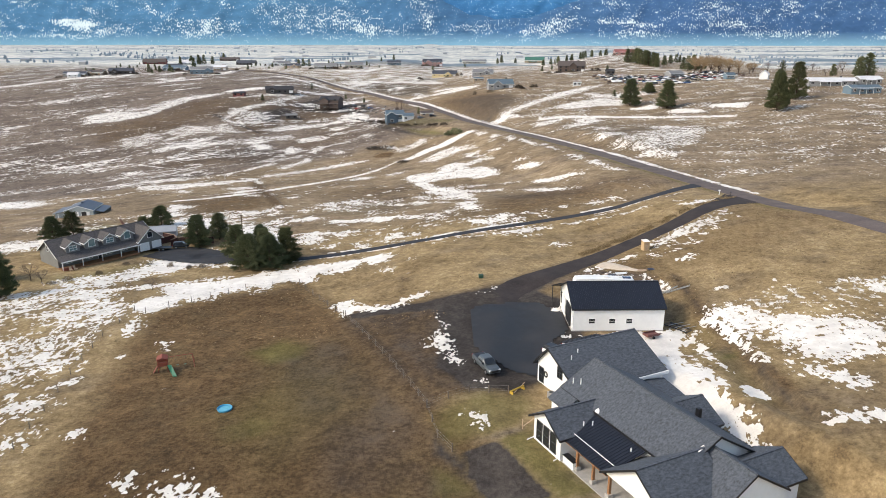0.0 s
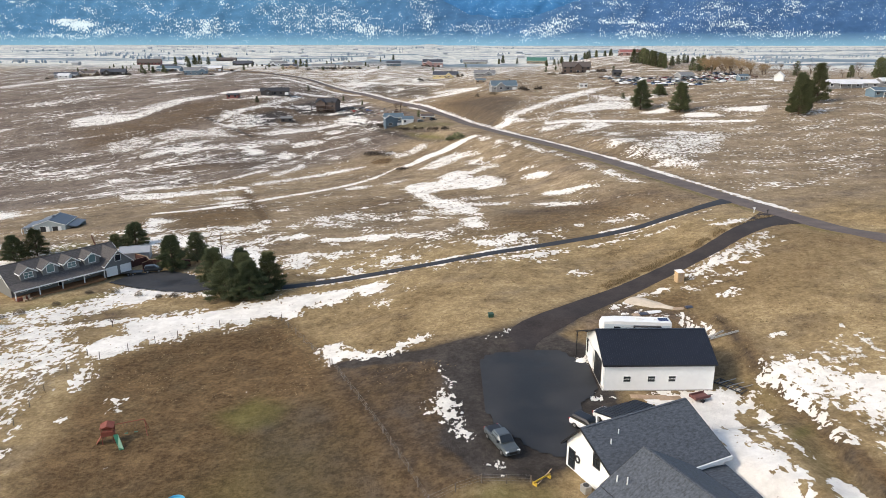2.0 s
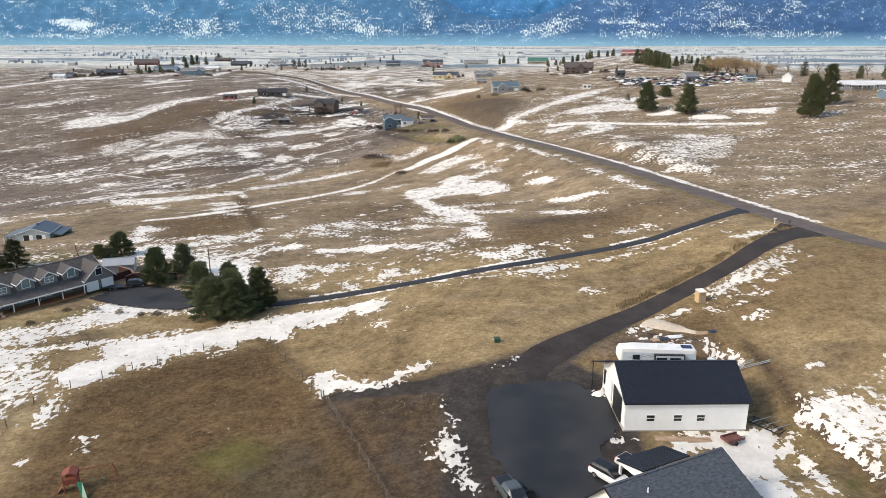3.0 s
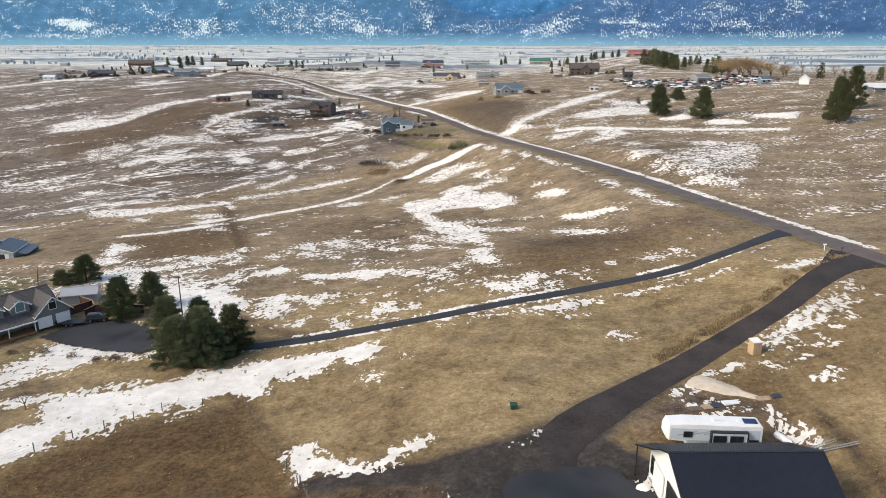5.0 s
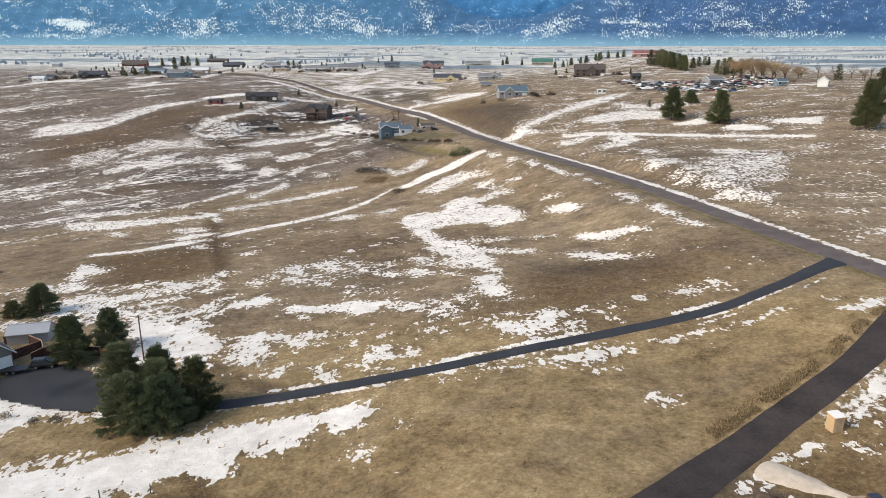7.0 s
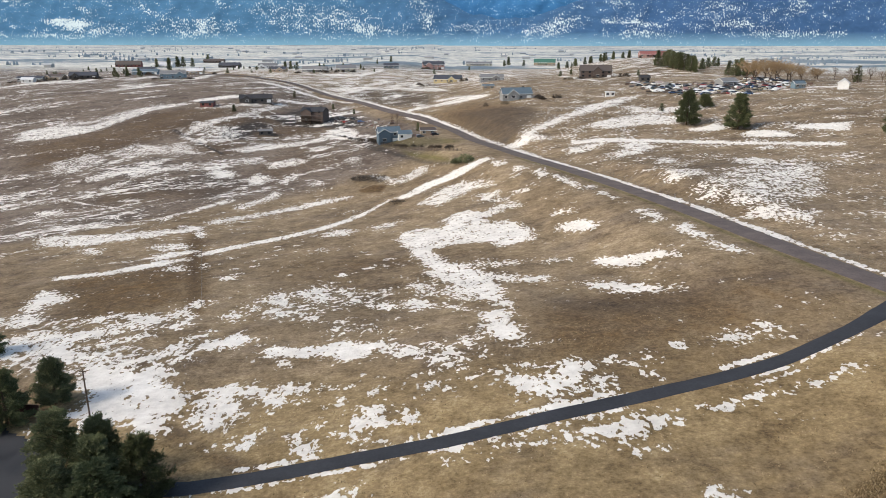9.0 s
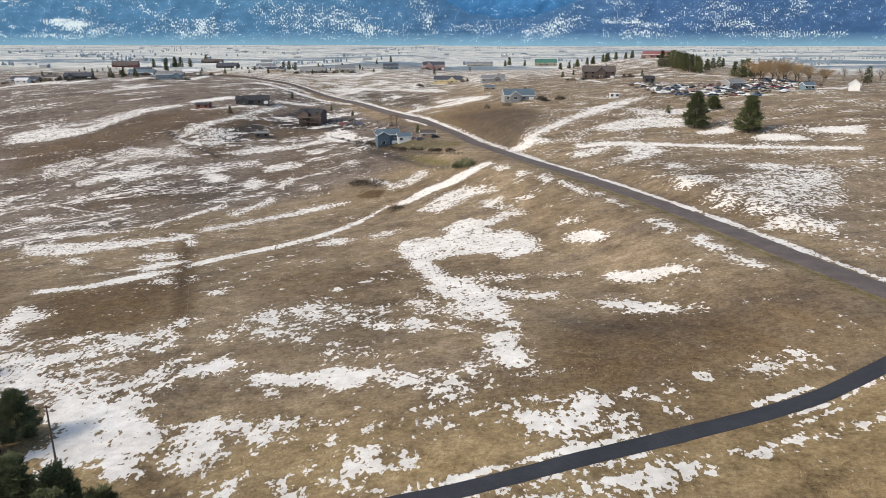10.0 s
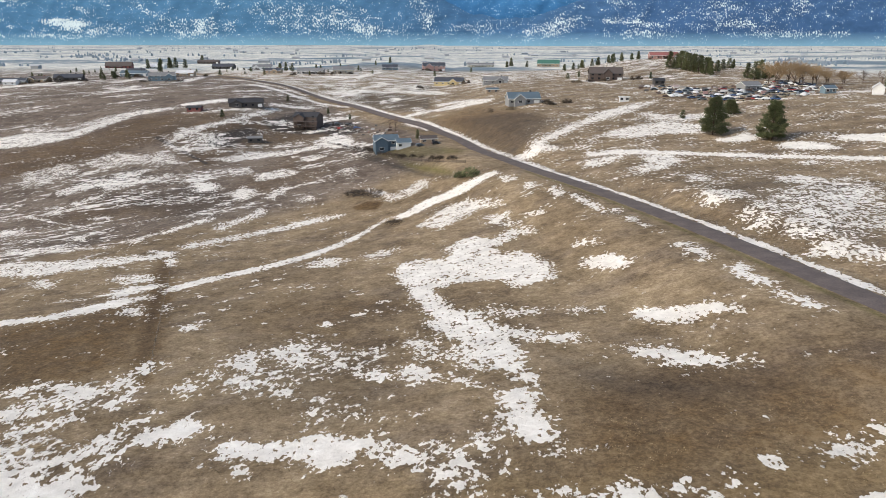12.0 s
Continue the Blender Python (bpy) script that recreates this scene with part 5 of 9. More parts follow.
# the mown yard: damp dark turf, trampled soil, a greener lawn by the house
snow_sheet([(-57, 127), (-47, 137), (-30, 143), (-18, 121), (-8, 98), (-2, 82), (4, 70), (12, 60), (-45, 60)], FIELD["soil"], 1.0, 3)
snow_strip([(-18, 120, 3), (-8, 98, 3), (-2, 83, 2.5), (3, 72, 2.5)], FIELD["soil"], 1.2)
snow_sheet([(-18, 121), (-8, 98), (-2, 83), (6, 88), (8, 96), (4, 104), (3, 116), (-8, 119)], FIELD["soil"], 1.0, 2)
snow_sheet([(-20, 112), (-16, 100), (-14, 84), (-8, 62), (6, 58), (2, 72), (-3, 84), (-9, 98), (-18, 119)], FIELD["mud_and_shade"], 0.36, 8)
snow_sheet([(-17.5, 121), (-7.6, 98), (-1.8, 83.5), (6, 88), (4, 104), (3, 118), (-8, 120)], FIELD["mud_and_shade"], 0.42, 3)
snow_sheet([(-26, 116), (-20, 100), (-20, 84), (-14, 60), (6, 58), (2, 72), (-3, 84), (-9, 98), (-18, 119)], FIELD["soil"], 1.0, 5)
snow_strip([(-17, 119, 2.6), (-7.6, 98.5, 3), (-1.6, 84, 2.2)], FIELD["mud_and_shade"], 0.44)
snow_sheet([(-2, 82), (6, 88), (11, 84), (8, 76), (1, 74)], FIELD["green"], 0.8, 2)
snow_sheet([(1, 73), (8, 75), (16, 60), (6, 58)], FIELD["green"], 0.7, 2)
snow_sheet([(-30, 100), (-18, 112), (-14, 98), (-24, 84)], FIELD["green"], 0.5, 5)
snow_sheet([(-98, 152), (-84, 150), (-66, 168), (-70, 174), (-84, 160)], FIELD["green"], 0.7, 3)
snow_sheet([(18, 126), (30, 135), (44, 142), (44, 124), (24, 120)], FIELD["soil"], 0.62, 4)
snow_sheet([(40, 76), (38, 96), (40, 118), (43, 118), (43, 96), (43, 76)], FIELD["soil"], 0.4, 2)
# bare earth along the cut edge, darkened further by shade painted on its face
snow_strip([(43.2, 126, 0.9), (43.6, 118, 1), (43.2, 108, 0.9), (43.4, 96, 0.9), (43.3, 80, 0.9)], FIELD["soil"], 1.0)
RIM = [(43.3 + 1.2 * math.sin(y * 0.21) * float(ease((118 - y) / 30)), y, 0.55) for y in range(72, 127, 3)]
snow_strip(RIM, FIELD["mud_and_shade"], 0.62)
snow_sheet([(38, 78), (37, 98), (38, 104), (42, 104), (42, 78)], FIELD["green"], 0.5, 2)
snow_strip([(-18, 122, 1), (-31, 144, 1.5), (-38, 152, 1)], FIELD["soil"], 0.8)
snow_sheet([(10, 178), (8, 200), (26, 214), (60, 222), (70, 205), (50, 188), (30, 180)], FIELD["soil"], 0.42, 8)
snow_strip([(-54, 230, 0.6), (-58, 240, 2.4), (-72, 280, 3), (-84, 315, 3), (-90, 333, 1)], FIELD["soil"], 1.0)
# bare and scrubby ground on the west hill
snow_sheet([(-246.6, 509.2), (-223.5, 555.1), (-178.8, 597.6), (-149.4, 607.4), (-144.5, 572.2), (-161.5, 540.7), (-193.3, 520.2), (-212, 494.1), (-229.5, 479.6)], FIELD["soil"], 0.62, 12)
snow_sheet([(-168.1, 406.5), (-158.8, 433.9), (-128.1, 430.2), (-102, 416), (-114.8, 394.9), (-134.9, 396.4), (-154, 392.2)], FIELD["soil"], 0.5, 10)
snow_sheet([(-99, 449.1), (-91.3, 511.4), (-67, 500.3), (-54.5, 458.2), (-71.1, 433.4), (-86.8, 423.8)], FIELD["soil"], 0.4, 8)
snow_sheet([(-144.5, 504.4), (-126.3, 525), (-121.9, 509.3), (-123.4, 485), (-134.5, 487.1)], FIELD["soil"], 0.6, 5)
snow_sheet([(-30.8, 264.3), (-26.9, 273.8), (-11.8, 269.3), (-14.8, 260.6)], FIELD["soil"], 0.5, 4)
snow_sheet([(-51.8, 264.3), (-43.9, 283), (-21, 270.7), (-19.8, 245.2), (-41.4, 245.7)], FIELD["soil"], 0.3, 6)
snow_sheet([(-100.7, 266.3), (-74.9, 275), (-67.8, 266.8), (-60.5, 247.1), (-90.8, 250.6)], FIELD["soil"], 0.35, 6)
snow_sheet([(-61.3, 247.1), (-77.8, 291.6), (-90.4, 329.8), (-86.1, 329.2), (-68.6, 277.5), (-58.4, 246.8)], FIELD["soil"], 0.7, 1)
snow_sheet([(-39.3, 396), (-34.2, 401.8), (-27.4, 398.1), (-28.9, 388.1), (-37.1, 391.2)], FIELD["soil"], 1, 1)
snow_sheet([(1.4, 535.9), (26.4, 521.8), (48.4, 499.4), (52, 473.9), (32.1, 430), (24.4, 425.3), (12.2, 481.2)], FIELD["mud_and_shade"], 0.418, 6)
snow_sheet([(-173.8, 495.4), (-182, 606.1), (-145.4, 597.5), (-162.5, 549.7), (-203.8, 495), (-224.9, 479.1), (-242.5, 510.1)], FIELD["mud_and_shade"], 0.38, 8)
snow_sheet([(-143.8, 544.1), (-129.8, 580.3), (-112.3, 566.4), (-120.9, 520.6), (-142.1, 518)], FIELD["mud_and_shade"], 0.57, 6)
snow_sheet([(-144.9, 427.1), (-125.9, 459.3), (-96, 430.3), (-103.3, 392.9), (-137, 408.6)], FIELD["mud_and_shade"], 0.418, 8)
snow_sheet([(-125.4, 591.7), (-111.1, 630.7), (-58.9, 593.3), (-46.9, 546.6), (-86.7, 560.8), (-113.3, 570.8)], FIELD["mud_and_shade"], 0.57, 5)
snow_sheet([(-81.4, 712.1), (-44.9, 718.2), (-32.6, 660.6), (-61.1, 650.3)], FIELD["mud_and_shade"], 0.456, 5)
snow_sheet([(-42.5, 756.1), (-4, 762.5), (-3.9, 666.6), (-35.3, 713.6)], FIELD["mud_and_shade"], 0.38, 5)
# bare soil, damp hollows, green grass, and painted shade below the cut edge
RUTS = [(-45.5, 183.5), (-43.7, 181.8), (-40.6, 178.8), (-36.5, 175), (-31.9, 171.3), (-28.4, 169), (-25.5, 167.8)]
for off in (-0.9, 0.9):
    snow_strip([(x + off * 0.6, y + off * 0.8, 0.2) for x, y in RUTS], FIELD["mud_and_shade"], 0.55)
snow_strip([(x, y, 1.4) for x, y in RUTS], FIELD["soil"], 0.6)
snow_sheet([(26, 128), (29, 132), (33, 136), (38, 131), (37, 126), (30, 125)], FIELD["soil"], 0.7, 2)
snow_sheet([(-27.6, 103.6), (-21.8, 111.9), (-15.6, 109.6), (-6.8, 90.5), (-1.8, 81), (-1.7, 73.7), (4.5, 63.9), (-13.6, 64.8), (-17.7, 79.9), (-22.9, 90.5)], FIELD["mud_and_shade"], 0.36, 3)
snow_sheet([(-12.6, 108.4), (-6.1, 110.5), (-2.1, 96.3), (1.2, 86.9), (-3.3, 83.9), (-7.8, 94.2)], FIELD["mud_and_shade"], 0.3, 2)
snow_sheet([(-33.4, 107.9), (-27.9, 113.3), (-21.3, 109.2), (-21.9, 102.4), (-28, 101.5)], FIELD["green"], 0.85, 2)
snow_sheet([(-30.5, 81.4), (-25.7, 85.6), (-19.8, 83.2), (-22.1, 77.6), (-27.6, 76.8)], FIELD["green"], 0.7, 2)
snow_sheet([(7.2, 75.3), (11.8, 78.1), (16.7, 62.6), (11.7, 62.6)], FIELD["green"], 0.8, 1.2)
snow_sheet([(-1.1, 82), (4.2, 85.3), (11.2, 86.9), (12.5, 82.3), (8, 76.8), (1, 74), (-1, 78.4)], FIELD["green"], 0.75, 1.5)
snow_sheet([(1.5, 72.8), (6.5, 74.2), (11.4, 62.7), (4.5, 63.9)], FIELD["mud_and_shade"], 0.55, 0.8)
snow_sheet([(-89.8, 325.9), (-85.9, 325.3), (-66.1, 268.7), (-56.1, 239.4), (-58.4, 236.4), (-70.2, 269.4)], FIELD["mud_and_shade"], 0.3, 1.5)
snow_sheet([(-101.7, 264), (-87.7, 270.2), (-76.9, 283.7), (-69.2, 269.3), (-59.3, 239.7), (-64.5, 231.3), (-78.8, 228)], FIELD["soil"], 0.75, 4)
snow_sheet([(-257.7, 517.3), (-220.9, 540.1), (-205.8, 593.9), (-180, 605.8), (-140.4, 599.7), (-162.1, 563.9), (-168.8, 526), (-194.8, 498.5), (-227.2, 465.9)], FIELD["soil"], 0.7, 8)
snow_sheet([(-59.3, 512.9), (-40.4, 495.3), (-26.2, 459.6), (-3.5, 414.9), (6.6, 396.1), (-3.5, 406.4), (-25.1, 441.5), (-43.9, 472.1)], FIELD["mud_and_shade"], 0.5, 3)
snow_sheet([(-26.6, 465.6), (-3.5, 426.8), (6.6, 396.1), (-3.5, 410.6), (-22.7, 445.7)], FIELD["green"], 0.9, 3)
snow_sheet([(13.8, 212.3), (32, 220.1), (45, 211.9), (52.3, 202.5), (48.3, 195.6), (36.1, 192.8), (21.5, 187.2), (13.5, 191.6)], FIELD["soil"], 0.7, 5)
snow_sheet([(13.2, 231.5), (22.6, 223), (33.7, 215.2), (43.6, 208.9), (34.2, 204.2), (20.4, 207), (12.8, 216.7)], FIELD["mud_and_shade"], 0.4, 5)
snow_sheet([(-46.2, 250.7), (-33.3, 253), (-18.7, 244.3), (-9.1, 221), (-14.8, 209.2), (-28.9, 215.4), (-40.7, 226.4)], FIELD["mud_and_shade"], 0.26, 4)
snow_sheet([(-191.4, 456.3), (-160.8, 489.1), (-138.8, 468.8), (-158.6, 437.9)], FIELD["mud_and_shade"], 0.4, 6)
snow_sheet([(-124.6, 429.4), (-110.4, 448.6), (-93.1, 424.6), (-95.9, 387.4), (-111.2, 381.6)], FIELD["mud_and_shade"], 0.4, 5)
snow_sheet([(-161.7, 371.7), (-138.9, 380.7), (-113.3, 366.1), (-126, 354.5), (-149.3, 357.4)], FIELD["mud_and_shade"], 0.36, 4)
snow_sheet([(73, 324.7), (102.9, 336.3), (116.3, 310.9), (87.5, 262.1), (70.6, 267.2), (64.4, 288.8)], FIELD["mud_and_shade"], 0.3, 6)
snow_sheet([(-90.4, 704.2), (-63.3, 740.7), (-9.5, 673.5), (-9.9, 599.7), (-31.6, 605.5), (-62, 650.8)], FIELD["mud_and_shade"], 0.42, 5)
# shade under the cut edge, painted as a dark patch on the bank
snow_sheet([(43.2, 105.7), (43.7, 102.5), (44.4, 96.3), (44.2, 89.7), (44, 84.6), (42.5, 86.5), (43.6, 93.3), (43.8, 99.8)], FIELD["mud_and_shade"], 0.5, 0.8)
snow_sheet([(40.4, 94.4), (43.7, 95.8), (42.7, 93.1), (39.5, 90.6), (38.5, 91.3)], FIELD["green"], 0.9, 1)
snow_sheet([(39.9, 110.4), (41.8, 108.4), (43.1, 102.1), (40.4, 97.6), (40.4, 102.6), (39.8, 107.1)], FIELD["green"], 0.6, 1.5)
snow_sheet([(-114, 214), (-108, 219), (-100, 216), (-93, 199), (-100, 194), (-112, 204)], FIELD["green"], 0.8, 3)
snow_sheet([(22.5, 129.3), (27, 132.5), (31, 135), (33.5, 132.8), (37.9, 131), (39.5, 128.5), (40.7, 124.6), (40.9, 120.9), (37.1, 125.9), (35.6, 127.8), (26.1, 128.9), (22.6, 124.7)], FIELD["heath"], 1.0, 1)
snow_strip([(-172.3, 540.4, 1.0), (-152.9, 517.3, 1.1), (-127.1, 490.5, 0.9)], FIELD["mud_and_shade"], 1.0)
snow_strip([(-178.1, 410.5, 0.5), (-158.1, 396.8, 0.5), (-137.5, 385, 0.5)], most=0.95, clean=True)
# the lawn and the beds by the house
snow_sheet([(-1.8, 80.5), (1.3, 80.6), (4.7, 82.5), (8.8, 83.6), (11.2, 81.5), (9.5, 77.6), (5.6, 75.5), (2, 75.2), (-0.2, 75.5)], FIELD["green"], 0.8, 1)
snow_sheet([(1, 74.2), (5.6, 75.6), (9.4, 77.2), (9.9, 76.4), (6, 74.7), (2.2, 74.1)], FIELD["heath"], 1, 0.5)
snow_sheet([(2.4, 73.2), (6.3, 74.3), (8.1, 70.8), (10.1, 66.5), (11.6, 63.4), (4.5, 64.6), (3, 69)], FIELD["mud_and_shade"], 0.85, 0.5)
snow_sheet([(6.3, 75), (10.2, 76.9), (11, 74), (13.1, 70.2), (14, 67.5), (17.1, 64.6), (13.3, 63.3), (11.8, 63.3), (9.6, 68.3)], FIELD["green"], 0.9, 0.6)
snow_sheet([(12, 67.5), (14.1, 68.3), (16.9, 64.6), (16.8, 63.3), (14.1, 63.3)], FIELD["heath"], 0.8, 1)
snow_sheet([(-1.8, 78.7), (-0.2, 76.4), (1, 73.8), (2.4, 72.8), (4, 67.4), (4.5, 64.6), (1.1, 69.1), (-0.2, 71.5), (-1.6, 72.4)], FIELD["mud_and_shade"], 0.6, 1)
snow_sheet([(-1.6, 71.2), (1.2, 69.7), (3.3, 67.3), (4.3, 64.6), (-1.5, 65.1)], FIELD["green"], 0.8, 1)
quiet = np.zeros(GX.shape)
snow_sheet([(-257.7, 517.3), (-220.9, 540.1), (-205.8, 593.9), (-180, 605.8), (-140.4, 599.7), (-162.1, 563.9), (-168.8, 526), (-194.8, 498.5), (-227.2, 465.9)], quiet, 1.0, 6)
snow_sheet([(-251.2, 517.2), (-226, 560.4), (-181.5, 605.4), (-150.1, 609.9), (-144.5, 572.2), (-161.5, 540.7), (-191.5, 516.1), (-208.2, 486.8), (-223.5, 469.1)], quiet, 1.0, 10)
FIELD["streak"] -= 0.16 * quiet
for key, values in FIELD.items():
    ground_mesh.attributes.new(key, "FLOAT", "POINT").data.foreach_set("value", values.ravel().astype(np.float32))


def ribbon(name, line, width, material, label, category, lift=0.08, step=2.0):
    """A strip of paving laid over the ground along a line of (x, y), with (x, y, w) for its own width."""
    pts = [Vector(p[:2]) for p in line]
    wid = [p[2] if len(p) > 2 else width for p in line]
    out = []
    for i in range(len(pts) - 1):
        p0, p1, p2, p3 = pts[max(i - 1, 0)], pts[i], pts[i + 1], pts[min(i + 2, len(pts) - 1)]
        k = max(1, int((p2 - p1).length / step))
        for j in range(k + (i == len(pts) - 2)):
            u = j / k
            q = 0.5 * (2 * p1 + (p2 - p0) * u + (2 * p0 - 5 * p1 + 4 * p2 - p3) * u**2 + (3 * p1 - p0 - 3 * p2 + p3) * u**3)
            out.append((q, wid[i] + (wid[i + 1] - wid[i]) * u))
    g, n, m = Geo(), len(out), 6
    v = []
    for i, (q, w) in enumerate(out):
        d = (out[min(i + 1, n - 1)][0] - out[max(i - 1, 0)][0]).normalized()
        s = Vector((d.y, -d.x))
        for j in range(m + 1):
            o = (j / m - 0.5) * (w + 0.25 * noise.noise((q.x * 0.4, q.y * 0.4, j // 3)) * (j in (0, m)))
            x, y = q.x + s.x * o, q.y + s.y * o
            v.append((x, y))
    z = height([a for a, _ in v], [b for _, b in v])
    edge = [lift * (0.25 if k % (m + 1) in (0, m) else 1) + 0.001 * max(0, v[k][1] - 330) for k in range(len(v))]
    g.poly([(a, b, float(c) + e) for (a, b), c, e in zip(v, z, edge)], [(i * (m + 1) + j, i * (m + 1) + j + 1, (i + 1) * (m + 1) + j + 1, (i + 1) * (m + 1) + j) for i in range(n - 1) for j in range(m)])
    return tagged(new(name, g.mesh(name, material, True)), label, category, kind="structure")


ribbon("road", [(106, 100), (98, 119), (90.5, 138), (85, 160), (80.2, 180), (75.5, 200), (70.8, 220), (67.1, 242), (63.2, 264.7), (57.8, 293.7), (51.4, 322.1), (42.3, 354.2), (32.4, 386.3), (22.7, 420.4), (12.3, 457.3), (0.1, 509.1), (-25, 563), (-65, 649), (-108, 707), (-160, 768), (-190, 806), (-212, 830), (-232, 841), (-260, 840), (-300, 825)], 6.6, ROAD, "worn grey-brown asphalt road across the fields", "road", 0.14)
ribbon("drive_house", [(78.5, 178.5, 15), (75, 176.5, 11), (69.4, 172, 6.2), (61, 164.2, 5.0), (53.6, 157.6, 4.7), (47.5, 153.2, 4.7), (42, 149.4, 4.7), (36.7, 145.6, 4.7), (31.7, 141.6, 4.8), (26.9, 138, 5.0), (18.5, 130.8, 5.8), (13, 125.6, 5.6), (11.5, 121, 4), (11.5, 117, 3)], 5, DRIVE, "dark asphalt driveway to the white house", "driveway", 0.07)
ribbon("drive_side", [(75.5, 202, 9), (73, 199.5, 5), (67, 195.2, 3.4), (58, 188.8), (46, 183), (37.3, 180), (28.7, 177.6), (20, 175), (12, 172.6), (5.6, 170.6), (-1.5, 168.9), (-9, 168), (-18.5, 166.9), (-28, 165.5), (-36, 165), (-50, 168, 4), (-60, 171, 7)], 3.0, SIDE_DRIVE, "narrow dark asphalt driveway along the field", "driveway", 0.09)


def court(name, pts, material, label, lift):
    """A paved area of any outline, cut into small fields to follow the ground."""
    p = np.array(pts)
    xs, ys = np.arange(p[:, 0].min(), p[:, 0].max() + 0.8, 0.8), np.arange(p[:, 1].min(), p[:, 1].max() + 0.8, 0.8)
    x, y = np.meshgrid(xs, ys)
    keep = sheet_inside(pts, x, y) > 0
    g, n = Geo(), len(xs)
    k = np.arange(x.size).reshape(x.shape)
    cells = [(k[j, i], k[j, i + 1], k[j + 1, i + 1], k[j + 1, i]) for j in range(len(ys) - 1) for i in range(n - 1) if keep[j : j + 2, i : i + 2].all()]
    z = height(x, y) + lift
    g.poly(np.stack([x, y, z], -1).reshape(-1, 3).tolist(), cells)
    m = g.mesh(name, material, True)
    bm = bmesh.new()
    bm.from_mesh(m)
    bmesh.ops.delete(bm, geom=[v for v in bm.verts if not v.link_faces], context="VERTS")
    bmesh.ops.smooth_vert(bm, verts=[v for v in bm.verts if v.is_boundary], factor=0.5, use_axis_x=True, use_axis_y=True, use_axis_z=False)
    bm.to_mesh(m)
    bm.free()
    return tagged(new(name, m), label, "driveway", kind="structure")


court("pavement_court", [(4.8, 118.4), (3.8, 110.6), (3.9, 102.1), (5.6, 97.2), (9.9, 91.4), (14, 90), (17.2, 95), (17.5, 102.1), (20.6, 106), (20.6, 116), (17.2, 120), (10.4, 119.6)], COURT, "freshly sealed black asphalt yard between house and garage", 0.1)
court("pavement_farm", [(-78, 173), (-74, 181), (-66, 183), (-58, 178), (-50, 169), (-54, 164), (-62, 166), (-70, 169)], COURT, "black asphalt turning place by the grey house", 0.16)


# ---- distant mountains: a backdrop range with blue haze painted into its colour ----
def mountain_nodes(left, right, pale, haze_low, glow):
    def build(n, l, b):
        speck = noise_tex(n, l, where(n, l, (0.115, 0.0, 0.085)), 1.0, 2, 0.5)
        drift = noise_tex(n, l, where(n, l, (0.017, 0.0, 0.03)), 1.0, 4, 0.6, 0.6)
        broad = noise_tex(n, l, where(n, l, (0.0032, 0.0, 0.011)), 1.0, 4, 0.55, 0.8)
        sep = n.new("ShaderNodeSeparateXYZ")
        l.new(n.new("ShaderNodeNewGeometry").outputs["Position"], sep.inputs[0])
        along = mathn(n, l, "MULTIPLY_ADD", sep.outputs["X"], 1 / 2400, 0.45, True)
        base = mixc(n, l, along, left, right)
        tone = ramp(n, l, mathn(n, l, "ADD", mathn(n, l, "MULTIPLY", drift, 0.5), mathn(n, l, "MULTIPLY", broad, 0.5)), [(0.36, (0.8,) * 3), (0.64, (1.18,) * 3)])
        base = mixc(n, l, 1.0, base, tone, "MULTIPLY")
        s = mathn(n, l, "ADD", mathn(n, l, "ADD", mathn(n, l, "MULTIPLY", speck, 0.75), mathn(n, l, "MULTIPLY", drift, 0.5)), mathn(n, l, "MULTIPLY", attr(n, "cover"), 0.14))
        k = ramp(n, l, s, [(0.73, (0, 0, 0)), (0.775, (0.5,) * 3), (0.85, (1, 1, 1))])
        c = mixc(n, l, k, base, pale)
        # painted haze: colour fades to haze_low at the foot, emission lifts all of it
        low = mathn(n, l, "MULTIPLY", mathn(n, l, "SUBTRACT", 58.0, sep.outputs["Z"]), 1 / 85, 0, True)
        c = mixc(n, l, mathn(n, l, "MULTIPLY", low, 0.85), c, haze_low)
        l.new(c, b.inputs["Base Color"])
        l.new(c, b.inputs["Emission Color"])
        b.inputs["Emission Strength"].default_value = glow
        b.inputs["Specular IOR Level"].default_value = 0
    return mat("hazy_mountain", build, 1.0)


# snowy clearings along the range: x and z of the middle, half length, half height, fall to the right, depth of snow
CLEARINGS_WEST = [(-2230, 110, 165, 32, 0.05, 1.5), (-2160, 60, 330, 52, 0, 0.8), (-2560, 235, 110, 45, 0.4, 0.7), (-2150, 190, 190, 16, 0.45, 0.7), (-1490, 80, 290, 72, 0, 0.95), (-1780, 190, 170, 28, 0.5, 0.7), (-1360, 235, 130, 24, 0.5, 0.75), (-2500, 30, 420, 18, 0, 0.7), (-2700, 120, 140, 60, 0, 0.5)]
CLEARINGS_MIDDLE = [(-860, 130, 320, 105, 0.25, 0.55), (-540, 110, 190, 70, 0.4, 0.75), (-120, 165, 90, 110, 0.9, 0.75), (-560, 215, 240, 20, 0.5, 0.6), (-330, 60, 260, 30, 0.1, 0.5), (190, 70, 260, 36, -0.08, 0.5), (660, 82, 230, 62, -0.25, 0.95), (815, 200, 42, 14, 0, 1.0)]
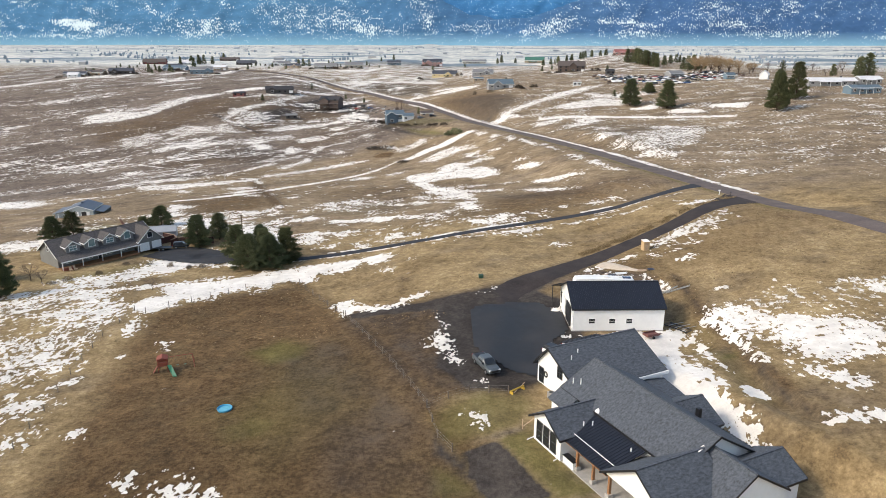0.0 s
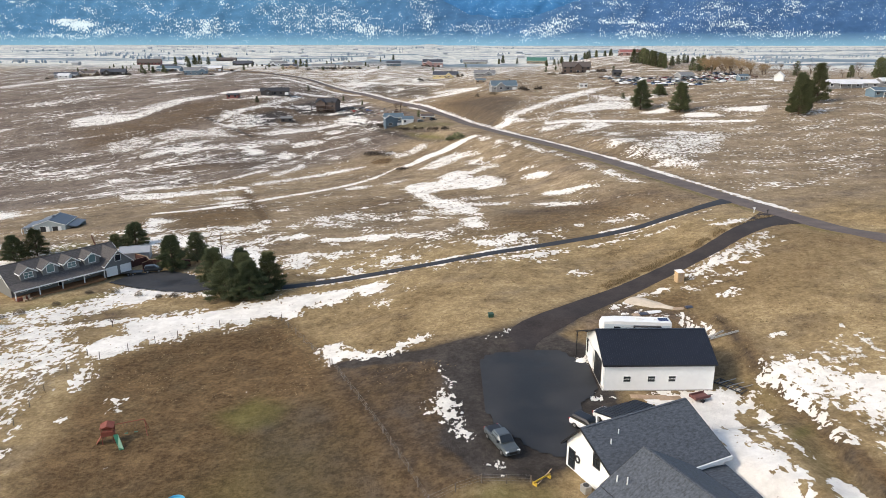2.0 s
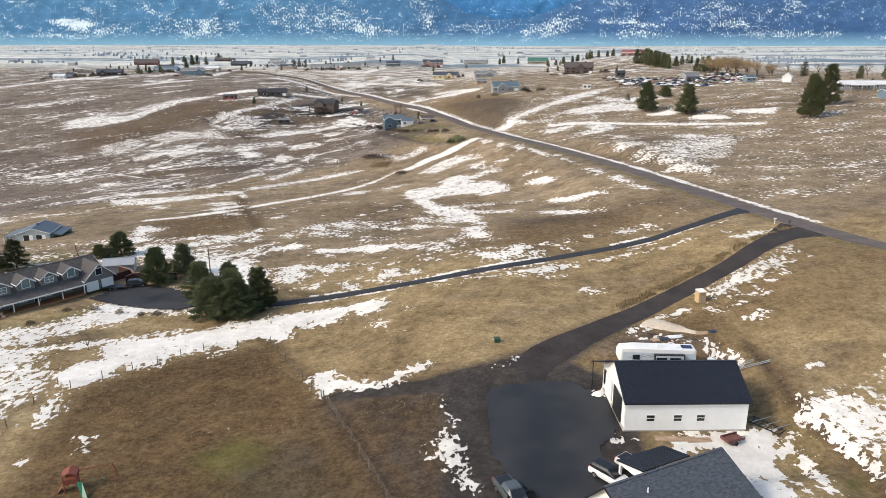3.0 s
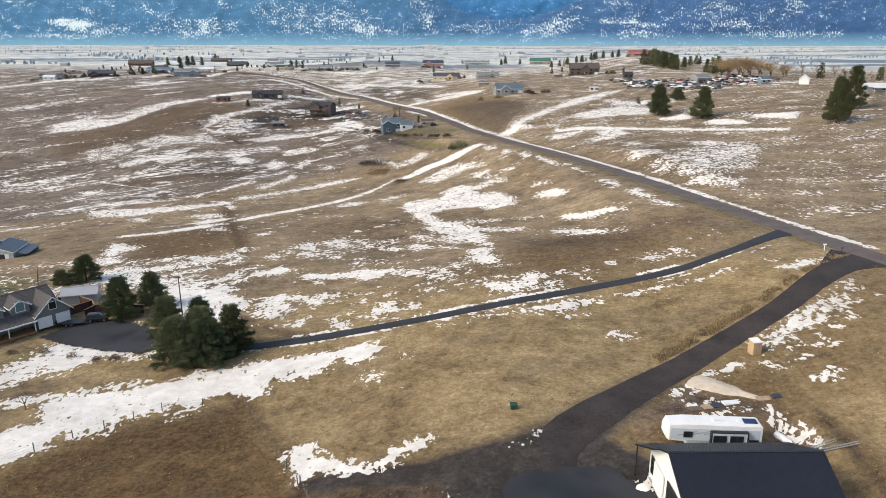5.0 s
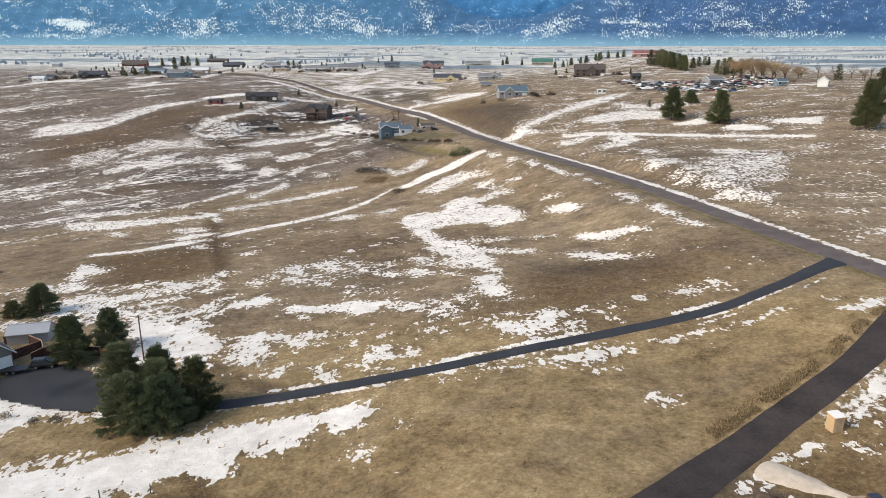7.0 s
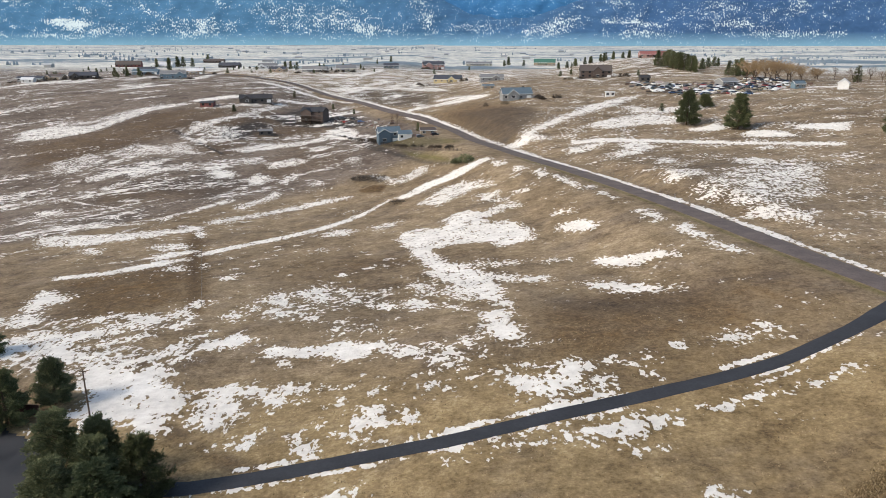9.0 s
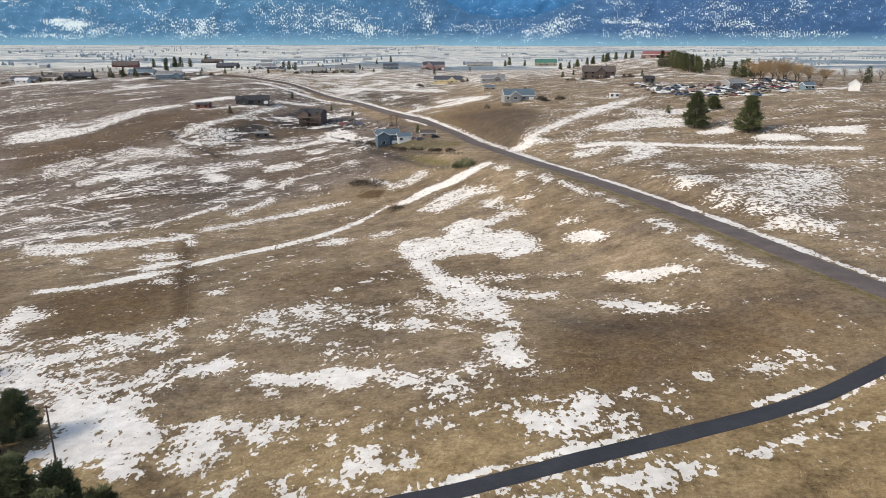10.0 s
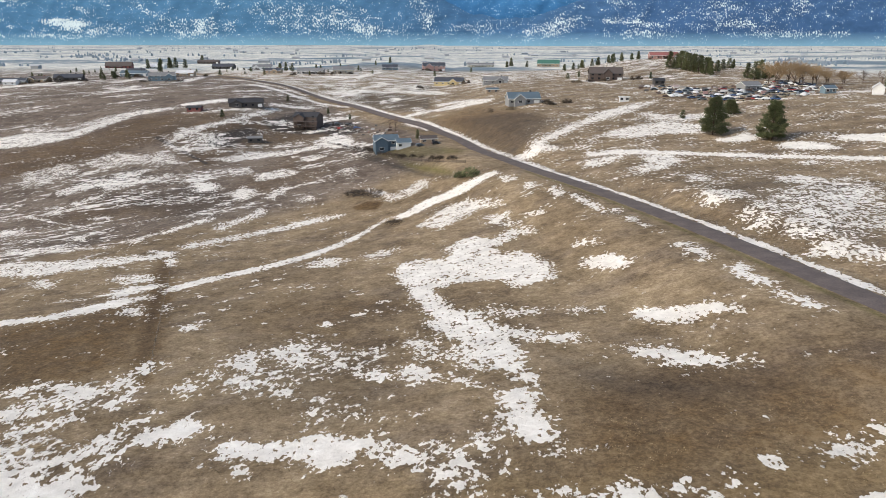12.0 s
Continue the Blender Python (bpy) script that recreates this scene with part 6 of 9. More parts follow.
CLEARINGS_EAST = [(1130, 106, 220, 30, 0.08, 0.95), (1160, 44, 250, 34, 0, 0.8), (1750, 96, 150, 32, 0, 0.6), (2050, 46, 450, 26, 0, 0.85), (2120, 210, 110, 45, 0.2, 0.7), (1080, 220, 150, 24, 0.2, 0.6), (1650, 215, 130, 26, 0.1, 0.6), (2640, 24, 160, 16, 0, 0.8), (1600, 150, 620, 90, 0, 0.35), (2480, 70, 110, 60, 0, -0.9)]


def mountain(name, y0, y1, top, material, label, seed, clearings):
    """A slope that rises from the valley to a skyline, furrowed by spurs."""
    xs, ys = np.arange(-3400, 3401, 20.0), np.linspace(0, 1, 30)
    v, cover = [], []
    for r in ys:
        for x in xs:
            f = noise.fractal((x * 0.0018 + seed, r * 1.4, seed), 0.9, 2.1, 5)
            spur = 1 - abs(noise.fractal((x * 0.0034 - r * 0.9 + seed, r * 0.5, seed), 0.8, 2.0, 4))
            z = -24 + (top(x) + 24 + 16 * f) * r
            v.append((x, y0 + (y1 - y0) * r - 22 * spur * math.sin(math.pi * min(1, r * 0.9 + 0.05)), z))
            k = 0.5 * (spur - 0.72)
            for cx, cz, rx, rz, fall, deep in clearings:
                d = math.hypot((x - cx) / rx, (z - cz + fall * (x - cx)) / rz)
                k += deep * max(0.0, 1 - d * d) ** 0.6 if d < 1 else 0.0
            cover.append(k)
    n = len(xs)
    g = Geo().poly(v, [(j * n + i, j * n + i + 1, (j + 1) * n + i + 1, (j + 1) * n + i) for j in range(len(ys) - 1) for i in range(n - 1)])
    m = g.mesh(name, material, True)
    m.attributes.new("cover", "FLOAT", "POINT").data.foreach_set("value", np.array(cover, np.float32))
    return tagged(new(name, m), label, "mountain", kind="structure")


def skyline(x):
    return 14 * noise.fractal((x * 0.008, 1.7, 4.0), 0.9, 2.0, 5) + float(np.interp(x, [-3400, -200, -20, 165, 345, 525, 725, 795, 960, 3400], [420, 380, 262, 168, 142, 146, 196, 222, 275, 420]))


# both slopes carry the blue of the air in their base colours
HAZED_FOREST = mountain_nodes((0.047, 0.12, 0.21), (0.034, 0.077, 0.16), (0.4, 0.47, 0.49), (0.15, 0.28, 0.36), 0.42)
FAR_HAZE = mountain_nodes((0.034, 0.118, 0.25), (0.034, 0.118, 0.25), (0.2, 0.32, 0.45), (0.05, 0.14, 0.3), 0.42)
mountain("backdrop_mountains", 4480, 4640, skyline, HAZED_FOREST, "forested mountains dusted with snow in blue haze", 3.1, CLEARINGS_WEST + CLEARINGS_MIDDLE + CLEARINGS_EAST)
mountain("backdrop_far_mountains", 4700, 4780, lambda x: 420, FAR_HAZE, "far mountains blue with haze behind the gap in the range", 9.4, [(640, 255, 60, 22, 0.3, 0.5), (300, 190, 180, 30, 0.5, 0.3)])


# ---- house parts ----
def gable_u(house, u0, u1, ridge, lo, hi, zr, zlo, zhi, wall, roof, floor=0.0, inset=0.5, thick=0.16, body=True, fascia=None):
    """A roof with its ridge along local x at y = ridge, eaves at y = lo and hi, over a solid body."""
    if body:
        slope_lo, slope_hi = (zr - zlo) / (ridge - lo), (zr - zhi) / (hi - ridge)
        a, b = lo + inset, hi - inset
        za, zb = zlo + slope_lo * inset - thick, zhi + slope_hi * inset - thick
        sec = [(a, floor), (b, floor), (b, zb), (ridge, zr - thick - 0.02), (a, za)]
        part("wall", Geo().prism([(u0 + inset, y, z) for y, z in sec][::-1], (u1 - u0 - 2 * inset, 0, 0)), wall, house)
    for y, z, nm in ((lo, zlo, "roof"), (hi, zhi, "roof")):
        pts = [(u0, ridge, zr), (u0, y, z), (u1, y, z), (u1, ridge, zr)]
        part(nm, Geo().slab(pts if y < ridge else pts[::-1], thick), roof, house)
        if fascia:
            g = Geo()
            g.box(u0, u1, min(y, y + 0.04 * (1 if y > ridge else -1)), max(y, y + 0.04 * (1 if y > ridge else -1)), z - thick - 0.1, z + 0.01)
            for u in (u0, u1):
                e = -0.05 if u == u0 else 0.05
                g.prism([(u, ridge, zr + 0.01), (u, y, z + 0.01), (u, y, z - thick - 0.08), (u, ridge, zr - thick - 0.08)], (e, 0, 0))
            part("fascia", g, fascia, house)
    part("ridge_cap", Geo().box(u0, u1, ridge - 0.14, ridge + 0.14, zr - 0.05, zr + 0.035), roof, house)


def gable_v(house, v0, v1, ridge, lo, hi, zr, zlo, zhi, wall, roof, floor=0.0, inset=0.5, thick=0.16, body=True, fascia=None):
    """The same with the ridge along local y, at x = ridge, eaves at x = lo and hi."""
    if body:
        a, b = lo + inset, hi - inset
        za, zb = zlo + (zr - zlo) / (ridge - lo) * inset - thick, zhi + (zr - zhi) / (hi - ridge) * inset - thick
        sec = [(a, floor), (b, floor), (b, zb), (ridge, zr - thick - 0.02), (a, za)]
        part("wall", Geo().prism([(x, v0 + inset, z) for x, z in sec], (0, v1 - v0 - 2 * inset, 0)), wall, house)
    for x, z in ((lo, zlo), (hi, zhi)):
        pts = [(ridge, v0, zr), (ridge, v1, zr), (x, v1, z), (x, v0, z)]
        part("roof", Geo().slab(pts if x < ridge else pts[::-1], thick), roof, house)
        if fascia:
            g = Geo()
            e = 0.04 if x > ridge else -0.04
            g.box(min(x, x + e), max(x, x + e), v0, v1, z - thick - 0.1, z + 0.01)
            for v in (v0, v1):
                g.prism([(ridge, v, zr + 0.01), (x, v, z + 0.01), (x, v, z - thick - 0.08), (ridge, v, zr - thick - 0.08)], (0, -0.05 if v == v0 else 0.05, 0))
            part("fascia", g, fascia, house)
    part("ridge_cap", Geo().box(ridge - 0.14, ridge + 0.14, v0, v1, zr - 0.05, zr + 0.035), roof, house)


def opening(house, name, c, side, w, h, frame_mat, pane_mat, bars=1, rails=1):
    """A window or door at c (x, y, z of its sill's middle) on a wall that faces side: '-x', '+x', '-y' or '+y'."""
    axis, sgn = side[1], -1 if side[0] == "-" else 1
    win = new(name)
    win.parent = house
    turn = {"-y": 0, "+y": 180, "+x": 90, "-x": -90}[side]
    win.matrix_basis = pose(*c, 0, 0, turn)
    f = Geo()
    t = 0.1
    for x0, x1, z0, z1 in ((-w / 2 - t, -w / 2, -t, h + t), (w / 2, w / 2 + t, -t, h + t), (-w / 2, w / 2, h, h + t), (-w / 2, w / 2, -t, 0)):
        f.box(x0, x1, -0.06, 0.05, z0, z1)
    for i in range(1, bars + 1):
        x = -w / 2 + w * i / (bars + 1)
        f.box(x - 0.03, x + 0.03, -0.045, 0.05, 0, h)
    for i in range(1, rails + 1):
        z = h * i / (rails + 1)
        f.box(-w / 2, w / 2, -0.045, 0.05, z - 0.03, z + 0.03)
    part("frame", f, frame_mat, win)
    part("pane", Geo().box(-w / 2, w / 2, -0.015, 0.05, 0, h), pane_mat, win)
    return win


def garage_door(house, c, side, w, h, material, panels=4):
    door = new("garage_door")
    door.parent = house
    door.matrix_basis = pose(*c, 0, 0, {"-y": 0, "+y": 180, "+x": 90, "-x": -90}[side])
    for i in range(panels):
        part("panel", Geo().box(-w / 2, w / 2, -0.06, 0.05, h * i / panels + 0.015, h * (i + 1) / panels - 0.015), material, door)
    return door


def seams(x0, x1, y0, z0, y1, z1, gap=0.42, high=0.045):
    """Standing seams on a metal roof plane between two level lines."""
    g = Geo()
    n = int((x1 - x0) / gap)
    for i in range(n + 1):
        x = x0 + (x1 - x0) * i / n
        g.prism([(x - 0.02, y0, z0), (x + 0.02, y0, z0), (x + 0.02, y0, z0 + high), (x - 0.02, y0, z0 + high)], (0, y1 - y0, z1 - z0))
    return g


# ---- white house ----
wh = thing("farmhouse", "white-sided modern farmhouse with slate-grey shingle roofs and black trim", "house", pose(*HOUSE_AT, PAD_Z, 0, 0, HOUSE_TURN))
gable_u(wh, -0.6, 14.2, -0.2, -7.4, 3.1, 6.2, 2.8, 2.7, WHITE, SHINGLE, fascia=BLACK)
gable_v(wh, -27.6, -7.0, 2.0, -3.2, 9.4, 7.2, 4.3, 2.75, WHITE, SHINGLE, fascia=BLACK)
part("roof", Geo().slab([(-5.0, -10.6, 3.25), (-3.1, -10.6, 4.33), (-3.1, -7.0, 4.33), (-5.0, -7.0, 3.25)], 0.16), SHINGLE, wh)
part("wall", Geo().box(-4.6, -2.7, -10.4, -7.3, 0, 3.3), WHITE, wh)
gable_u(wh, -9.2, -1.5, -12.4, -15.6, -9.2, 5.0, 3.0, 3.0, WHITE, SHINGLE, fascia=BLACK)
gable_u(wh, -8.7, 0.2, -27.2, -32.4, -22.0, 6.25, 2.95, 2.95, WHITE, SHINGLE, floor=2.75, fascia=BLACK)
part("wall", Geo().box(-4.4, 0.1, -31.8, -22.6, 0, 3.2), WHITE, wh)
gable_v(wh, -32.9, -27.0, 1.3, -3.6, 6.4, 6.2, 3.0, 3.0, WHITE, SHINGLE, fascia=BLACK, inset=0.3)
gable_u(wh, 3.4, 9.7, -29.0, -32.3, -25.7, 4.7, 2.9, 2.9, WHITE, SHINGLE, fascia=BLACK)
gable_u(wh, 3.0, 10.3, -17.1, -20.8, -13.4, 4.9, 2.9, 2.9, WHITE, SHINGLE, fascia=BLACK)
# low-pitched metal roofs over the porch, the side door and the garage front
part("porch_roof", Geo().slab([(-8.3, -22.6, 2.75), (-2.9, -22.6, 4.1), (-2.9, -13.4, 4.1), (-8.3, -13.4, 2.75)], 0.12), METAL, wh, "dark standing-seam metal porch roof")
g = Geo()
for i in range(22):
    y = -22.4 + i * 0.42
    g.prism([(-8.3, y, 2.75), (-8.3, y + 0.05, 2.75), (-8.3, y + 0.05, 2.82), (-8.3, y, 2.82)], (5.7, 0, 1.4))
part("roof_seams", g, METAL, wh)
part("snow_guard", Geo().tube((-7.0, -22.2, 3.16), (-7.0, -13.9, 3.16), 0.045, 0.045), WHITE_TRIM, wh)
part("side_roof", Geo().slab([(6.2, -27.0, 3.75), (9.1, -27.0, 3.0), (9.1, -20.9, 3.0), (6.2, -20.9, 3.75)], 0.12), METAL, wh)
g = Geo()
for i in range(15):
    y = -26.8 + i * 0.41
    g.prism([(6.2, y, 3.75), (6.2, y + 0.06, 3.75), (6.2, y + 0.06, 3.84), (6.2, y, 3.84)], (2.9, 0, -0.75))
part("roof_seams", g, METAL, wh)
part("awning_roof", Geo().slab([(6.6, 2.6, 4.0), (12.9, 2.6, 4.0), (12.9, 6.6, 2.95), (6.6, 6.6, 2.95)], 0.12), METAL, wh)
part("roof_seams", seams(6.65, 12.85, 2.6, 4.0, 6.6, 2.95, 0.4, 0.06), METAL, wh)
part("awning_gable", Geo().prism([(6.75, 2.6, 2.6), (6.75, 6.3, 2.6), (6.75, 6.3, 2.95), (6.75, 2.6, 3.85)], (0.14, 0, 0)), WHITE, wh)
for x in (6.9, 12.6):
    part("post", Geo().box(x - 0.12, x + 0.12, 6.1, 6.34, 0, 2.9), WHITE, wh)
for y in (-22.9, -20.2, -17.4, -31.6):
    p = part("timber_post", Geo().box(-8.15, -7.87, y - 0.14, y + 0.14, 0, 2.7), TIMBER, wh, "brown timber porch post on a stone foot")
    part("post_foot", Geo().box(-8.3, -7.72, y - 0.29, y + 0.29, 0, 0.55), CONCRETE, p)
part("porch_slab", Geo().box(-8.6, -2.4, -32.2, -13.2, -0.1, 0.09), CONCRETE, wh)
part("porch_beam", Geo().box(-8.2, -7.95, -22.5, -15.3, 2.42, 2.66), TIMBER, wh)
part("porch_wall", Geo().box(-2.95, -2.75, -22.6, -13.4, 0, 3.9), WHITE, wh)
part("step_roof", Geo().slab([(8.6, -13.6, 2.55), (12.4, -13.6, 1.9), (13.6, -7.3, 1.9), (8.6, -7.3, 2.55)], 0.15), SHINGLE, wh)
part("step_wall", Geo().box(8.8, 12.6, -13.2, -6.6, 0, 1.9), WHITE, wh)
part("flashing", Geo().box(8.4, 14.1, -7.62, -7.46, 2.55, 2.98), WHITE_TRIM, wh)
for y in (-10.9, -12.3, -13.7):
    opening(wh, "window", (-8.72, y, 0.45), "-x", 1.0, 2.35, BLACK, GLASS, 0, 1)
opening(wh, "window", (-0.12, -2.6, 2.7), "-x", 0.95, 1.5, BLACK, GLASS, 1, 1)
opening(wh, "door", (-0.12, 1.6, 0.3), "-x", 0.95, 2.1, BLACK, GLASS, 0, 1)
opening(wh, "window", (-2.98, -18.5, 0.5), "-x", 2.6, 2.0, BLACK, GLASS, 2, 0)
opening(wh, "door", (-2.98, -15.4, 0.1), "-x", 1.8, 2.2, BLACK, GLASS, 1, 0)
for x in (3.6, 8.6):
    garage_door(wh, (x, 2.62, 0.05), "+y", 3.0, 2.5, BLACK)
g = Geo()
for i in range(18):
    a, b = 2 * math.pi * i / 18, 2 * math.pi * (i + 1) / 18
    g.tube((-0.18, 0.55 + 0.36 * math.cos(a), 1.85 + 0.36 * math.sin(a)), (-0.18, 0.55 + 0.36 * math.cos(b), 1.85 + 0.36 * math.sin(b)), 0.1, 0.1, 6)
part("wreath", g, BLACK, wh, "dark round wreath on the wall")
for u, v, z in ((1.6, -2.6, 5.2), (3.2, -1.8, 5.5), (-2.0, -8.0, 5.2), (-1.6, -9.0, 5.5), (-5.4, -14.8, 3.6), (-4.6, -15.4, 3.75), (-4.3, -21.6, 3.75)):
    part("vent_pipe", Geo().tube((u, v, z - 0.6), (u, v, z + 0.45), 0.07, 0.07, 8), WHITE_TRIM, wh)
part("chimney", Geo().box(6.4, 6.9, -20.4, -19.9, 3.6, 5.5), BLACK, wh)

def snow_heap(name, at, size, label, seed=0, top=True):
    """A low, lumpy heap of snow."""
    g, n, m = Geo(), 22, 7
    pts = []
    for j in range(m + 1):
        r = 1 - j / m
        for i in range(n):
            a = 2 * math.pi * i / n
            k = 1 + 0.32 * noise.noise((math.cos(a) * 1.6 + seed, math.sin(a) * 1.6, seed))
            h = (1 - r * r) * (1 + 0.25 * noise.noise((math.cos(a) * r * 2 + seed, math.sin(a) * r * 2, 5)))
            pts.append((math.cos(a) * r * k * size[0], math.sin(a) * r * k * size[1], h * size[2] - 0.03))
    g.poly(pts, [(j * n + i, j * n + (i + 1) % n, (j + 1) * n + (i + 1) % n, (j + 1) * n + i) for j in range(m) for i in range(n)])
    ob = new(name, g.mesh(name, SNOW_MAT, True))
    ob.matrix_basis = at
    return tagged(ob, label, "snow")


SNOW_MAT = plain("old_snow", (0.8, 0.765, 0.71), 0.7, 0, 1.2, 0.08, 0.4)
for u, v, z, s in ((-2.4, -13.9, 4.4, (0.9, 0.5, 0.25)), (6.2, -21.0, 4.05, (0.9, 0.6, 0.2)), (0.6, -26.9, 6.2, (1.5, 0.2, 0.12))):
    snow_heap("roof_snow", wh.matrix_basis @ pose(u, v, z, 0, 0, 20), s, "small patch of old snow lying on the shingle roof", u)

snow_heap("snow_pile", pose(19.7, 115.8, PAD_Z + 0.12, 0, 0, 20), (0.9, 0.6, 0.4), "small heap of shovelled snow by the garage door", 5)

# ---- detached garage ----
ga = thing("detached_garage", "white metal-sided garage with a dark metal roof beside the asphalt yard", "garage", pose(28.3, 112.3, PAD_Z, 0, 0, 0.8))
gable_u(ga, -7.6, 7.75, 0, -5.75, 6.1, 6.72, 3.95, 3.85, WHITE, METAL, inset=0.32, thick=0.12, fascia=BLACK)
for y, z in ((-5.75, 3.95), (6.1, 3.85)):
    part("roof_seams", seams(-7.55, 7.7, 0, 6.72, y, z, 0.3, 0.03), METAL, ga)
# a small canopy carries the back slope on past the west gable
part("canopy_roof", Geo().slab([(-9.0, 6.1, 3.85), (-7.6, 6.1, 3.85), (-7.6, 2.2, 5.68), (-8.2, 2.2, 5.68)], 0.12), METAL, ga)
part("canopy_fascia", Geo().prism([(-9.0, 6.1, 3.86), (-8.2, 2.2, 5.69), (-8.2, 2.2, 5.5), (-9.0, 6.1, 3.66)], (-0.05, 0, 0)), BLACK, ga)
part("canopy_post", Geo().box(-8.9, -8.78, 5.85, 5.97, 0, 3.75), BLACK, ga)
for x in (-4.25, -0.95, 1.85):
    opening(ga, "window", (x, -5.43, 1.35), "-y", 0.95, 0.8, WHITE_TRIM, GLASS, 0, 1)
part("foundation", Geo().box(-7.5, 7.5, -5.5, 5.5, -0.25, 0.12), CONCRETE, ga)
garage_door(ga, (-7.43, -1.8, 0.1), "-x", 3.6, 3.4, BLACK, 5)
garage_door(ga, (-7.43, 2.6, 0.1), "-x", 3.0, 3.0, WHITE_TRIM, 5)
opening(ga, "window", (-7.43, 4.7, 1.2), "-x", 0.6, 1.8, BLACK, GLASS, 0, 1)
for x in (-7.44, 7.44):
    for y in (-5.44, 5.44):
        part("corner_trim", Geo().box(x - 0.05, x + 0.05, y - 0.05, y + 0.05, 0.1, 3.9), WHITE_TRIM, ga)

# ---- vehicles ----
RUBBER = plain("tyre_rubber", (0.015, 0.015, 0.015), 0.9, 0, 8, 0.2)
CHROME = plain("wheel_alloy", (0.45, 0.45, 0.46), 0.3, 0.9, 4, 0.1)
LAMP_RED = plain("tail_lamp_red", (0.35, 0.01, 0.01), 0.3, 0, 4, 0.1)
LAMP_CLEAR = plain("headlamp_clear", (0.7, 0.7, 0.68), 0.2, 0, 4, 0.1)


def paint(name, c, rough=0.32):
    return plain(name, c, rough, 0.1, 1.5, 0.12)


GREY_PAINT, WHITE_PAINT = paint("grey_car_paint", (0.1, 0.115, 0.125)), paint("white_car_paint", (0.75, 0.75, 0.74))
BLACK_PAINT, RED_PAINT, BLUE_PAINT, TAN_PAINT = paint("black_car_paint", (0.012, 0.012, 0.014)), paint("red_car_paint", (0.28, 0.03, 0.025)), paint("blue_car_paint", (0.05, 0.1, 0.22)), paint("tan_car_paint", (0.35, 0.29, 0.2))


def loft(sections, bevel=0.0):
    """A closed body from cross-sections along x: each (x, half width, low z, high z, top half width)."""
    g = Geo()
    rings = []
    for x, w, z0, z1, tw in sections:
        r = [(-w * 0.96, z0), (-w, z0 + (z1 - z0) * 0.3), (-w, z0 + (z1 - z0) * 0.62), (-tw, z1 - 0.03), (-tw * 0.86, z1), (tw * 0.86, z1), (tw, z1 - 0.03), (w, z0 + (z1 - z0) * 0.62), (w, z0 + (z1 - z0) * 0.3), (w * 0.96, z0)]
        rings.append([(x, y, z) for y, z in r])
    n = len(rings[0])
    g.poly([p for r in rings for p in r], [(k * n + i, k * n + (i + 1) % n, (k + 1) * n + (i + 1) % n, (k + 1) * n + i) for k in range(len(rings) - 1) for i in range(n)] + [tuple(range(n - 1, -1, -1)), tuple(range((len(rings) - 1) * n, len(rings) * n))])
    return g


def wheels(car, xs, y, r):
    for x in xs:
        for s in (-1, 1):
            w = new("wheel")
            w.parent = car
            w.matrix_basis = pose(x, s * y, r)
            part("tyre", Geo().tube((0, -0.13, 0), (0, 0.13, 0), r, r, 18), RUBBER, w)
            part("rim", Geo().tube((0, -0.14, 0), (0, 0.14, 0), r * 0.58, r * 0.58, 12), CHROME, w)


def pickup(at, body, label, trailer=False):
    """Crew-cab pickup, nose towards +x, 5.9 m long."""
    c = thing("pickup_truck", label, "pickup truck", at)
    part("body", loft([(-2.95, 0.9, 0.5, 0.98, 0.9), (-2.8, 0.98, 0.45, 1.18, 0.96), (-1.1, 1.0, 0.42, 1.2, 0.96), (1.25, 1.0, 0.42, 1.16, 0.93), (2.5, 0.97, 0.45, 1.08, 0.86), (2.95, 0.85, 0.5, 0.92, 0.72)]), body, c)
    part("cab", loft([(-1.05, 0.9, 1.12, 1.3, 0.84), (-0.8, 0.92, 1.12, 1.86, 0.72), (0.55, 0.92, 1.12, 1.88, 0.7), (1.4, 0.9, 1.1, 1.22, 0.82)]), body, c)
    part("windscreen", Geo().prism([(0.68, -0.66, 1.8), (0.68, 0.66, 1.8), (1.36, 0.76, 1.27), (1.36, -0.76, 1.27)], (0.05, 0, 0.05)), GLASS, c)
    for s in (-1, 1):
        for x0, x1 in ((-0.72, -0.15), (-0.08, 0.62)):
            part("side_window", Geo().prism([(x0, s * 0.915, 1.3), (x1 + 0.08, s * 0.915, 1.3), (x1, s * 0.76, 1.76), (x0, s * 0.76, 1.76)], (0, s * 0.03, 0)), GLASS, c)
        part("headlight", Geo().box(2.72, 2.9, s * 0.72 - 0.17, s * 0.72 + 0.17, 0.78, 0.98), LAMP_CLEAR, c)
        part("tail_light", Geo().box(-2.97, -2.86, s * 0.86 - 0.08, s * 0.86 + 0.08, 0.75, 1.12), LAMP_RED, c)
        part("mirror", Geo().box(0.95, 1.12, s * 1.08 - 0.12, s * 1.08 + 0.12, 1.25, 1.5), BLACK, c)
    part("bed_cover", Geo().box(-2.72, -1.1, -0.8, 0.8, 1.14, 1.225), BLACK, c)
    part("grille", Geo().box(2.86, 2.97, -0.5, 0.5, 0.6, 0.92), BLACK, c)
    wheels(c, (-1.85, 1.85), 0.88, 0.4)
    return c


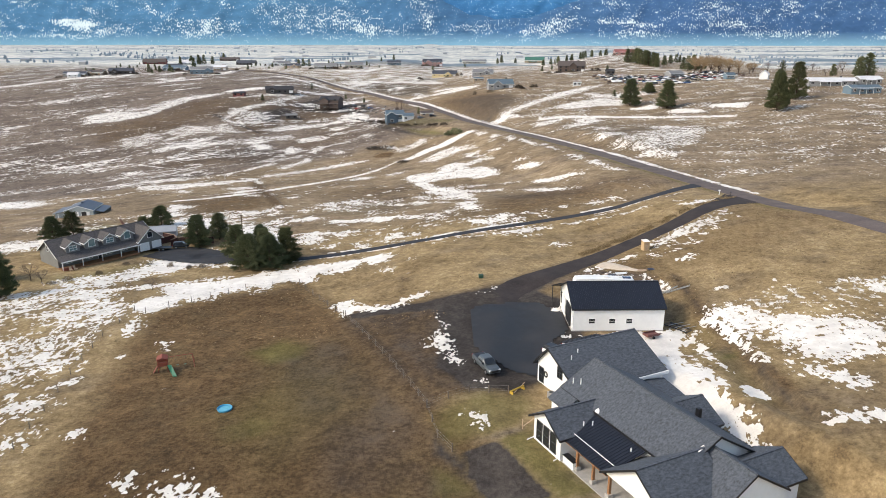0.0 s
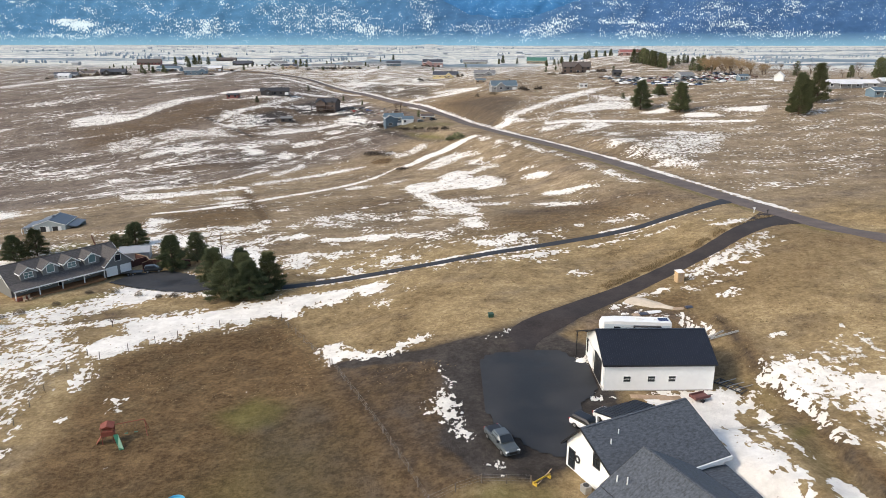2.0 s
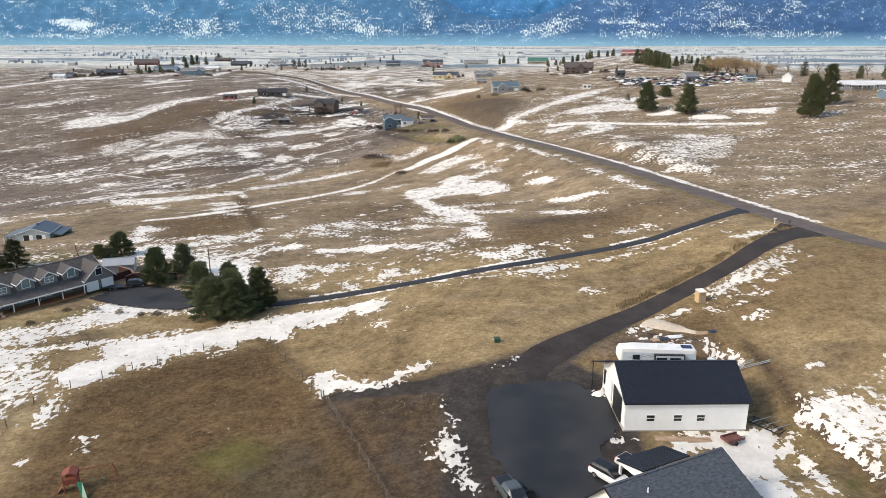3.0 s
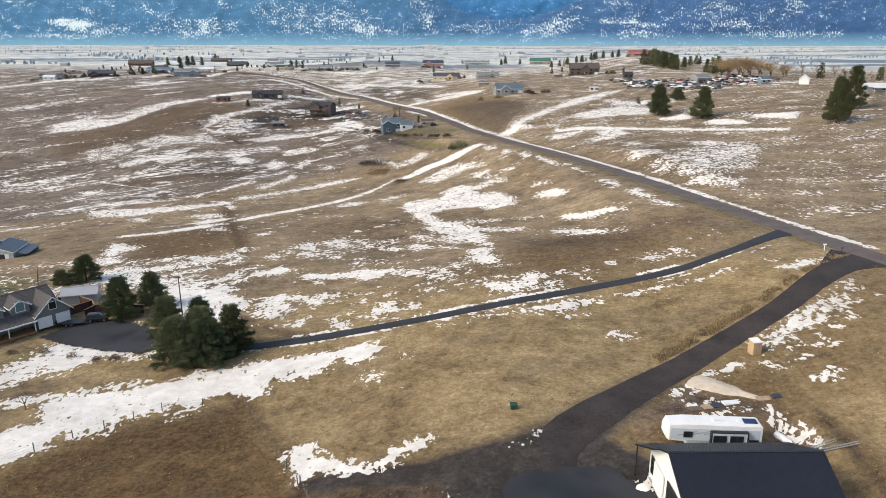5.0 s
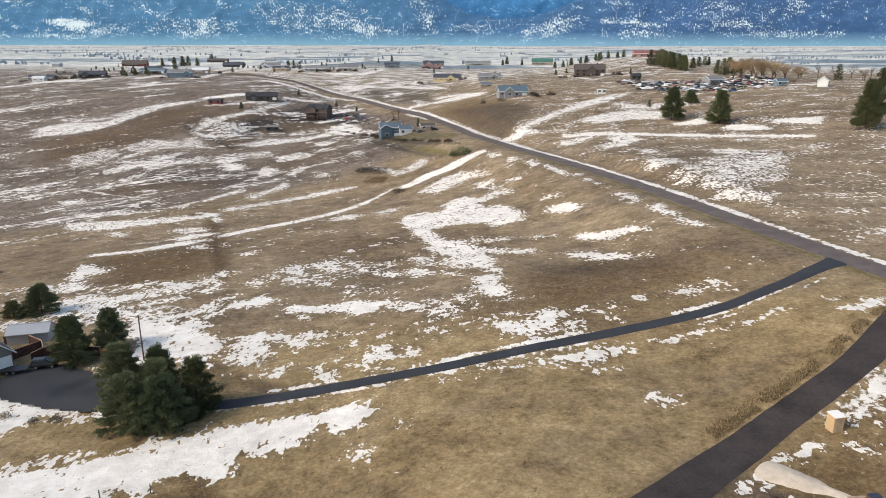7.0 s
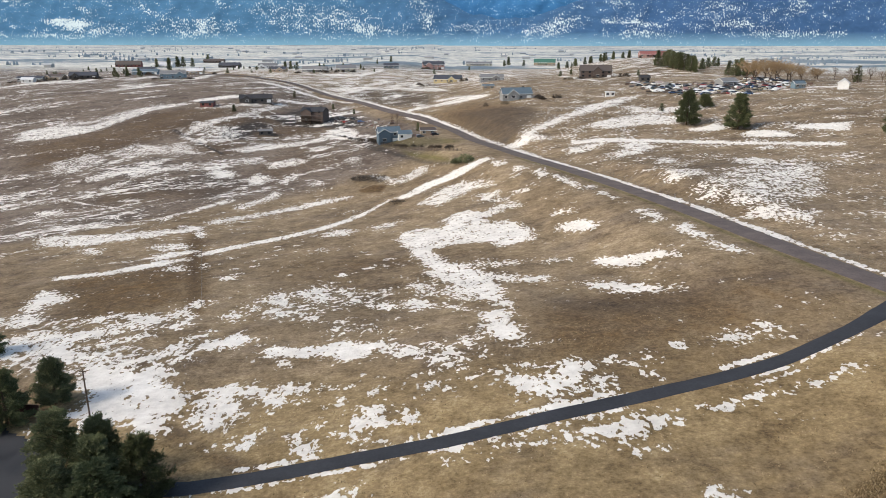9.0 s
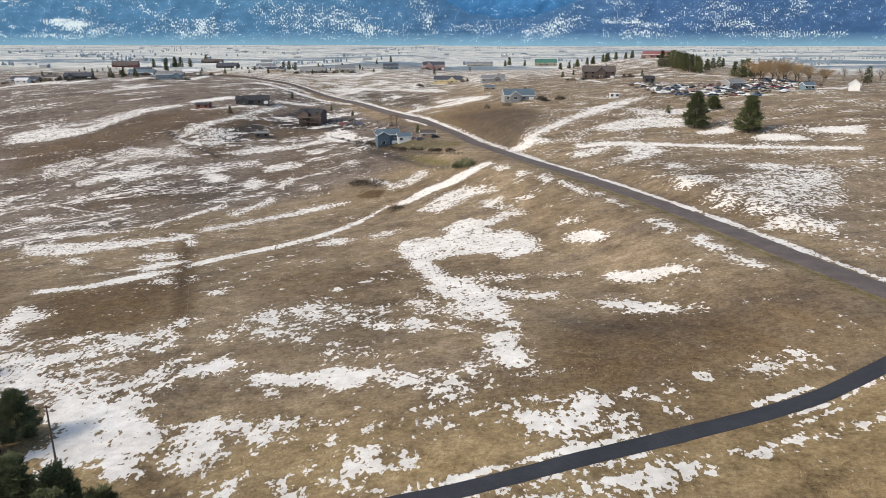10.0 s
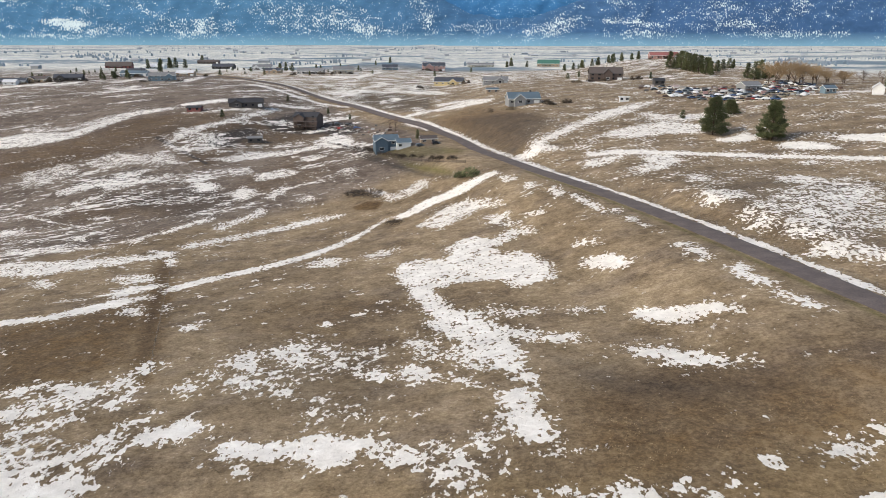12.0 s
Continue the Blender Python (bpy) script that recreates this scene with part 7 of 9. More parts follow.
def suv(at, body, label, name="suv", long=4.7):
    k = long / 4.7
    c = thing(name, label, "car", at)
    part("body", loft([(-2.35 * k, 0.84, 0.45, 0.95, 0.8), (-2.2 * k, 0.93, 0.4, 1.08, 0.88), (1.0 * k, 0.94, 0.38, 1.06, 0.88), (2.1 * k, 0.9, 0.42, 0.95, 0.8), (2.35 * k, 0.78, 0.48, 0.82, 0.66)]), body, c)
    part("roof", loft([(-2.2 * k, 0.84, 1.02, 1.3, 0.72), (-1.9 * k, 0.86, 1.02, 1.68, 0.66), (0.1 * k, 0.86, 1.02, 1.72, 0.66), (1.15 * k, 0.84, 1.02, 1.12, 0.78)]), BLACK_PAINT if body is WHITE_PAINT else body, c)
    part("windscreen", Geo().prism([(0.2 * k, -0.62, 1.66), (0.2 * k, 0.62, 1.66), (1.1 * k, 0.72, 1.13), (1.1 * k, -0.72, 1.13)], (0.05, 0, 0.05)), GLASS, c)
    for s in (-1, 1):
        part("side_window", Geo().prism([(-1.9 * k, s * 0.865, 1.16), (0.75 * k, s * 0.865, 1.16), (0.1 * k, s * 0.72, 1.58), (-1.8 * k, s * 0.72, 1.58)], (0, s * 0.03, 0)), GLASS, c)
        part("headlight", Geo().box(2.1 * k, 2.3 * k, s * 0.66 - 0.14, s * 0.66 + 0.14, 0.7, 0.84), LAMP_CLEAR, c)
        part("tail_light", Geo().box(-2.38 * k, -2.25 * k, s * 0.76 - 0.1, s * 0.76 + 0.1, 0.8, 1.0), LAMP_RED, c)
    wheels(c, (-1.4 * k, 1.42 * k), 0.83, 0.36)
    return c


def on_ground(x, y, turn=0.0, lift=0.0):
    return pose(x, y, hz(x, y) + lift, 0, 0, turn)


pickup(pose(6.2, 93.2, PAD_Z + 0.16, 0, 0, -68), paint("dark_slate_paint", (0.075, 0.088, 0.095)), "dark grey crew-cab pickup parked at the asphalt edge")
suv(pose(17.0, 96.6, PAD_Z + 0.16, 0, 0, -50), WHITE_PAINT, "white suv with a black roof parked by the house")
pickup(pose(20.6, 97.6, PAD_Z + 0.16, 0, 0, -52), WHITE_PAINT, "white pickup parked under the house awning")

# fifth-wheel caravan behind the garage
rv = thing("travel_trailer", "long white fifth-wheel travel trailer with grey stripes", "caravan", pose(29.6, 123.9, hz(29.6, 123.9) + 0.05, 0, 0, -3) @ Matrix.Diagonal((1, 0.94, 0.91, 1)))
RV_GREY, RV_WHITE = plain("trailer_grey_band", (0.33, 0.34, 0.35), 0.5, 0, 3, 0.1), plain("trailer_white", (0.74, 0.73, 0.7), 0.45, 0, 1.2, 0.07)
part("body", loft([(-5.4, 1.0, 1.7, 3.1, 0.95), (-5.1, 1.22, 1.45, 3.55, 1.15), (-3.4, 1.24, 1.3, 3.7, 1.2), (-3.1, 1.24, 0.7, 3.72, 1.2), (5.2, 1.24, 0.7, 3.6, 1.2), (5.4, 1.2, 0.85, 3.5, 1.15)]), RV_WHITE, rv)
# the white side with its shade painted in: greyer and bluer than the roof
RV_SHADED_SIDE = plain("trailer_shaded_side", (0.5, 0.55, 0.58), 0.45, 0, 1.2, 0.06)
part("slide_out", Geo().box(-0.4, 3.6, -1.75, -1.2, 0.95, 2.9), RV_SHADED_SIDE, rv)
part("slide_frame", Geo().box(-0.5, -0.36, -1.79, -1.2, 0.9, 3.0).box(3.56, 3.7, -1.79, -1.2, 0.9, 3.0).box(-0.36, 3.56, -1.79, -1.2, 2.88, 3.0), BLACK, rv, "black frame round the slide-out")
part("side_panel", Geo().prism([(-3.05, -1.25, 0.85), (5.15, -1.25, 0.85), (5.15, -1.25, 3.05), (-4.9, -1.25, 3.15), (-4.9, -1.25, 1.75), (-3.2, -1.25, 1.5)], (0, -0.012, 0)), RV_SHADED_SIDE, rv)
part("nose_cap", loft([(-5.52, 0.8, 1.9, 2.9, 0.75), (-5.36, 1.04, 1.66, 3.16, 0.98), (-5.05, 1.26, 1.4, 3.6, 1.18)]), RV_WHITE, rv)
part("stripe", Geo().box(-3.0, 5.2, -1.275, -1.2, 1.0, 1.5), RV_GREY, rv)
for x, w in ((0.5, 1.3), (2.4, 1.3)):
    opening(rv, "window", (x, -1.76, 1.7), "-y", w, 0.75, BLACK, GLASS, 1, 0)
opening(rv, "window", (-3.0, -1.272, 2.05), "-y", 0.8, 0.6, BLACK, GLASS, 0, 0)
opening(rv, "window", (4.5, -1.272, 1.3), "-y", 0.9, 0.35, BLACK, GLASS, 0, 0)
for x in (-2.2, 1.0, 3.0):
    part("roof_vent", Geo().box(x - 0.25, x + 0.25, -0.25, 0.25, 3.58, 3.8), RV_WHITE, rv)
part("solar_panel", Geo().box(3.5, 5.0, -0.5, 0.6, 3.62, 3.7), plain("solar_cells", (0.02, 0.03, 0.09), 0.2, 0.2, 6, 0.3), rv)
part("air_conditioner", Geo().box(0.0, 0.8, -0.4, 0.4, 3.68, 3.98), RV_WHITE, rv)
g = Geo()
for i in range(3):
    g.prism([(-4.2 + 1.5 * i, -1.266, 2.1 + 0.1 * i), (-2.0 + 1.8 * i, -1.266, 2.75 + 0.1 * i), (-2.0 + 1.8 * i, -1.266, 2.85 + 0.1 * i), (-4.2 + 1.5 * i, -1.266, 2.25 + 0.1 * i)], (0, -0.012, 0))
part("swoosh", g, RV_GREY, rv)
for x in (1.6, 2.6):
    for s in (-1, 1):
        w = new("wheel")
        w.parent = rv
        w.matrix_basis = pose(x, s * 1.05, 0.38)
        part("tyre", Geo().tube((0, -0.12, 0), (0, 0.12, 0), 0.38, 0.38, 16), RUBBER, w)
part("landing_leg", Geo().box(-3.1, -2.95, -0.9, -0.75, 0, 1.3), BLACK, rv)
part("landing_leg", Geo().box(-3.1, -2.95, 0.75, 0.9, 0, 1.3), BLACK, rv)
tank = thing("propane_tank", "white round-ended tank lying behind the caravan", "tank", on_ground(38.4, 124.4, -66) @ Matrix.Scale(0.82, 4))
g = Geo()
for x0, r0, x1, r1 in ((-1.5, 0.1, -1.35, 0.4), (-1.35, 0.4, -1.1, 0.52), (-1.1, 0.52, 1.1, 0.52), (1.1, 0.52, 1.35, 0.4), (1.35, 0.4, 1.5, 0.1)):
    g.tube((x0, 0, 0.72), (x1, 0, 0.72), r0, r1, 16)
part("shell", g, RV_WHITE, tank, smooth=True)
for x in (-0.8, 0.8):
    part("foot", Geo().box(x - 0.1, x + 0.1, -0.4, 0.4, 0, 0.3), CONCRETE, tank)

# ---- small things by the garage and along the drive ----
GREYWOOD = plain("weathered_post", (0.14, 0.11, 0.085), 0.9, 0, 6, 0.3)
RUST = plain("red_brown_wood", (0.15, 0.06, 0.05), 0.8, 0, 5, 0.3)
PLYWOOD = plain("raw_plywood", (0.45, 0.31, 0.17), 0.8, 0, 3, 0.15)
GALV = plain("galvanised_steel", (0.42, 0.42, 0.41), 0.45, 0.6, 4, 0.15)
LUMBER = plain("pale_lumber", (0.42, 0.3, 0.2), 0.85, 0, 5, 0.3)
tr = thing("utility_trailer", "small red-brown flat utility trailer on snow", "trailer", on_ground(33.2, 104.3, 22) @ Matrix.Scale(0.82, 4))
part("bed", Geo().box(-1.5, 1.5, -0.8, 0.8, 0.55, 0.68), RUST, tr)
for s in (-1, 1):
    part("side_board", Geo().box(-1.5, 1.5, s * 0.8 - 0.03, s * 0.8 + 0.03, 0.6, 1.0), RUST, tr)
part("end_board", Geo().box(-1.53, -1.47, -0.8, 0.8, 0.6, 1.0), RUST, tr)
part("drawbar", Geo().tube((1.5, 0, 0.58), (2.6, 0, 0.45), 0.06, 0.05), BLACK, tr)
for s in (-1, 1):
    w = new("wheel")
    w.parent = tr
    w.matrix_basis = pose(-0.1, s * 0.92, 0.3)
    part("tyre", Geo().tube((0, -0.1, 0), (0, 0.1, 0), 0.3, 0.3, 14), RUBBER, w)
for i, (x, y, n, turn) in enumerate(((27.5, 104.9, 3.4, 2), (25.6, 105.1, 2.6, -3), (29.4, 104.7, 3.0, 4))):
    pile = thing("lumber_pile", "low pile of pale boards lying along the garage wall", "lumber", on_ground(x, y, turn), "boards by the garage")
    for k in range(5):
        part("board", Geo().box(-n / 2 + 0.1 * (k % 2), n / 2, -0.45 + 0.19 * k, -0.3 + 0.19 * k, 0.0, 0.06 + 0.05 * (k % 3)), LUMBER, pile)
for x0, y0, x1, y1 in ((38.9, 121.7, 42.4, 120.8), (40.2, 120.3, 44.0, 119.2)):
    n, rise = math.hypot(x1 - x0, y1 - y0), hz(x1, y1) - hz(x0, y0)
    lad = thing("ladder", "long metal extension ladder lying on the bank", "ladder", pose((x0 + x1) / 2, (y0 + y1) / 2, max((hz(x0, y0) + hz(x1, y1)) / 2, hz((x0 + x1) / 2, (y0 + y1) / 2)) + 0.1, 0, -math.degrees(math.atan2(rise, n)), math.degrees(math.atan2(y1 - y0, x1 - x0))), "ladders on the bank")
    n = math.hypot(n, rise)
    for s in (-0.22, 0.22):
        part("rail", Geo().box(-n / 2, n / 2, s - 0.04, s + 0.04, 0, 0.1), GALV, lad)
    for k in range(int(n / 0.32)):
        part("rung", Geo().tube((-n / 2 + 0.2 + 0.32 * k, -0.22, 0.05), (-n / 2 + 0.2 + 0.32 * k, 0.22, 0.05), 0.025, 0.025, 6), GALV, lad)
rack = thing("steel_rack", "dark steel trailer frame standing beside the garage", "frame", on_ground(38.6, 107.6, -52))
for s in (-0.8, 0.8):
    part("rail", Geo().box(-2.2, 2.2, s - 0.05, s + 0.05, 0.3, 0.42), BLACK, rack)
for k in range(9):
    part("slat", Geo().box(-2.1 + 0.52 * k, -1.98 + 0.52 * k, -0.8, 0.8, 0.42, 0.47), BLACK, rack)
for x in (-2, 2):
    for s in (-0.8, 0.8):
        part("leg", Geo().box(x - 0.05, x + 0.05, s - 0.05, s + 0.05, 0, 0.3), BLACK, rack)
for k in range(3):
    b = thing("pole", "pale loose pole leaning over the steel frame", "pole", on_ground(38.4 + 0.7 * k, 108.6 - 1.1 * k, 22), "poles on the frame")
    part("shaft", Geo().tube((-1.4, 0, 0.55), (1.6, 0, 0.62), 0.05, 0.05), GALV, b)
hut = thing("plywood_shed", "small square plywood shed at the side of the drive", "shed", on_ground(42.6, 143.2, 12))
part("wall", Geo().box(-0.66, 0.66, -0.62, 0.62, 0, 1.9), PLYWOOD, hut)
part("roof", Geo().slab([(-0.76, -0.74, 1.92), (0.76, -0.74, 1.92), (0.76, 0.74, 2.08), (-0.76, 0.74, 2.08)], 0.07), PLYWOOD, hut)
part("snow_cover", Geo().slab([(-0.7, -0.68, 2.0), (0.7, -0.68, 2.0), (0.7, 0.68, 2.16), (-0.7, 0.68, 2.16)], 0.07), SNOW_MAT, hut, "thin snow on the roof")
part("door", Geo().box(-0.3, 0.3, -0.645, -0.62, 0.1, 1.7), LUMBER, hut)
GREEN_BOX = plain("utility_green", (0.016, 0.055, 0.033), 0.6, 0, 4, 0.15)
ub = thing("utility_box", "dark green metal utility cabinet in the grass", "utility box", on_ground(7.4, 131.6, 8))
part("cabinet", Geo().box(-0.42, 0.42, -0.38, 0.38, 0, 0.6), GREEN_BOX, ub)
part("lid", Geo().slab([(-0.45, -0.41, 0.62), (0.45, -0.41, 0.62), (0.45, 0.41, 0.7), (-0.45, 0.41, 0.7)], 0.05), GREEN_BOX, ub)
for x, y, c in ((73.2, 184.2, 0), (75.2, 181.6, 40)):
    mb = thing("mailbox", "roadside mailbox on a short post at the junction", "mailbox", on_ground(x, y, c), "mailboxes at the junction")
    part("post", Geo().box(-0.06, 0.06, -0.06, 0.06, 0, 1.1), WHITE_TRIM if c == 0 else BLACK, mb)
    part("box", Geo().prism([(-0.28, -0.13, 1.1), (-0.28, 0.13, 1.1), (-0.28, 0.13, 1.28), (-0.28, 0.06, 1.36), (-0.28, -0.06, 1.36), (-0.28, -0.13, 1.28)][::-1], (0.56, 0, 0)), WHITE_TRIM if c == 0 else BLACK, mb)
up = thing("utility_pole", "tall thin wooden utility pole in the snow", "pole", on_ground(-53.9, 183.5))
part("shaft", Geo().tube((0, 0, -0.3), (0, 0, 8.4), 0.14, 0.1, 10), BARK, up)
part("crossarm", Geo().box(-0.5, 0.5, -0.06, 0.06, 8.0, 8.14), BARK, up)

SAND = plain("pale_sand", (0.5, 0.42, 0.33), 0.95, 0, 1.5, 0.22, 0.5)


def sand_heap(head, tail, wide, high):
    """A tipped heap of sand: broad and high at the head, dragged out thin towards the tail."""
    (hx, hy), (tx, ty) = head, tail
    run = math.hypot(tx - hx, ty - hy)
    ux, uy = (tx - hx) / run, (ty - hy) / run
    pts, m, n = [], 22, 13
    for j in range(m + 1):
        f = j / m
        half = wide * math.sin(math.pi * min(0.5, 0.08 + f * 2.2)) * (1 - 0.86 * f) * (1 + 0.4 * noise.noise((f * 7, 1.5, 0)))
        for i in range(n + 1):
            q = -1 + 2 * i / n
            x = hx + ux * run * f - uy * half * q
            y = hy + uy * run * f + ux * half * q
            lump = 1 + 0.45 * noise.noise((x * 0.9, y * 0.9, 2.0)) + 0.25 * noise.noise((x * 2.3, y * 2.3, 7.0))
            top = high * (1 - abs(q) ** 1.6) * (1 - f) ** 0.7 * min(1.0, f * 7) * lump
            pts.append((x, y, hz(x, y) + top - 0.05 * (abs(q) > 0.99 or j in (0, m)) + 0.02))
    g = Geo().poly(pts, [(j * (n + 1) + i, (j + 1) * (n + 1) + i, (j + 1) * (n + 1) + i + 1, j * (n + 1) + i + 1) for j in range(m) for i in range(n)])
    return tagged(new("sand_mound", g.mesh("sand_mound", SAND, True)), "heap of pale tan sand dragged out beside the drive", "sand")


sand_heap((31.9, 138.2), (38.8, 131.2), 2.7, 0.5)
TARP = plain("blue_black_sheet", (0.035, 0.04, 0.06), 0.5, 0, 3, 0.2)
for x, y, c, m, n in ((30.1, 130.3, 8, GREYWOOD, 0.75), (31.6, 130.6, 8, LUMBER, 0.6), (33.0, 130.8, 10, TARP, 0.8), (34.9, 131.2, 9, WHITE_TRIM, 1.2), (39.0, 131.3, 3, LUMBER, 1.0), (40.6, 131.4, 3, TARP, 0.6)):
    pl = thing("board_stack", "low stack of boards and sheets on bare ground", "lumber", on_ground(x, y, c), "boards by the drive")
    for k in range(4):
        part("board", Geo().box(-n, n, -0.45 + 0.24 * k, -0.225 + 0.24 * k, -0.05, 0.1 + 0.03 * (k % 2)), m, pl)

# wooden play set
PLAY_WOOD = plain("red_stained_wood", (0.2, 0.05, 0.028), 0.75, 0, 5, 0.3)
GREEN_PLASTIC = plain("green_plastic", (0.02, 0.13, 0.07), 0.4, 0, 2, 0.1)
ps = thing("play_set", "red-stained wooden swing set with a green slide on the lawn", "play set", on_ground(-43.6, 102.0, 18) @ Matrix.Scale(0.85, 4))
for x in (-1.6, 0.0):
    for y in (-0.8, 0.8):
        part("post", Geo().box(x - 0.06, x + 0.06, y - 0.06, y + 0.06, 0, 2.9), PLAY_WOOD, ps)
part("platform", Geo().box(-1.7, 0.1, -0.9, 0.9, 1.35, 1.45), PLAY_WOOD, ps)
part("roof", Geo().slab([(-1.8, -1.0, 2.7), (-0.8, -1.0, 3.1), (-0.8, 1.0, 3.1), (-1.8, 1.0, 2.7)], 0.06).slab([(-0.8, -1.0, 3.1), (0.2, -1.0, 2.7), (0.2, 1.0, 2.7), (-0.8, 1.0, 3.1)], 0.06), PLAY_WOOD, ps)
for y in (-0.88, 0.88):
    part("railing", Geo().box(-1.7, 0.1, y - 0.03, y + 0.03, 1.5, 2.1), PLAY_WOOD, ps)
part("ladder", Geo().prism([(-2.6, -0.5, 0), (-2.6, 0.5, 0), (-1.65, 0.5, 1.4), (-1.65, -0.5, 1.4)], (0.08, 0, 0)), PLAY_WOOD, ps)
part("slide", Geo().prism([(0.0, -1.0, 1.45), (0.7, -1.0, 1.4), (1.5, -2.9, 0.22), (1.6, -3.5, 0.16), (1.0, -3.5, 0.16), (0.8, -2.9, 0.22)], (0, 0, 0.14)), GREEN_PLASTIC, ps, "green plastic slide")
part("swing_beam", Geo().tube((0.0, 0.3, 2.55), (4.4, 0.9, 2.45), 0.07, 0.07), PLAY_WOOD, ps)
for y in (-0.4, 2.2):
    part("beam_leg", Geo().tube((4.4, 0.9, 2.45), (4.7, y, 0), 0.06, 0.06), PLAY_WOOD, ps)
for x in (1.6, 3.0):
    sw = part("swing_seat", Geo().box(x - 0.25, x + 0.25, 0.55, 0.8, 0.55, 0.6), GREEN_PLASTIC, ps)
    part("chain", Geo().tube((x - 0.2, 0.68, 0.6), (x - 0.2, 0.68, 2.5), 0.012, 0.012, 5).tube((x + 0.2, 0.68, 0.6), (x + 0.2, 0.68, 2.5), 0.012, 0.012, 5), BLACK, sw)

# downspout pipes on the turf and a braced post beside the house wall
for x0, y0, x1, y1 in ((10.1, 74.5, 11.0, 74.9), (12.6, 70.1, 13.7, 70.8)):
    dp = thing("drain_pipe", "white downspout extension lying on the lawn", "pipe", None, "pipes by the house")
    part("pipe", Geo().tube((x0, y0, hz(x0, y0) + 0.06), (x1, y1, hz(x1, y1) + 0.25), 0.06, 0.06, 10), WHITE_TRIM, dp)
    part("mouth", Geo().tube((x0, y0, hz(x0, y0) + 0.06), (x0 + (x0 - x1) * 0.12, y0 + (y0 - y1) * 0.12, hz(x0, y0) + 0.04), 0.075, 0.075, 10), WHITE_TRIM, dp)
bp = thing("braced_post", "short wooden fence post with a slanting brace", "post", None)
part("post", Geo().tube((9.7, 76.9, hz(9.7, 76.9) - 0.2), (9.7, 76.9, hz(9.7, 76.9) + 1.3), 0.06, 0.06, 8), LUMBER, bp)
part("brace", Geo().tube((9.7, 76.9, hz(9.7, 76.9) + 0.3), (11.3, 77.1, hz(11.3, 77.1) + 1.5), 0.05, 0.05, 8), LUMBER, bp)

# round toy pool
POOL_BLUE, POOL_IN = plain("pool_blue", (0.03, 0.25, 0.4), 0.35, 0, 2, 0.1), plain("pool_water", (0.12, 0.4, 0.5), 0.1, 0, 2, 0.2)
pool = thing("toy_pool", "small round blue plastic paddling pool on the turf", "pool", on_ground(-30.1, 87.0))
g, n = Geo(), 28
prof = [(0.86, 0.0), (0.98, 0.02), (1.05, 0.3), (1.0, 0.34), (0.94, 0.3), (0.88, 0.06)]
g.poly([(r * math.cos(2 * math.pi * i / n), r * math.sin(2 * math.pi * i / n), z) for r, z in prof for i in range(n)], [(k * n + i, k * n + (i + 1) % n, (k + 1) * n + (i + 1) % n, (k + 1) * n + i) for k in range(len(prof) - 1) for i in range(n)])
part("rim", g, POOL_BLUE, pool, smooth=True)
part("floor", Geo().tube((0, 0, 0.03), (0, 0, 0.12), 0.88, 0.88, 28), POOL_IN, pool)
yp = thing("step_barrier", "yellow board and tools leaning at the yard corner", "board", on_ground(10.0, 86.4, 40))
YELLOW = plain("yellow_board", (0.5, 0.33, 0.04), 0.6, 0, 4, 0.15)
part("board", Geo().box(-1.3, 1.3, -0.05, 0.05, 0.35, 0.55), YELLOW, yp)
part("brace", Geo().tube((-0.6, 0, 0), (1.5, 0, 0.95), 0.05, 0.05), LUMBER, yp)
for x in (-1.1, 1.1):
    part("leg", Geo().box(x - 0.05, x + 0.05, -0.3, 0.3, 0, 0.4), YELLOW, yp)
ac = thing("air_conditioner", "pale grey outdoor cooling unit beside the house wall", "air conditioner", wh.matrix_basis @ pose(-1.3, -2.6, 0.02))
part("case", Geo().box(-0.4, 0.4, -0.45, 0.45, 0.05, 0.9), GALV, ac)
part("fan_grille", Geo().tube((0, 0, 0.9), (0, 0, 0.94), 0.34, 0.34, 16), BLACK, ac)
cab = thing("outdoor_kitchen", "white cabinet with a dark counter under the porch", "cabinet", wh.matrix_basis @ pose(-8.2, -16.4, 0.1))
part("body", Geo().box(-0.35, 0.35, -0.95, 0.95, 0, 0.88), WHITE_TRIM, cab)
part("counter", Geo().box(-0.4, 0.4, -1.0, 1.0, 0.88, 0.93), BLACK, cab)

# ---- fences: posts and wire ----
WIRE = plain("fence_wire", (0.25, 0.24, 0.22), 0.6, 0.5, 6, 0.2)


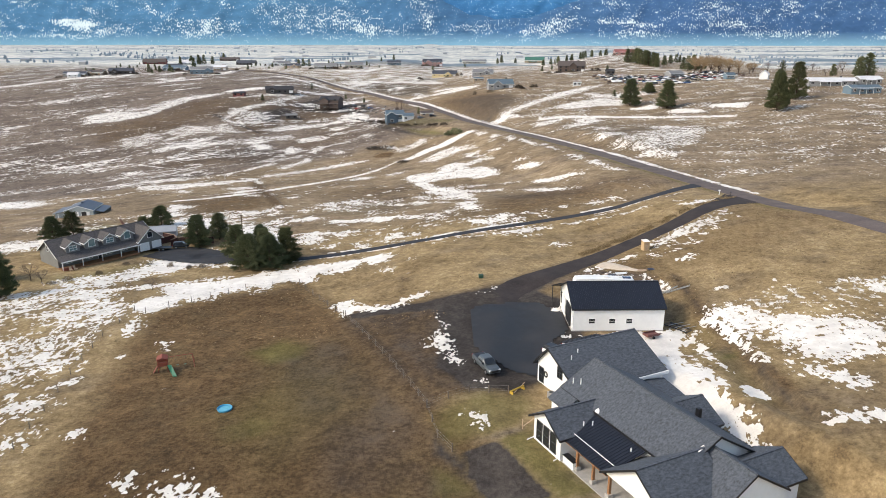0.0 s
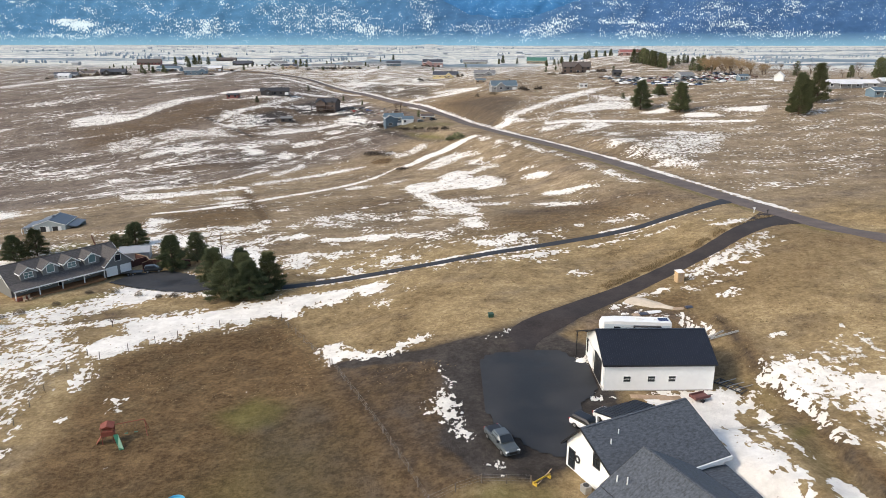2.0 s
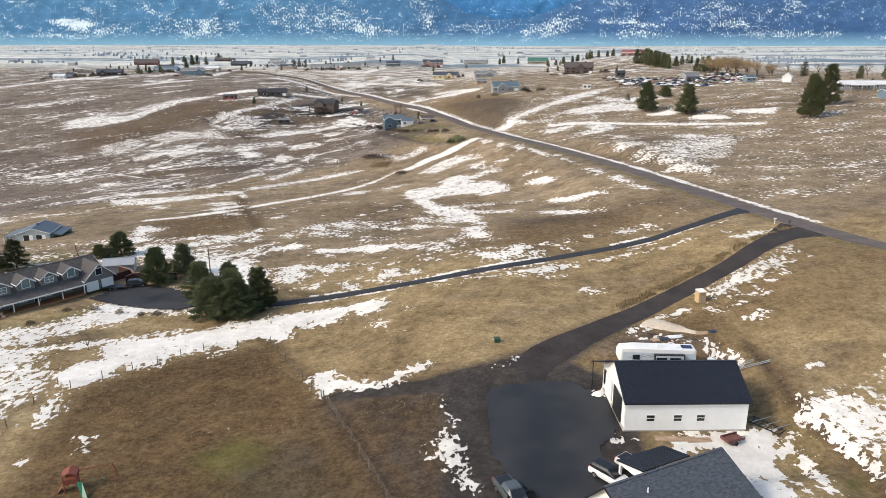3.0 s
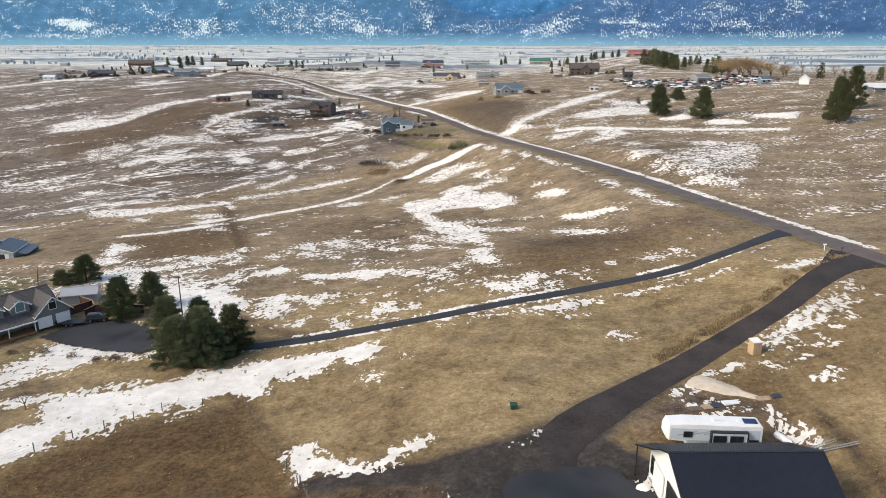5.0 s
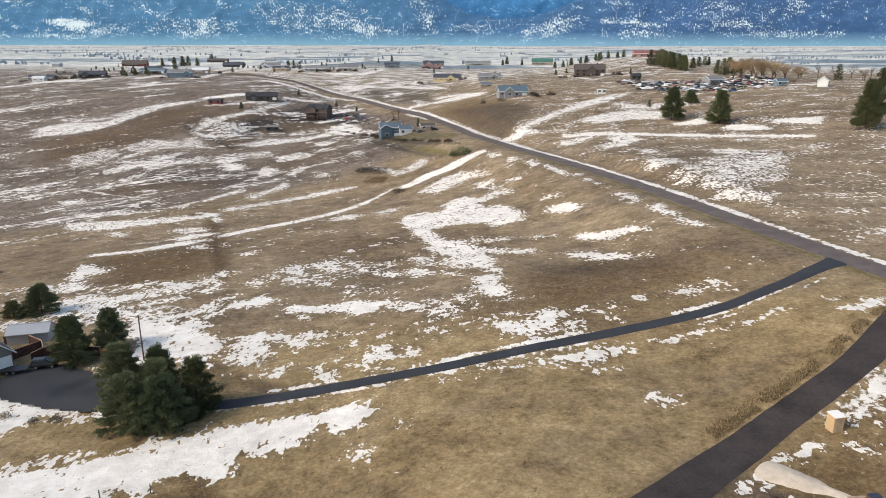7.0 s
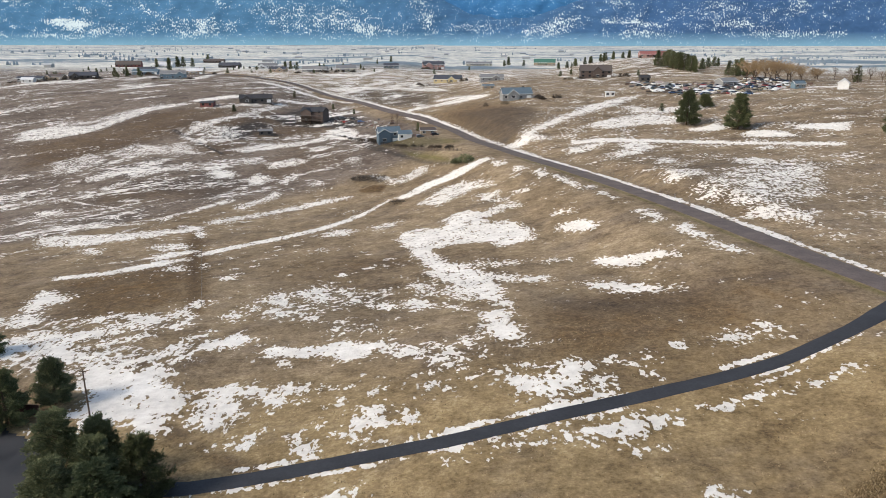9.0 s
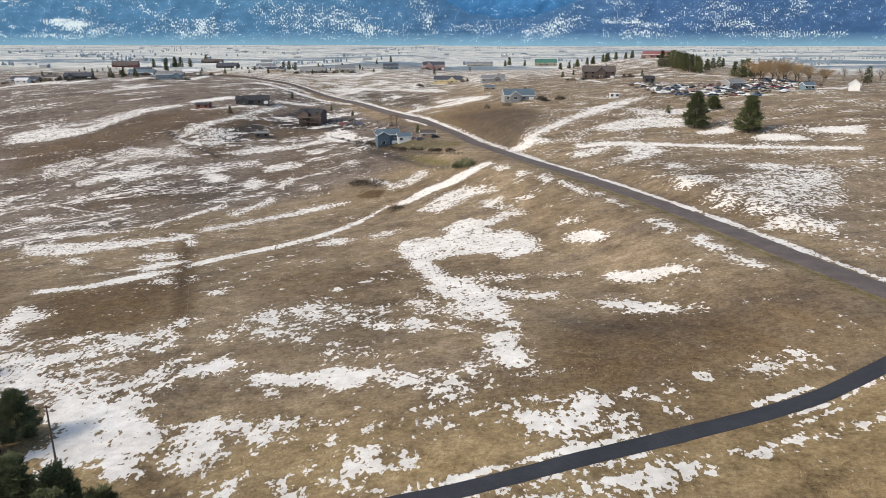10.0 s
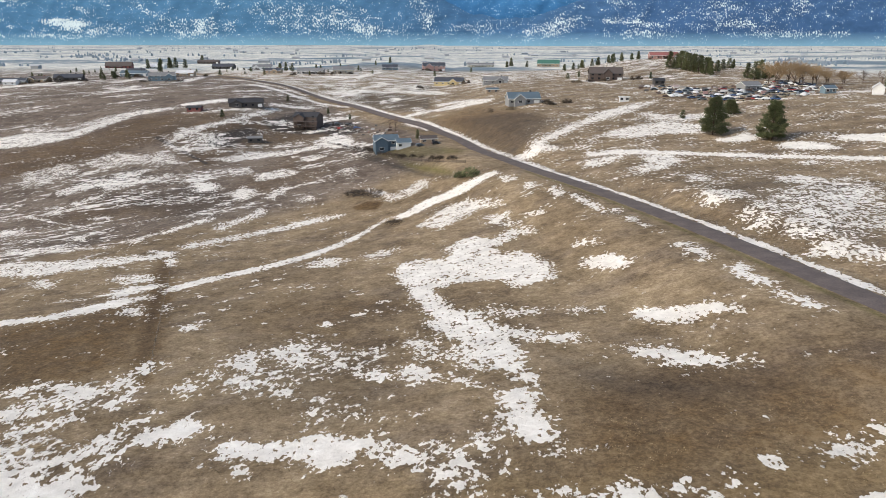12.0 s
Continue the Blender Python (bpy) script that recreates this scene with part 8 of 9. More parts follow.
def fence(line, label, gap=3.2, high=1.25, rails=0, wood=None):
    f = thing("fence", label, "fence")
    pts = []
    for (ax, ay), (bx, by) in zip(line[:-1], line[1:]):
        n = max(1, round(math.hypot(bx - ax, by - ay) / gap))
        pts += [(ax + (bx - ax) * i / n, ay + (by - ay) * i / n) for i in range(n)]
    pts.append(line[-1])
    mesh = Geo().tube((0, 0, -0.2), (0, 0, high), 0.075, 0.065, 7).mesh("post", wood or LUMBER)
    for x, y in pts:
        ob = part("post", mesh, None, f)
        ob.matrix_basis = pose(x, y, hz(x, y), random.uniform(-3, 3), random.uniform(-3, 3), random.uniform(0, 90))
    for z in (0.35, 0.7, 1.1):
        g = Geo()
        for (ax, ay), (bx, by) in zip(pts[:-1], pts[1:]):
            if rails:
                g.prism([(ax, ay, hz(ax, ay) + z - 0.06), (ax, ay, hz(ax, ay) + z + 0.06), (bx, by, hz(bx, by) + z + 0.06), (bx, by, hz(bx, by) + z - 0.06)], (0.03, 0.03, 0))
            else:
                g.tube((ax, ay, hz(ax, ay) + z), (bx, by, hz(bx, by) + z), 0.008, 0.008, 4)
                if len(pts) > 9:
                    part("wire", g, WIRE, f)
                    g = Geo()
        if rails or len(pts) <= 9:
            part("rail" if rails else "wire", g, (wood or LUMBER) if rails else WIRE, f)
    return f


fence([(-57.6, 127.7), (-51, 134.4), (-42, 142), (-31, 144), (-18.3, 121.3)], "weathered wooden posts with wire along the snowy yard edge", 4.5, 1.35, 0, GREYWOOD)
fence([(-18, 121.4), (-8.1, 98), (-2.2, 83.5), (-0.7, 76.5), (1, 73.4)], "weathered wooden posts with wire beside the bare soil strip", 3.4, 1.2, 0, GREYWOOD)
fence([(-60.5, 129.5), (-60.8, 116.6), (-59, 101.6), (-56.5, 89.4), (-54, 74)], "weathered wire fence along the edge of the lawn", 6, 1.2, 0, GREYWOOD)
fence([(-2.2, 83.4), (3.5, 86.2), (8.8, 86.0)], "short wire fence between lawn and yard", 2.8, 1.1, 0, GREYWOOD)
fence([(-54.5, 234.5), (-62, 257), (-74, 292), (-88, 333), (-91, 341)], "old wire fence running down the field", 7, 1.3, 0, GREYWOOD)
fence([(-104, 221), (-90, 196.5), (-82, 186.5)], "brown board fence round the garden behind the grey house", 2.4, 1.6, 1, plain("stained_board", (0.11, 0.045, 0.03), 0.8, 0, 5, 0.25))
fence([(80.5, 214), (73, 240), (67, 275), (61, 308), (53, 350)], "wire fence on wooden posts beyond the road", 9, 1.3, 0, GREYWOOD)
fence([(86, 222), (135, 236), (190, 252)], "wire fence across the eastern field", 9, 1.3, 0, GREYWOOD)

# ---- dark red board fences of the garden ----
STAIN = plain("dark_red_board", (0.06, 0.02, 0.016), 0.8, 0, 5, 0.3)
BOARD = Geo().box(-0.085, 0.085, -0.015, 0.015, 0, 1.75).mesh("board", STAIN)


def board_fence(line, label):
    f = thing("board_fence", label, "fence", None, "garden fences")
    for (ax, ay), (bx, by) in zip(line[:-1], line[1:]):
        d = math.hypot(bx - ax, by - ay)
        turn = math.degrees(math.atan2(by - ay, bx - ax))
        for i in range(int(d / 0.19)):
            u = (i + 0.5) * 0.19 / d
            x, y = ax + (bx - ax) * u, ay + (by - ay) * u
            part("board", BOARD, None, f).matrix_basis = pose(x, y, hz(x, y) - 0.05 + 0.03 * math.sin(i * 2.3), 0, 0, turn)
        part("cap_rail", Geo().prism([(ax, ay, hz(ax, ay) + 1.7), (ax, ay, hz(ax, ay) + 1.8), (bx, by, hz(bx, by) + 1.8), (bx, by, hz(bx, by) + 1.7)], (0.1, 0.1, 0)), LUMBER, f, "pale top rail")


board_fence([(-83.2, 191.9), (-81.9, 194.5), (-74.9, 189.6), (-77.8, 184.9)], "dark red board fence with a pale top rail round the garden")
board_fence([(-72.9, 186.4), (-70.4, 187), (-62.5, 186.0)], "short dark red board fence beside the pine")
board_fence([(-74.9, 189.6), (-72.9, 186.4), (-73.6, 183.8)], "dark red board fence corner beside the parking place")

# ---- grey house with dormers ----
lh = thing("dormer_house", "long grey house with brown shingle roof and white-trimmed dormers", "house", pose(-89.0, 174.8, -9.3, 0, 0, 51))
gable_u(lh, -12.5, 13.0, 0, -5.4, 5.4, 6.2, 2.85, 2.85, GREY_SIDING, SHINGLE_OLD, fascia=WHITE_TRIM)
part("porch_roof", Geo().slab([(-12.5, -8.0, 2.3), (7.2, -8.0, 2.3), (7.2, -5.2, 3.0), (-12.5, -5.2, 3.0)], 0.14), SHINGLE_OLD, lh)
part("porch_fascia", Geo().box(-12.55, 7.25, -8.06, -8.0, 2.05, 2.33), WHITE_TRIM, lh)
part("porch_deck", Geo().box(-12.3, 7.0, -7.9, -5.0, -0.2, 0.25), TIMBER, lh)
for x in (-12.2, -7.4, -2.6, 2.2, 6.8):
    part("porch_post", Geo().box(x - 0.09, x + 0.09, -7.85, -7.67, 0.2, 2.2), WHITE_TRIM, lh)
for i, x in enumerate((-8.0, -3.4, 1.2, 5.8)):
    gable_v(lh, -5.0, -0.4, x, x - 1.95, x + 1.95, 6.08, 4.75, 4.75, GREY_SIDING, SHINGLE_OLD, floor=3.0, inset=0.3, fascia=WHITE_TRIM)
    opening(lh, "window", (x, -4.72, 3.75), "-y", 1.5 if i % 2 else 1.7, 1.75 if i % 2 else 1.1, WHITE_TRIM, TEAL_GLASS, 0 if i % 2 else 1, 0 if i % 2 else 1)
gable_v(lh, -7.6, 1.0, 10.6, 7.0, 14.2, 6.0, 2.7, 2.7, GREY_SIDING, SHINGLE_OLD, fascia=WHITE_TRIM)
for x in (8.9, 12.2):
    garage_door(lh, (x, -7.13, 0.05), "-y", 2.6, 2.2, WHITE_TRIM)
opening(lh, "window", (10.6, -7.13, 3.4), "-y", 1.3, 1.4, WHITE_TRIM, GLASS, 0, 0)
opening(lh, "window", (-12.05, 0, 3.6), "-x", 0.9, 1.4, WHITE_TRIM, GLASS, 0, 1)
for x in (-9.5, -4.5, 0.5, 4.5):
    opening(lh, "window", (x, -4.92, 0.9), "-y", 1.3, 1.2, WHITE_TRIM, GLASS, 1, 0)
opening(lh, "door", (-1.8, -4.92, 0.25), "-y", 1.0, 2.0, WHITE_TRIM, GLASS, 0, 0)
part("brick_wall", Geo().box(-12.2, -10.0, -8.4, -8.1, 0, 0.9), plain("red_brick", (0.22, 0.07, 0.045), 0.9, 0, 7, 0.3), lh)
for x, y, c in ((-11, -9.2, 0), (-9.8, -9.0, 30)):
    ch = thing("garden_chair", "small tan wooden garden chair in front of the porch", "chair", lh.matrix_basis @ pose(x, y, 0.1, 0, 0, c), "chairs by the porch")
    part("seat", Geo().box(-0.3, 0.3, -0.3, 0.3, 0.35, 0.42), LUMBER, ch)
    part("backrest", Geo().prism([(-0.3, 0.28, 0.4), (0.3, 0.28, 0.4), (0.3, 0.48, 1.1), (-0.3, 0.48, 1.1)], (0, 0.05, 0)), LUMBER, ch)
    for sx in (-0.26, 0.26):
        part("leg", Geo().box(sx - 0.04, sx + 0.04, -0.3, 0.3, 0, 0.36), LUMBER, ch)

# grey barn and metal shed behind
bn = thing("field_barn", "grey metal barn with open bays standing in the field", "barn", pose(-128.6, 247.0, -17.2, 0, 0, 8) @ Matrix.Scale(0.84, 4))
BARN = plain("blue_grey_metal", (0.33, 0.37, 0.375), 0.55, 0.1, 2, 0.1)
BARN_ROOF = plain("blue_grey_roof", (0.085, 0.105, 0.13), 0.5, 0.2, 2, 0.12)
gable_v(bn, -6.5, 6.5, 0, -6.0, 6.0, 5.5, 3.5, 3.5, BARN, BARN_ROOF, inset=0.3, fascia=WHITE_TRIM)
part("lean_roof", Geo().slab([(-10.6, -6.0, 2.2), (-6.2, -6.0, 3.0), (-6.2, 6.0, 3.0), (-10.6, 6.0, 2.2)], 0.1), BARN_ROOF, bn)
part("lean_roof", Geo().slab([(6.2, -5.0, 3.0), (9.5, -5.0, 2.3), (9.5, 6.0, 2.3), (6.2, 6.0, 3.0)], 0.1), BARN_ROOF, bn)
for x in (-10.4, -8.4):
    part("post", Geo().box(x - 0.1, x + 0.1, -5.9, -5.7, 0, 2.3), WHITE_TRIM, bn)
part("back_wall", Geo().box(-10.4, -6.2, 5.4, 5.5, 0, 2.3), BARN, bn)
part("back_wall", Geo().box(6.2, 9.3, 5.4, 5.5, 0, 2.3), BARN, bn)
for x in (-2.4, 2.0):
    opening(bn, "doorway", (x, -6.22, 0.05), "-y", 2.0, 2.9, WHITE_TRIM, BLACK, 0, 0)
    part("sliding_door", Geo().box(x + 1.1, x + 2.3, -6.34, -6.26, 0.05, 2.95), WHITE_TRIM, bn, "white sliding door pushed aside")
part("lean_wall", Geo().box(-9.9, -5.8, -5.2, -5.1, 0, 2.35), BARN, bn)
part("cupola", Geo().box(-0.35, 0.35, -1.2, -0.5, 5.2, 6.1), BARN_ROOF, bn)
ms = thing("metal_shed", "pale grey metal shed with a gabled roof behind the house", "shed", pose(-79.6, 194.6, -10.6, 0, 0, 15))
PALE = plain("pale_grey_metal", (0.36, 0.37, 0.38), 0.5, 0.3, 3, 0.1)
gable_u(ms, -3.7, 3.7, 0, -2.5, 2.5, 3.5, 2.3, 2.3, PALE, PALE, inset=0.2)
for x, y, c, m in ((-70.0, 181.6, 15, BLACK_PAINT),):
    suv(on_ground(x, y, c, 0.18), m, "black off-road car parked on the asphalt by the grey house", "off_road_car", 4.2)
ft = thing("flatbed_trailer", "low dark flatbed trailer parked beside the grey house", "trailer", on_ground(-74.4, 179.6, 10, 0.18))
part("bed", Geo().box(-2.4, 2.4, -1.0, 1.0, 0.55, 0.7), BLACK, ft)
part("headboard", Geo().box(-2.4, -2.3, -1.0, 1.0, 0.7, 1.3), BLACK, ft)
wheels(ft, (-0.5, 0.5), 1.05, 0.33)

# ---- trees ----
def needle_nodes(n, l, b):
    r = n.new("ShaderNodeNewGeometry").outputs["Random Per Island"]
    o = n.new("ShaderNodeObjectInfo").outputs["Random"]
    c = ramp(n, l, r, [(0.0, (0.068, 0.078, 0.04)), (0.6, (0.132, 0.145, 0.074)), (1.0, (0.225, 0.225, 0.118))])
    c = mixc(n, l, mathn(n, l, "MULTIPLY", o, 0.35), c, (0.035, 0.055, 0.018))
    l.new(c, b.inputs["Base Color"])
    b.inputs["Specular IOR Level"].default_value = 0.15


NEEDLES = mat("pine_needles", needle_nodes, 0.9)
TWIG = plain("bare_twig", (0.13, 0.09, 0.065), 0.95, 0, 4, 0.3)
WILLOW = plain("willow_twig", (0.29, 0.2, 0.11), 0.95, 0, 4, 0.3)


def pine_meshes(seed, clumps, size, full):
    """Trunk with limbs, and a crown of needle clumps, for a tree 10 m high."""
    rnd = random.Random(seed)
    t = Geo()
    t.tube((0, 0, -0.3), (0, 0, 4.5), 0.24, 0.16, 8).tube((0, 0, 4.5), (0.05, 0, 9.6), 0.16, 0.03, 7)
    c = Geo()
    limbs = []
    for k in range(64):
        h = 0.5 + 9.1 * (k / 64) ** 1.05
        a = k * 2.4 + rnd.uniform(-0.5, 0.5)
        reach = full * 1.22 * (1.04 - h / 10) ** 0.62 * rnd.uniform(0.7, 1.1) * (0.8 + 0.2 * min(1, h / 2.0))
        tip = Vector((math.cos(a) * reach, math.sin(a) * reach, h + rnd.uniform(-0.2, 0.4) + 0.1 * reach))
        t.tube((0, 0, h), tuple(tip * 0.9 + Vector((0, 0, h)) * 0.1), 0.05, 0.015, 4)
        limbs.append((Vector((0, 0, h)), tip))
    for k in range(clumps):
        base, tip = limbs[int(len(limbs) * rnd.random() ** 1.25)]
        f = rnd.uniform(0.25, 1.03) ** 0.65
        spread = 0.3 + 0.2 * (1 - f)
        p = base.lerp(tip, f) + Vector((rnd.gauss(0, spread), rnd.gauss(0, spread), rnd.gauss(0.1, 0.22)))
        out = Vector((p.x, p.y, 0.8)).normalized()
        for q in range(6):
            d = (out + Vector((rnd.gauss(0, 0.6), rnd.gauss(0, 0.6), rnd.gauss(0.35, 0.5)))).normalized()
            s = d.orthogonal().normalized() * size * 0.18
            c.poly([p - s, p + s, p + d * size * rnd.uniform(0.7, 1.25)], [(0, 1, 2)])
    return t.mesh("trunk", BARK), c.mesh("crown", NEEDLES)


def tree_of(name, meshes, at, high, wide, label, group, category="tree"):
    ob = thing(name, label, category, at, group)
    for nm, m in zip(("trunk", "crown"), meshes):
        o = part(nm, m, None, ob)
        o.matrix_basis = Matrix.Diagonal((wide, wide, high / 10, 1))
    return ob


NEAR_PINES = [pine_meshes(s, 8000, 0.34, f) for s, f in ((1, 3.5), (2, 3.2), (3, 3.7))]
FAR_PINES = [pine_meshes(s, 420, 0.8, f) for s, f in ((7, 2.6), (8, 2.2))]
for i, (x, y, h, w) in enumerate(((-66.1, 183.5, 8.6, 0.92), (-62.1, 189.4, 7.7, 0.86), (-52.2, 171.5, 8.1, 0.95), (-44.9, 168.5, 8.4, 0.9), (-37.8, 163.7, 8.5, 0.92), (-46.0, 159.2, 8.4, 1.0), (-40.8, 158.8, 8.0, 1.0), (-43.2, 163.5, 8.6, 0.9),
                                    (-112.7, 197.1, 6.8, 0.85), (-109.5, 202.1, 7.4, 0.9), (-90.9, 208.0, 3.6, 0.7), (-86.3, 210.2, 6.2, 0.9), (-102.5, 153.5, 8.0, 0.9), (-93.6, 140.5, 8.8, 0.95))):
    tree_of("pine_tree", NEAR_PINES[i % 3], on_ground(x, y, 67 * i), h, w, "dense dark green pine tree near the grey house", "pines round the grey house")
for i, (x, y, h, w) in enumerate(((108, 417, 15.5, 1.45), (123, 396, 15, 1.5), (129, 454, 6.5, 1.1), (160.5, 346, 18.5, 1.4), (186, 381, 19, 1.5), (165, 352, 13, 1.0))):
    tree_of("pine_tree", NEAR_PINES[i % 3], on_ground(x, y, 50 * i), h, w, "tall dark pine standing alone in the snowy field", "field pines")
KNOLL = [(177, 704, 12.9), (181, 702, 11.9), (184, 698, 13.8), (184, 686, 13.5), (186, 677, 13.3), (187, 667, 13.2), (189, 657, 12), (189, 647, 10), (204, 675, 8.6), (215, 693, 8), (224, 704, 8.1), (228, 706, 7.2), (196, 714, 10.2), (200, 699, 10), (188, 719, 10.2), (192, 690, 12), (195, 668, 11)]
GROVE = [(201, 612, 10.4), (201, 600, 11.8), (209, 611, 12.1), (213, 611, 8.7), (222, 622, 7.1), (243, 523, 10), (263, 492, 7.9), (268, 470, 13), (276, 474, 15)]
HAMLET = [(-322, 808, 5), (-318, 819, 7), (-301, 812, 6), (-368, 1026, 11), (-354, 1031, 12), (-350, 1050, 13), (-345, 1040, 10), (-323, 833, 6.3), (-311, 832, 7.5), (-321, 943, 11.5), (-343, 1052, 12.9), (-332, 1055, 11.3), (-371, 1242, 11.5), (-183, 928, 9.4), (-182, 953, 9.7), (-171, 935, 9.4), (-331, 822, 8.8), (-95, 914, 5.2), (-71, 1059, 7.6), (28, 943, 5.3), (-12, 870, 4.9), (80, 1078, 7.8), (89, 1117, 11.4), (108, 1094, 8), (93, 686, 4.4), (104, 699, 4.6), (104, 653, 3.8), (143, 636, 4.6), (108, 456, 4), (-17, 500, 5), (-85, 632, 3.8), (-66, 603, 3.6), (-148, 592, 5), (-121, 669, 5.5)] + [(random.uniform(-430, -70), random.uniform(850, 1010), random.uniform(2.5, 5.5)) for k in range(36)]
RIDGE = [(112 + 4.6 * k + random.uniform(-3, 3), 805 + random.uniform(-14, 14), random.uniform(4.5, 8)) for k in range(16)]
for group, label, trees in (("knoll pines", "dark pine in the wood on the knoll", KNOLL + RIDGE), ("grove pines", "dark pine beside the distant yard", GROVE), ("garden pines", "small dark conifer among distant houses", HAMLET)):
    for i, (x, y, h) in enumerate(trees):
        tree_of("pine_tree", FAR_PINES[i % 2], on_ground(x, y, 40 * i), h, h / 10 * random.uniform(0.9, 1.2), label, group)


def bare_meshes(seed, material, depth=5, count=3):
    rnd = random.Random(seed)
    t, c = Geo(), Geo()

    def grow(p, d, n, r, level):
        q = p + d * n
        (t if level < 2 else c).tube(p, q, r, r * 0.65, 5 if level < 3 else 3)
        if level < depth:
            for _ in range(count if level else count + 2):
                e = (d + Vector((rnd.gauss(0, 0.5), rnd.gauss(0, 0.5), rnd.gauss(0.1, 0.3)))).normalized()
                grow(p + d * n * rnd.uniform(0.6, 1), e, n * rnd.uniform(0.6, 0.85), r * 0.55, level + 1)

    grow(Vector((0, 0, -0.1)), Vector((0, 0, 1)), 2.4, 0.16, 0)
    return t.mesh("trunk", BARK), c.mesh("crown", material)


BARE, WILLOWS = bare_meshes(4, TWIG), bare_meshes(5, WILLOW, 5, 4)


def bare_tree(meshes, at, k, label, group):
    ob = thing("bare_tree", label, "tree", at, group)
    for nm, m in zip(("trunk", "crown"), meshes):
        part(nm, m, None, ob).matrix_basis = Matrix.Scale(k, 4)


for x, y, k in ((-62.6, 143.5, 0.55), (-94, 152.6, 0.75), (-90, 150, 0.6), (-31, 535, 1.3), (-35, 545, 1.1), (160.2, 343, 0.9), (277, 514, 1.2), (292, 534, 1.6), (259, 494, 0.9), (246, 500, 1.2), (238, 560, 1.3), (247, 556, 1.4), (256, 552, 1.4), (265, 548, 1.5), (273, 540, 1.3), (262, 530, 1.2)):
    bare_tree(BARE, on_ground(x, y, x * 7), k, "leafless deciduous tree with fine grey-brown twigs", "bare trees")
for x, y, k in ((198, 560, 1.7), (204, 552, 1.8), (210, 554, 1.7), (216, 550, 1.6), (222, 548, 1.3), (229, 545, 1.2), (195, 566, 1.8), (201, 570, 2.0), (207, 566, 2.0), (212, 562, 1.9), (218, 558, 1.7), (225, 556, 1.5), (234, 552, 1.2)):
    bare_tree(WILLOWS, on_ground(x, y, x * 5, -0.7 * k), 1.2 * k, "tawny leafless willow beside the distant yard", "willows")


def bush_mesh(seed, material, blades=260, size=0.3):
    rnd = random.Random(seed)
    g = Geo()
    for _ in range(blades):
        a, r = rnd.uniform(0, 6.3), rnd.random() ** 0.6
        h = (1 - r * r) ** 0.5 * rnd.random()
        p = Vector((math.cos(a) * r, math.sin(a) * r, h * 0.9))
        d = Vector((p.x * 0.6 + rnd.gauss(0, 0.4), p.y * 0.6 + rnd.gauss(0, 0.4), 0.6)).normalized()
        s = d.orthogonal().normalized() * size * 0.16
        g.poly([p - s, p + s, p + d * size], [(0, 1, 2)])
    return g.mesh("bush", material)


SAGE = plain("sage_bush", (0.16, 0.125, 0.085), 0.95, 0, 3, 0.35)
DARKBUSH = plain("dark_bush", (0.06, 0.045, 0.032), 0.95, 0, 3, 0.35)
SAGE_MESH, DARK_MESH, JUNIPER = bush_mesh(1, SAGE), bush_mesh(2, DARKBUSH), bush_mesh(3, NEEDLES, 500)


def bush(x, y, r, h, mesh, label, group):
    ob = new("bush", mesh)
    ob.matrix_basis = on_ground(x, y, x * 9) @ Matrix.Diagonal((r, r, h, 1))
    tagged(ob, label, "bush", group)


for x, y in ((-72.5, 166.5), (-66.5, 164.2), (-61.5, 162.6), (-58.3, 162.8), (-78, 166), (-81, 158), (-85.5, 152.5), (-88, 150)):
    bush(x, y, random.uniform(0.7, 1.2), random.uniform(0.7, 1.1), SAGE_MESH, "round dry straw-coloured bush beside the grey house", "garden bushes")
for x, y, r, h in ((7.3, 395.1, 3.6, 3.8), (3.3, 399.1, 2.4, 2.8), (-34, 411, 7, 2.2), (-20, 360, 3.5, 1.6), (-40, 414, 5, 2)):
    bush(x, y, r, h, JUNIPER if h > 2.5 else DARK_MESH, "dark shrub by the field path", "field shrubs")

# ---- distant houses ----
WALLS = {k: plain("siding_" + k, c, 0.75, 0, 1.0, 0.12) for k, c in dict(cream=(0.5, 0.45, 0.36), white=(0.68, 0.68, 0.67), blue=(0.13, 0.19, 0.235), brown=(0.088, 0.063, 0.053), tan=(0.33, 0.25, 0.17), pink=(0.42, 0.25, 0.22), yellow=(0.5, 0.4, 0.2), navy=(0.075, 0.115, 0.15), grey=(0.24, 0.24, 0.24), dark=(0.055, 0.05, 0.048), red=(0.16, 0.05, 0.045)).items()}
ROOFS = {k: plain("roofing_" + k, c, 0.8, 0, 1.5, 0.2) for k, c in dict(slate=(0.05, 0.055, 0.07), brown=(0.085, 0.068, 0.06), green=(0.04, 0.13, 0.1), grey=(0.18, 0.18, 0.18), blue=(0.085, 0.125, 0.155), white=(0.6, 0.6, 0.6), red=(0.25, 0.09, 0.08), dark=(0.03, 0.03, 0.034)).items()}


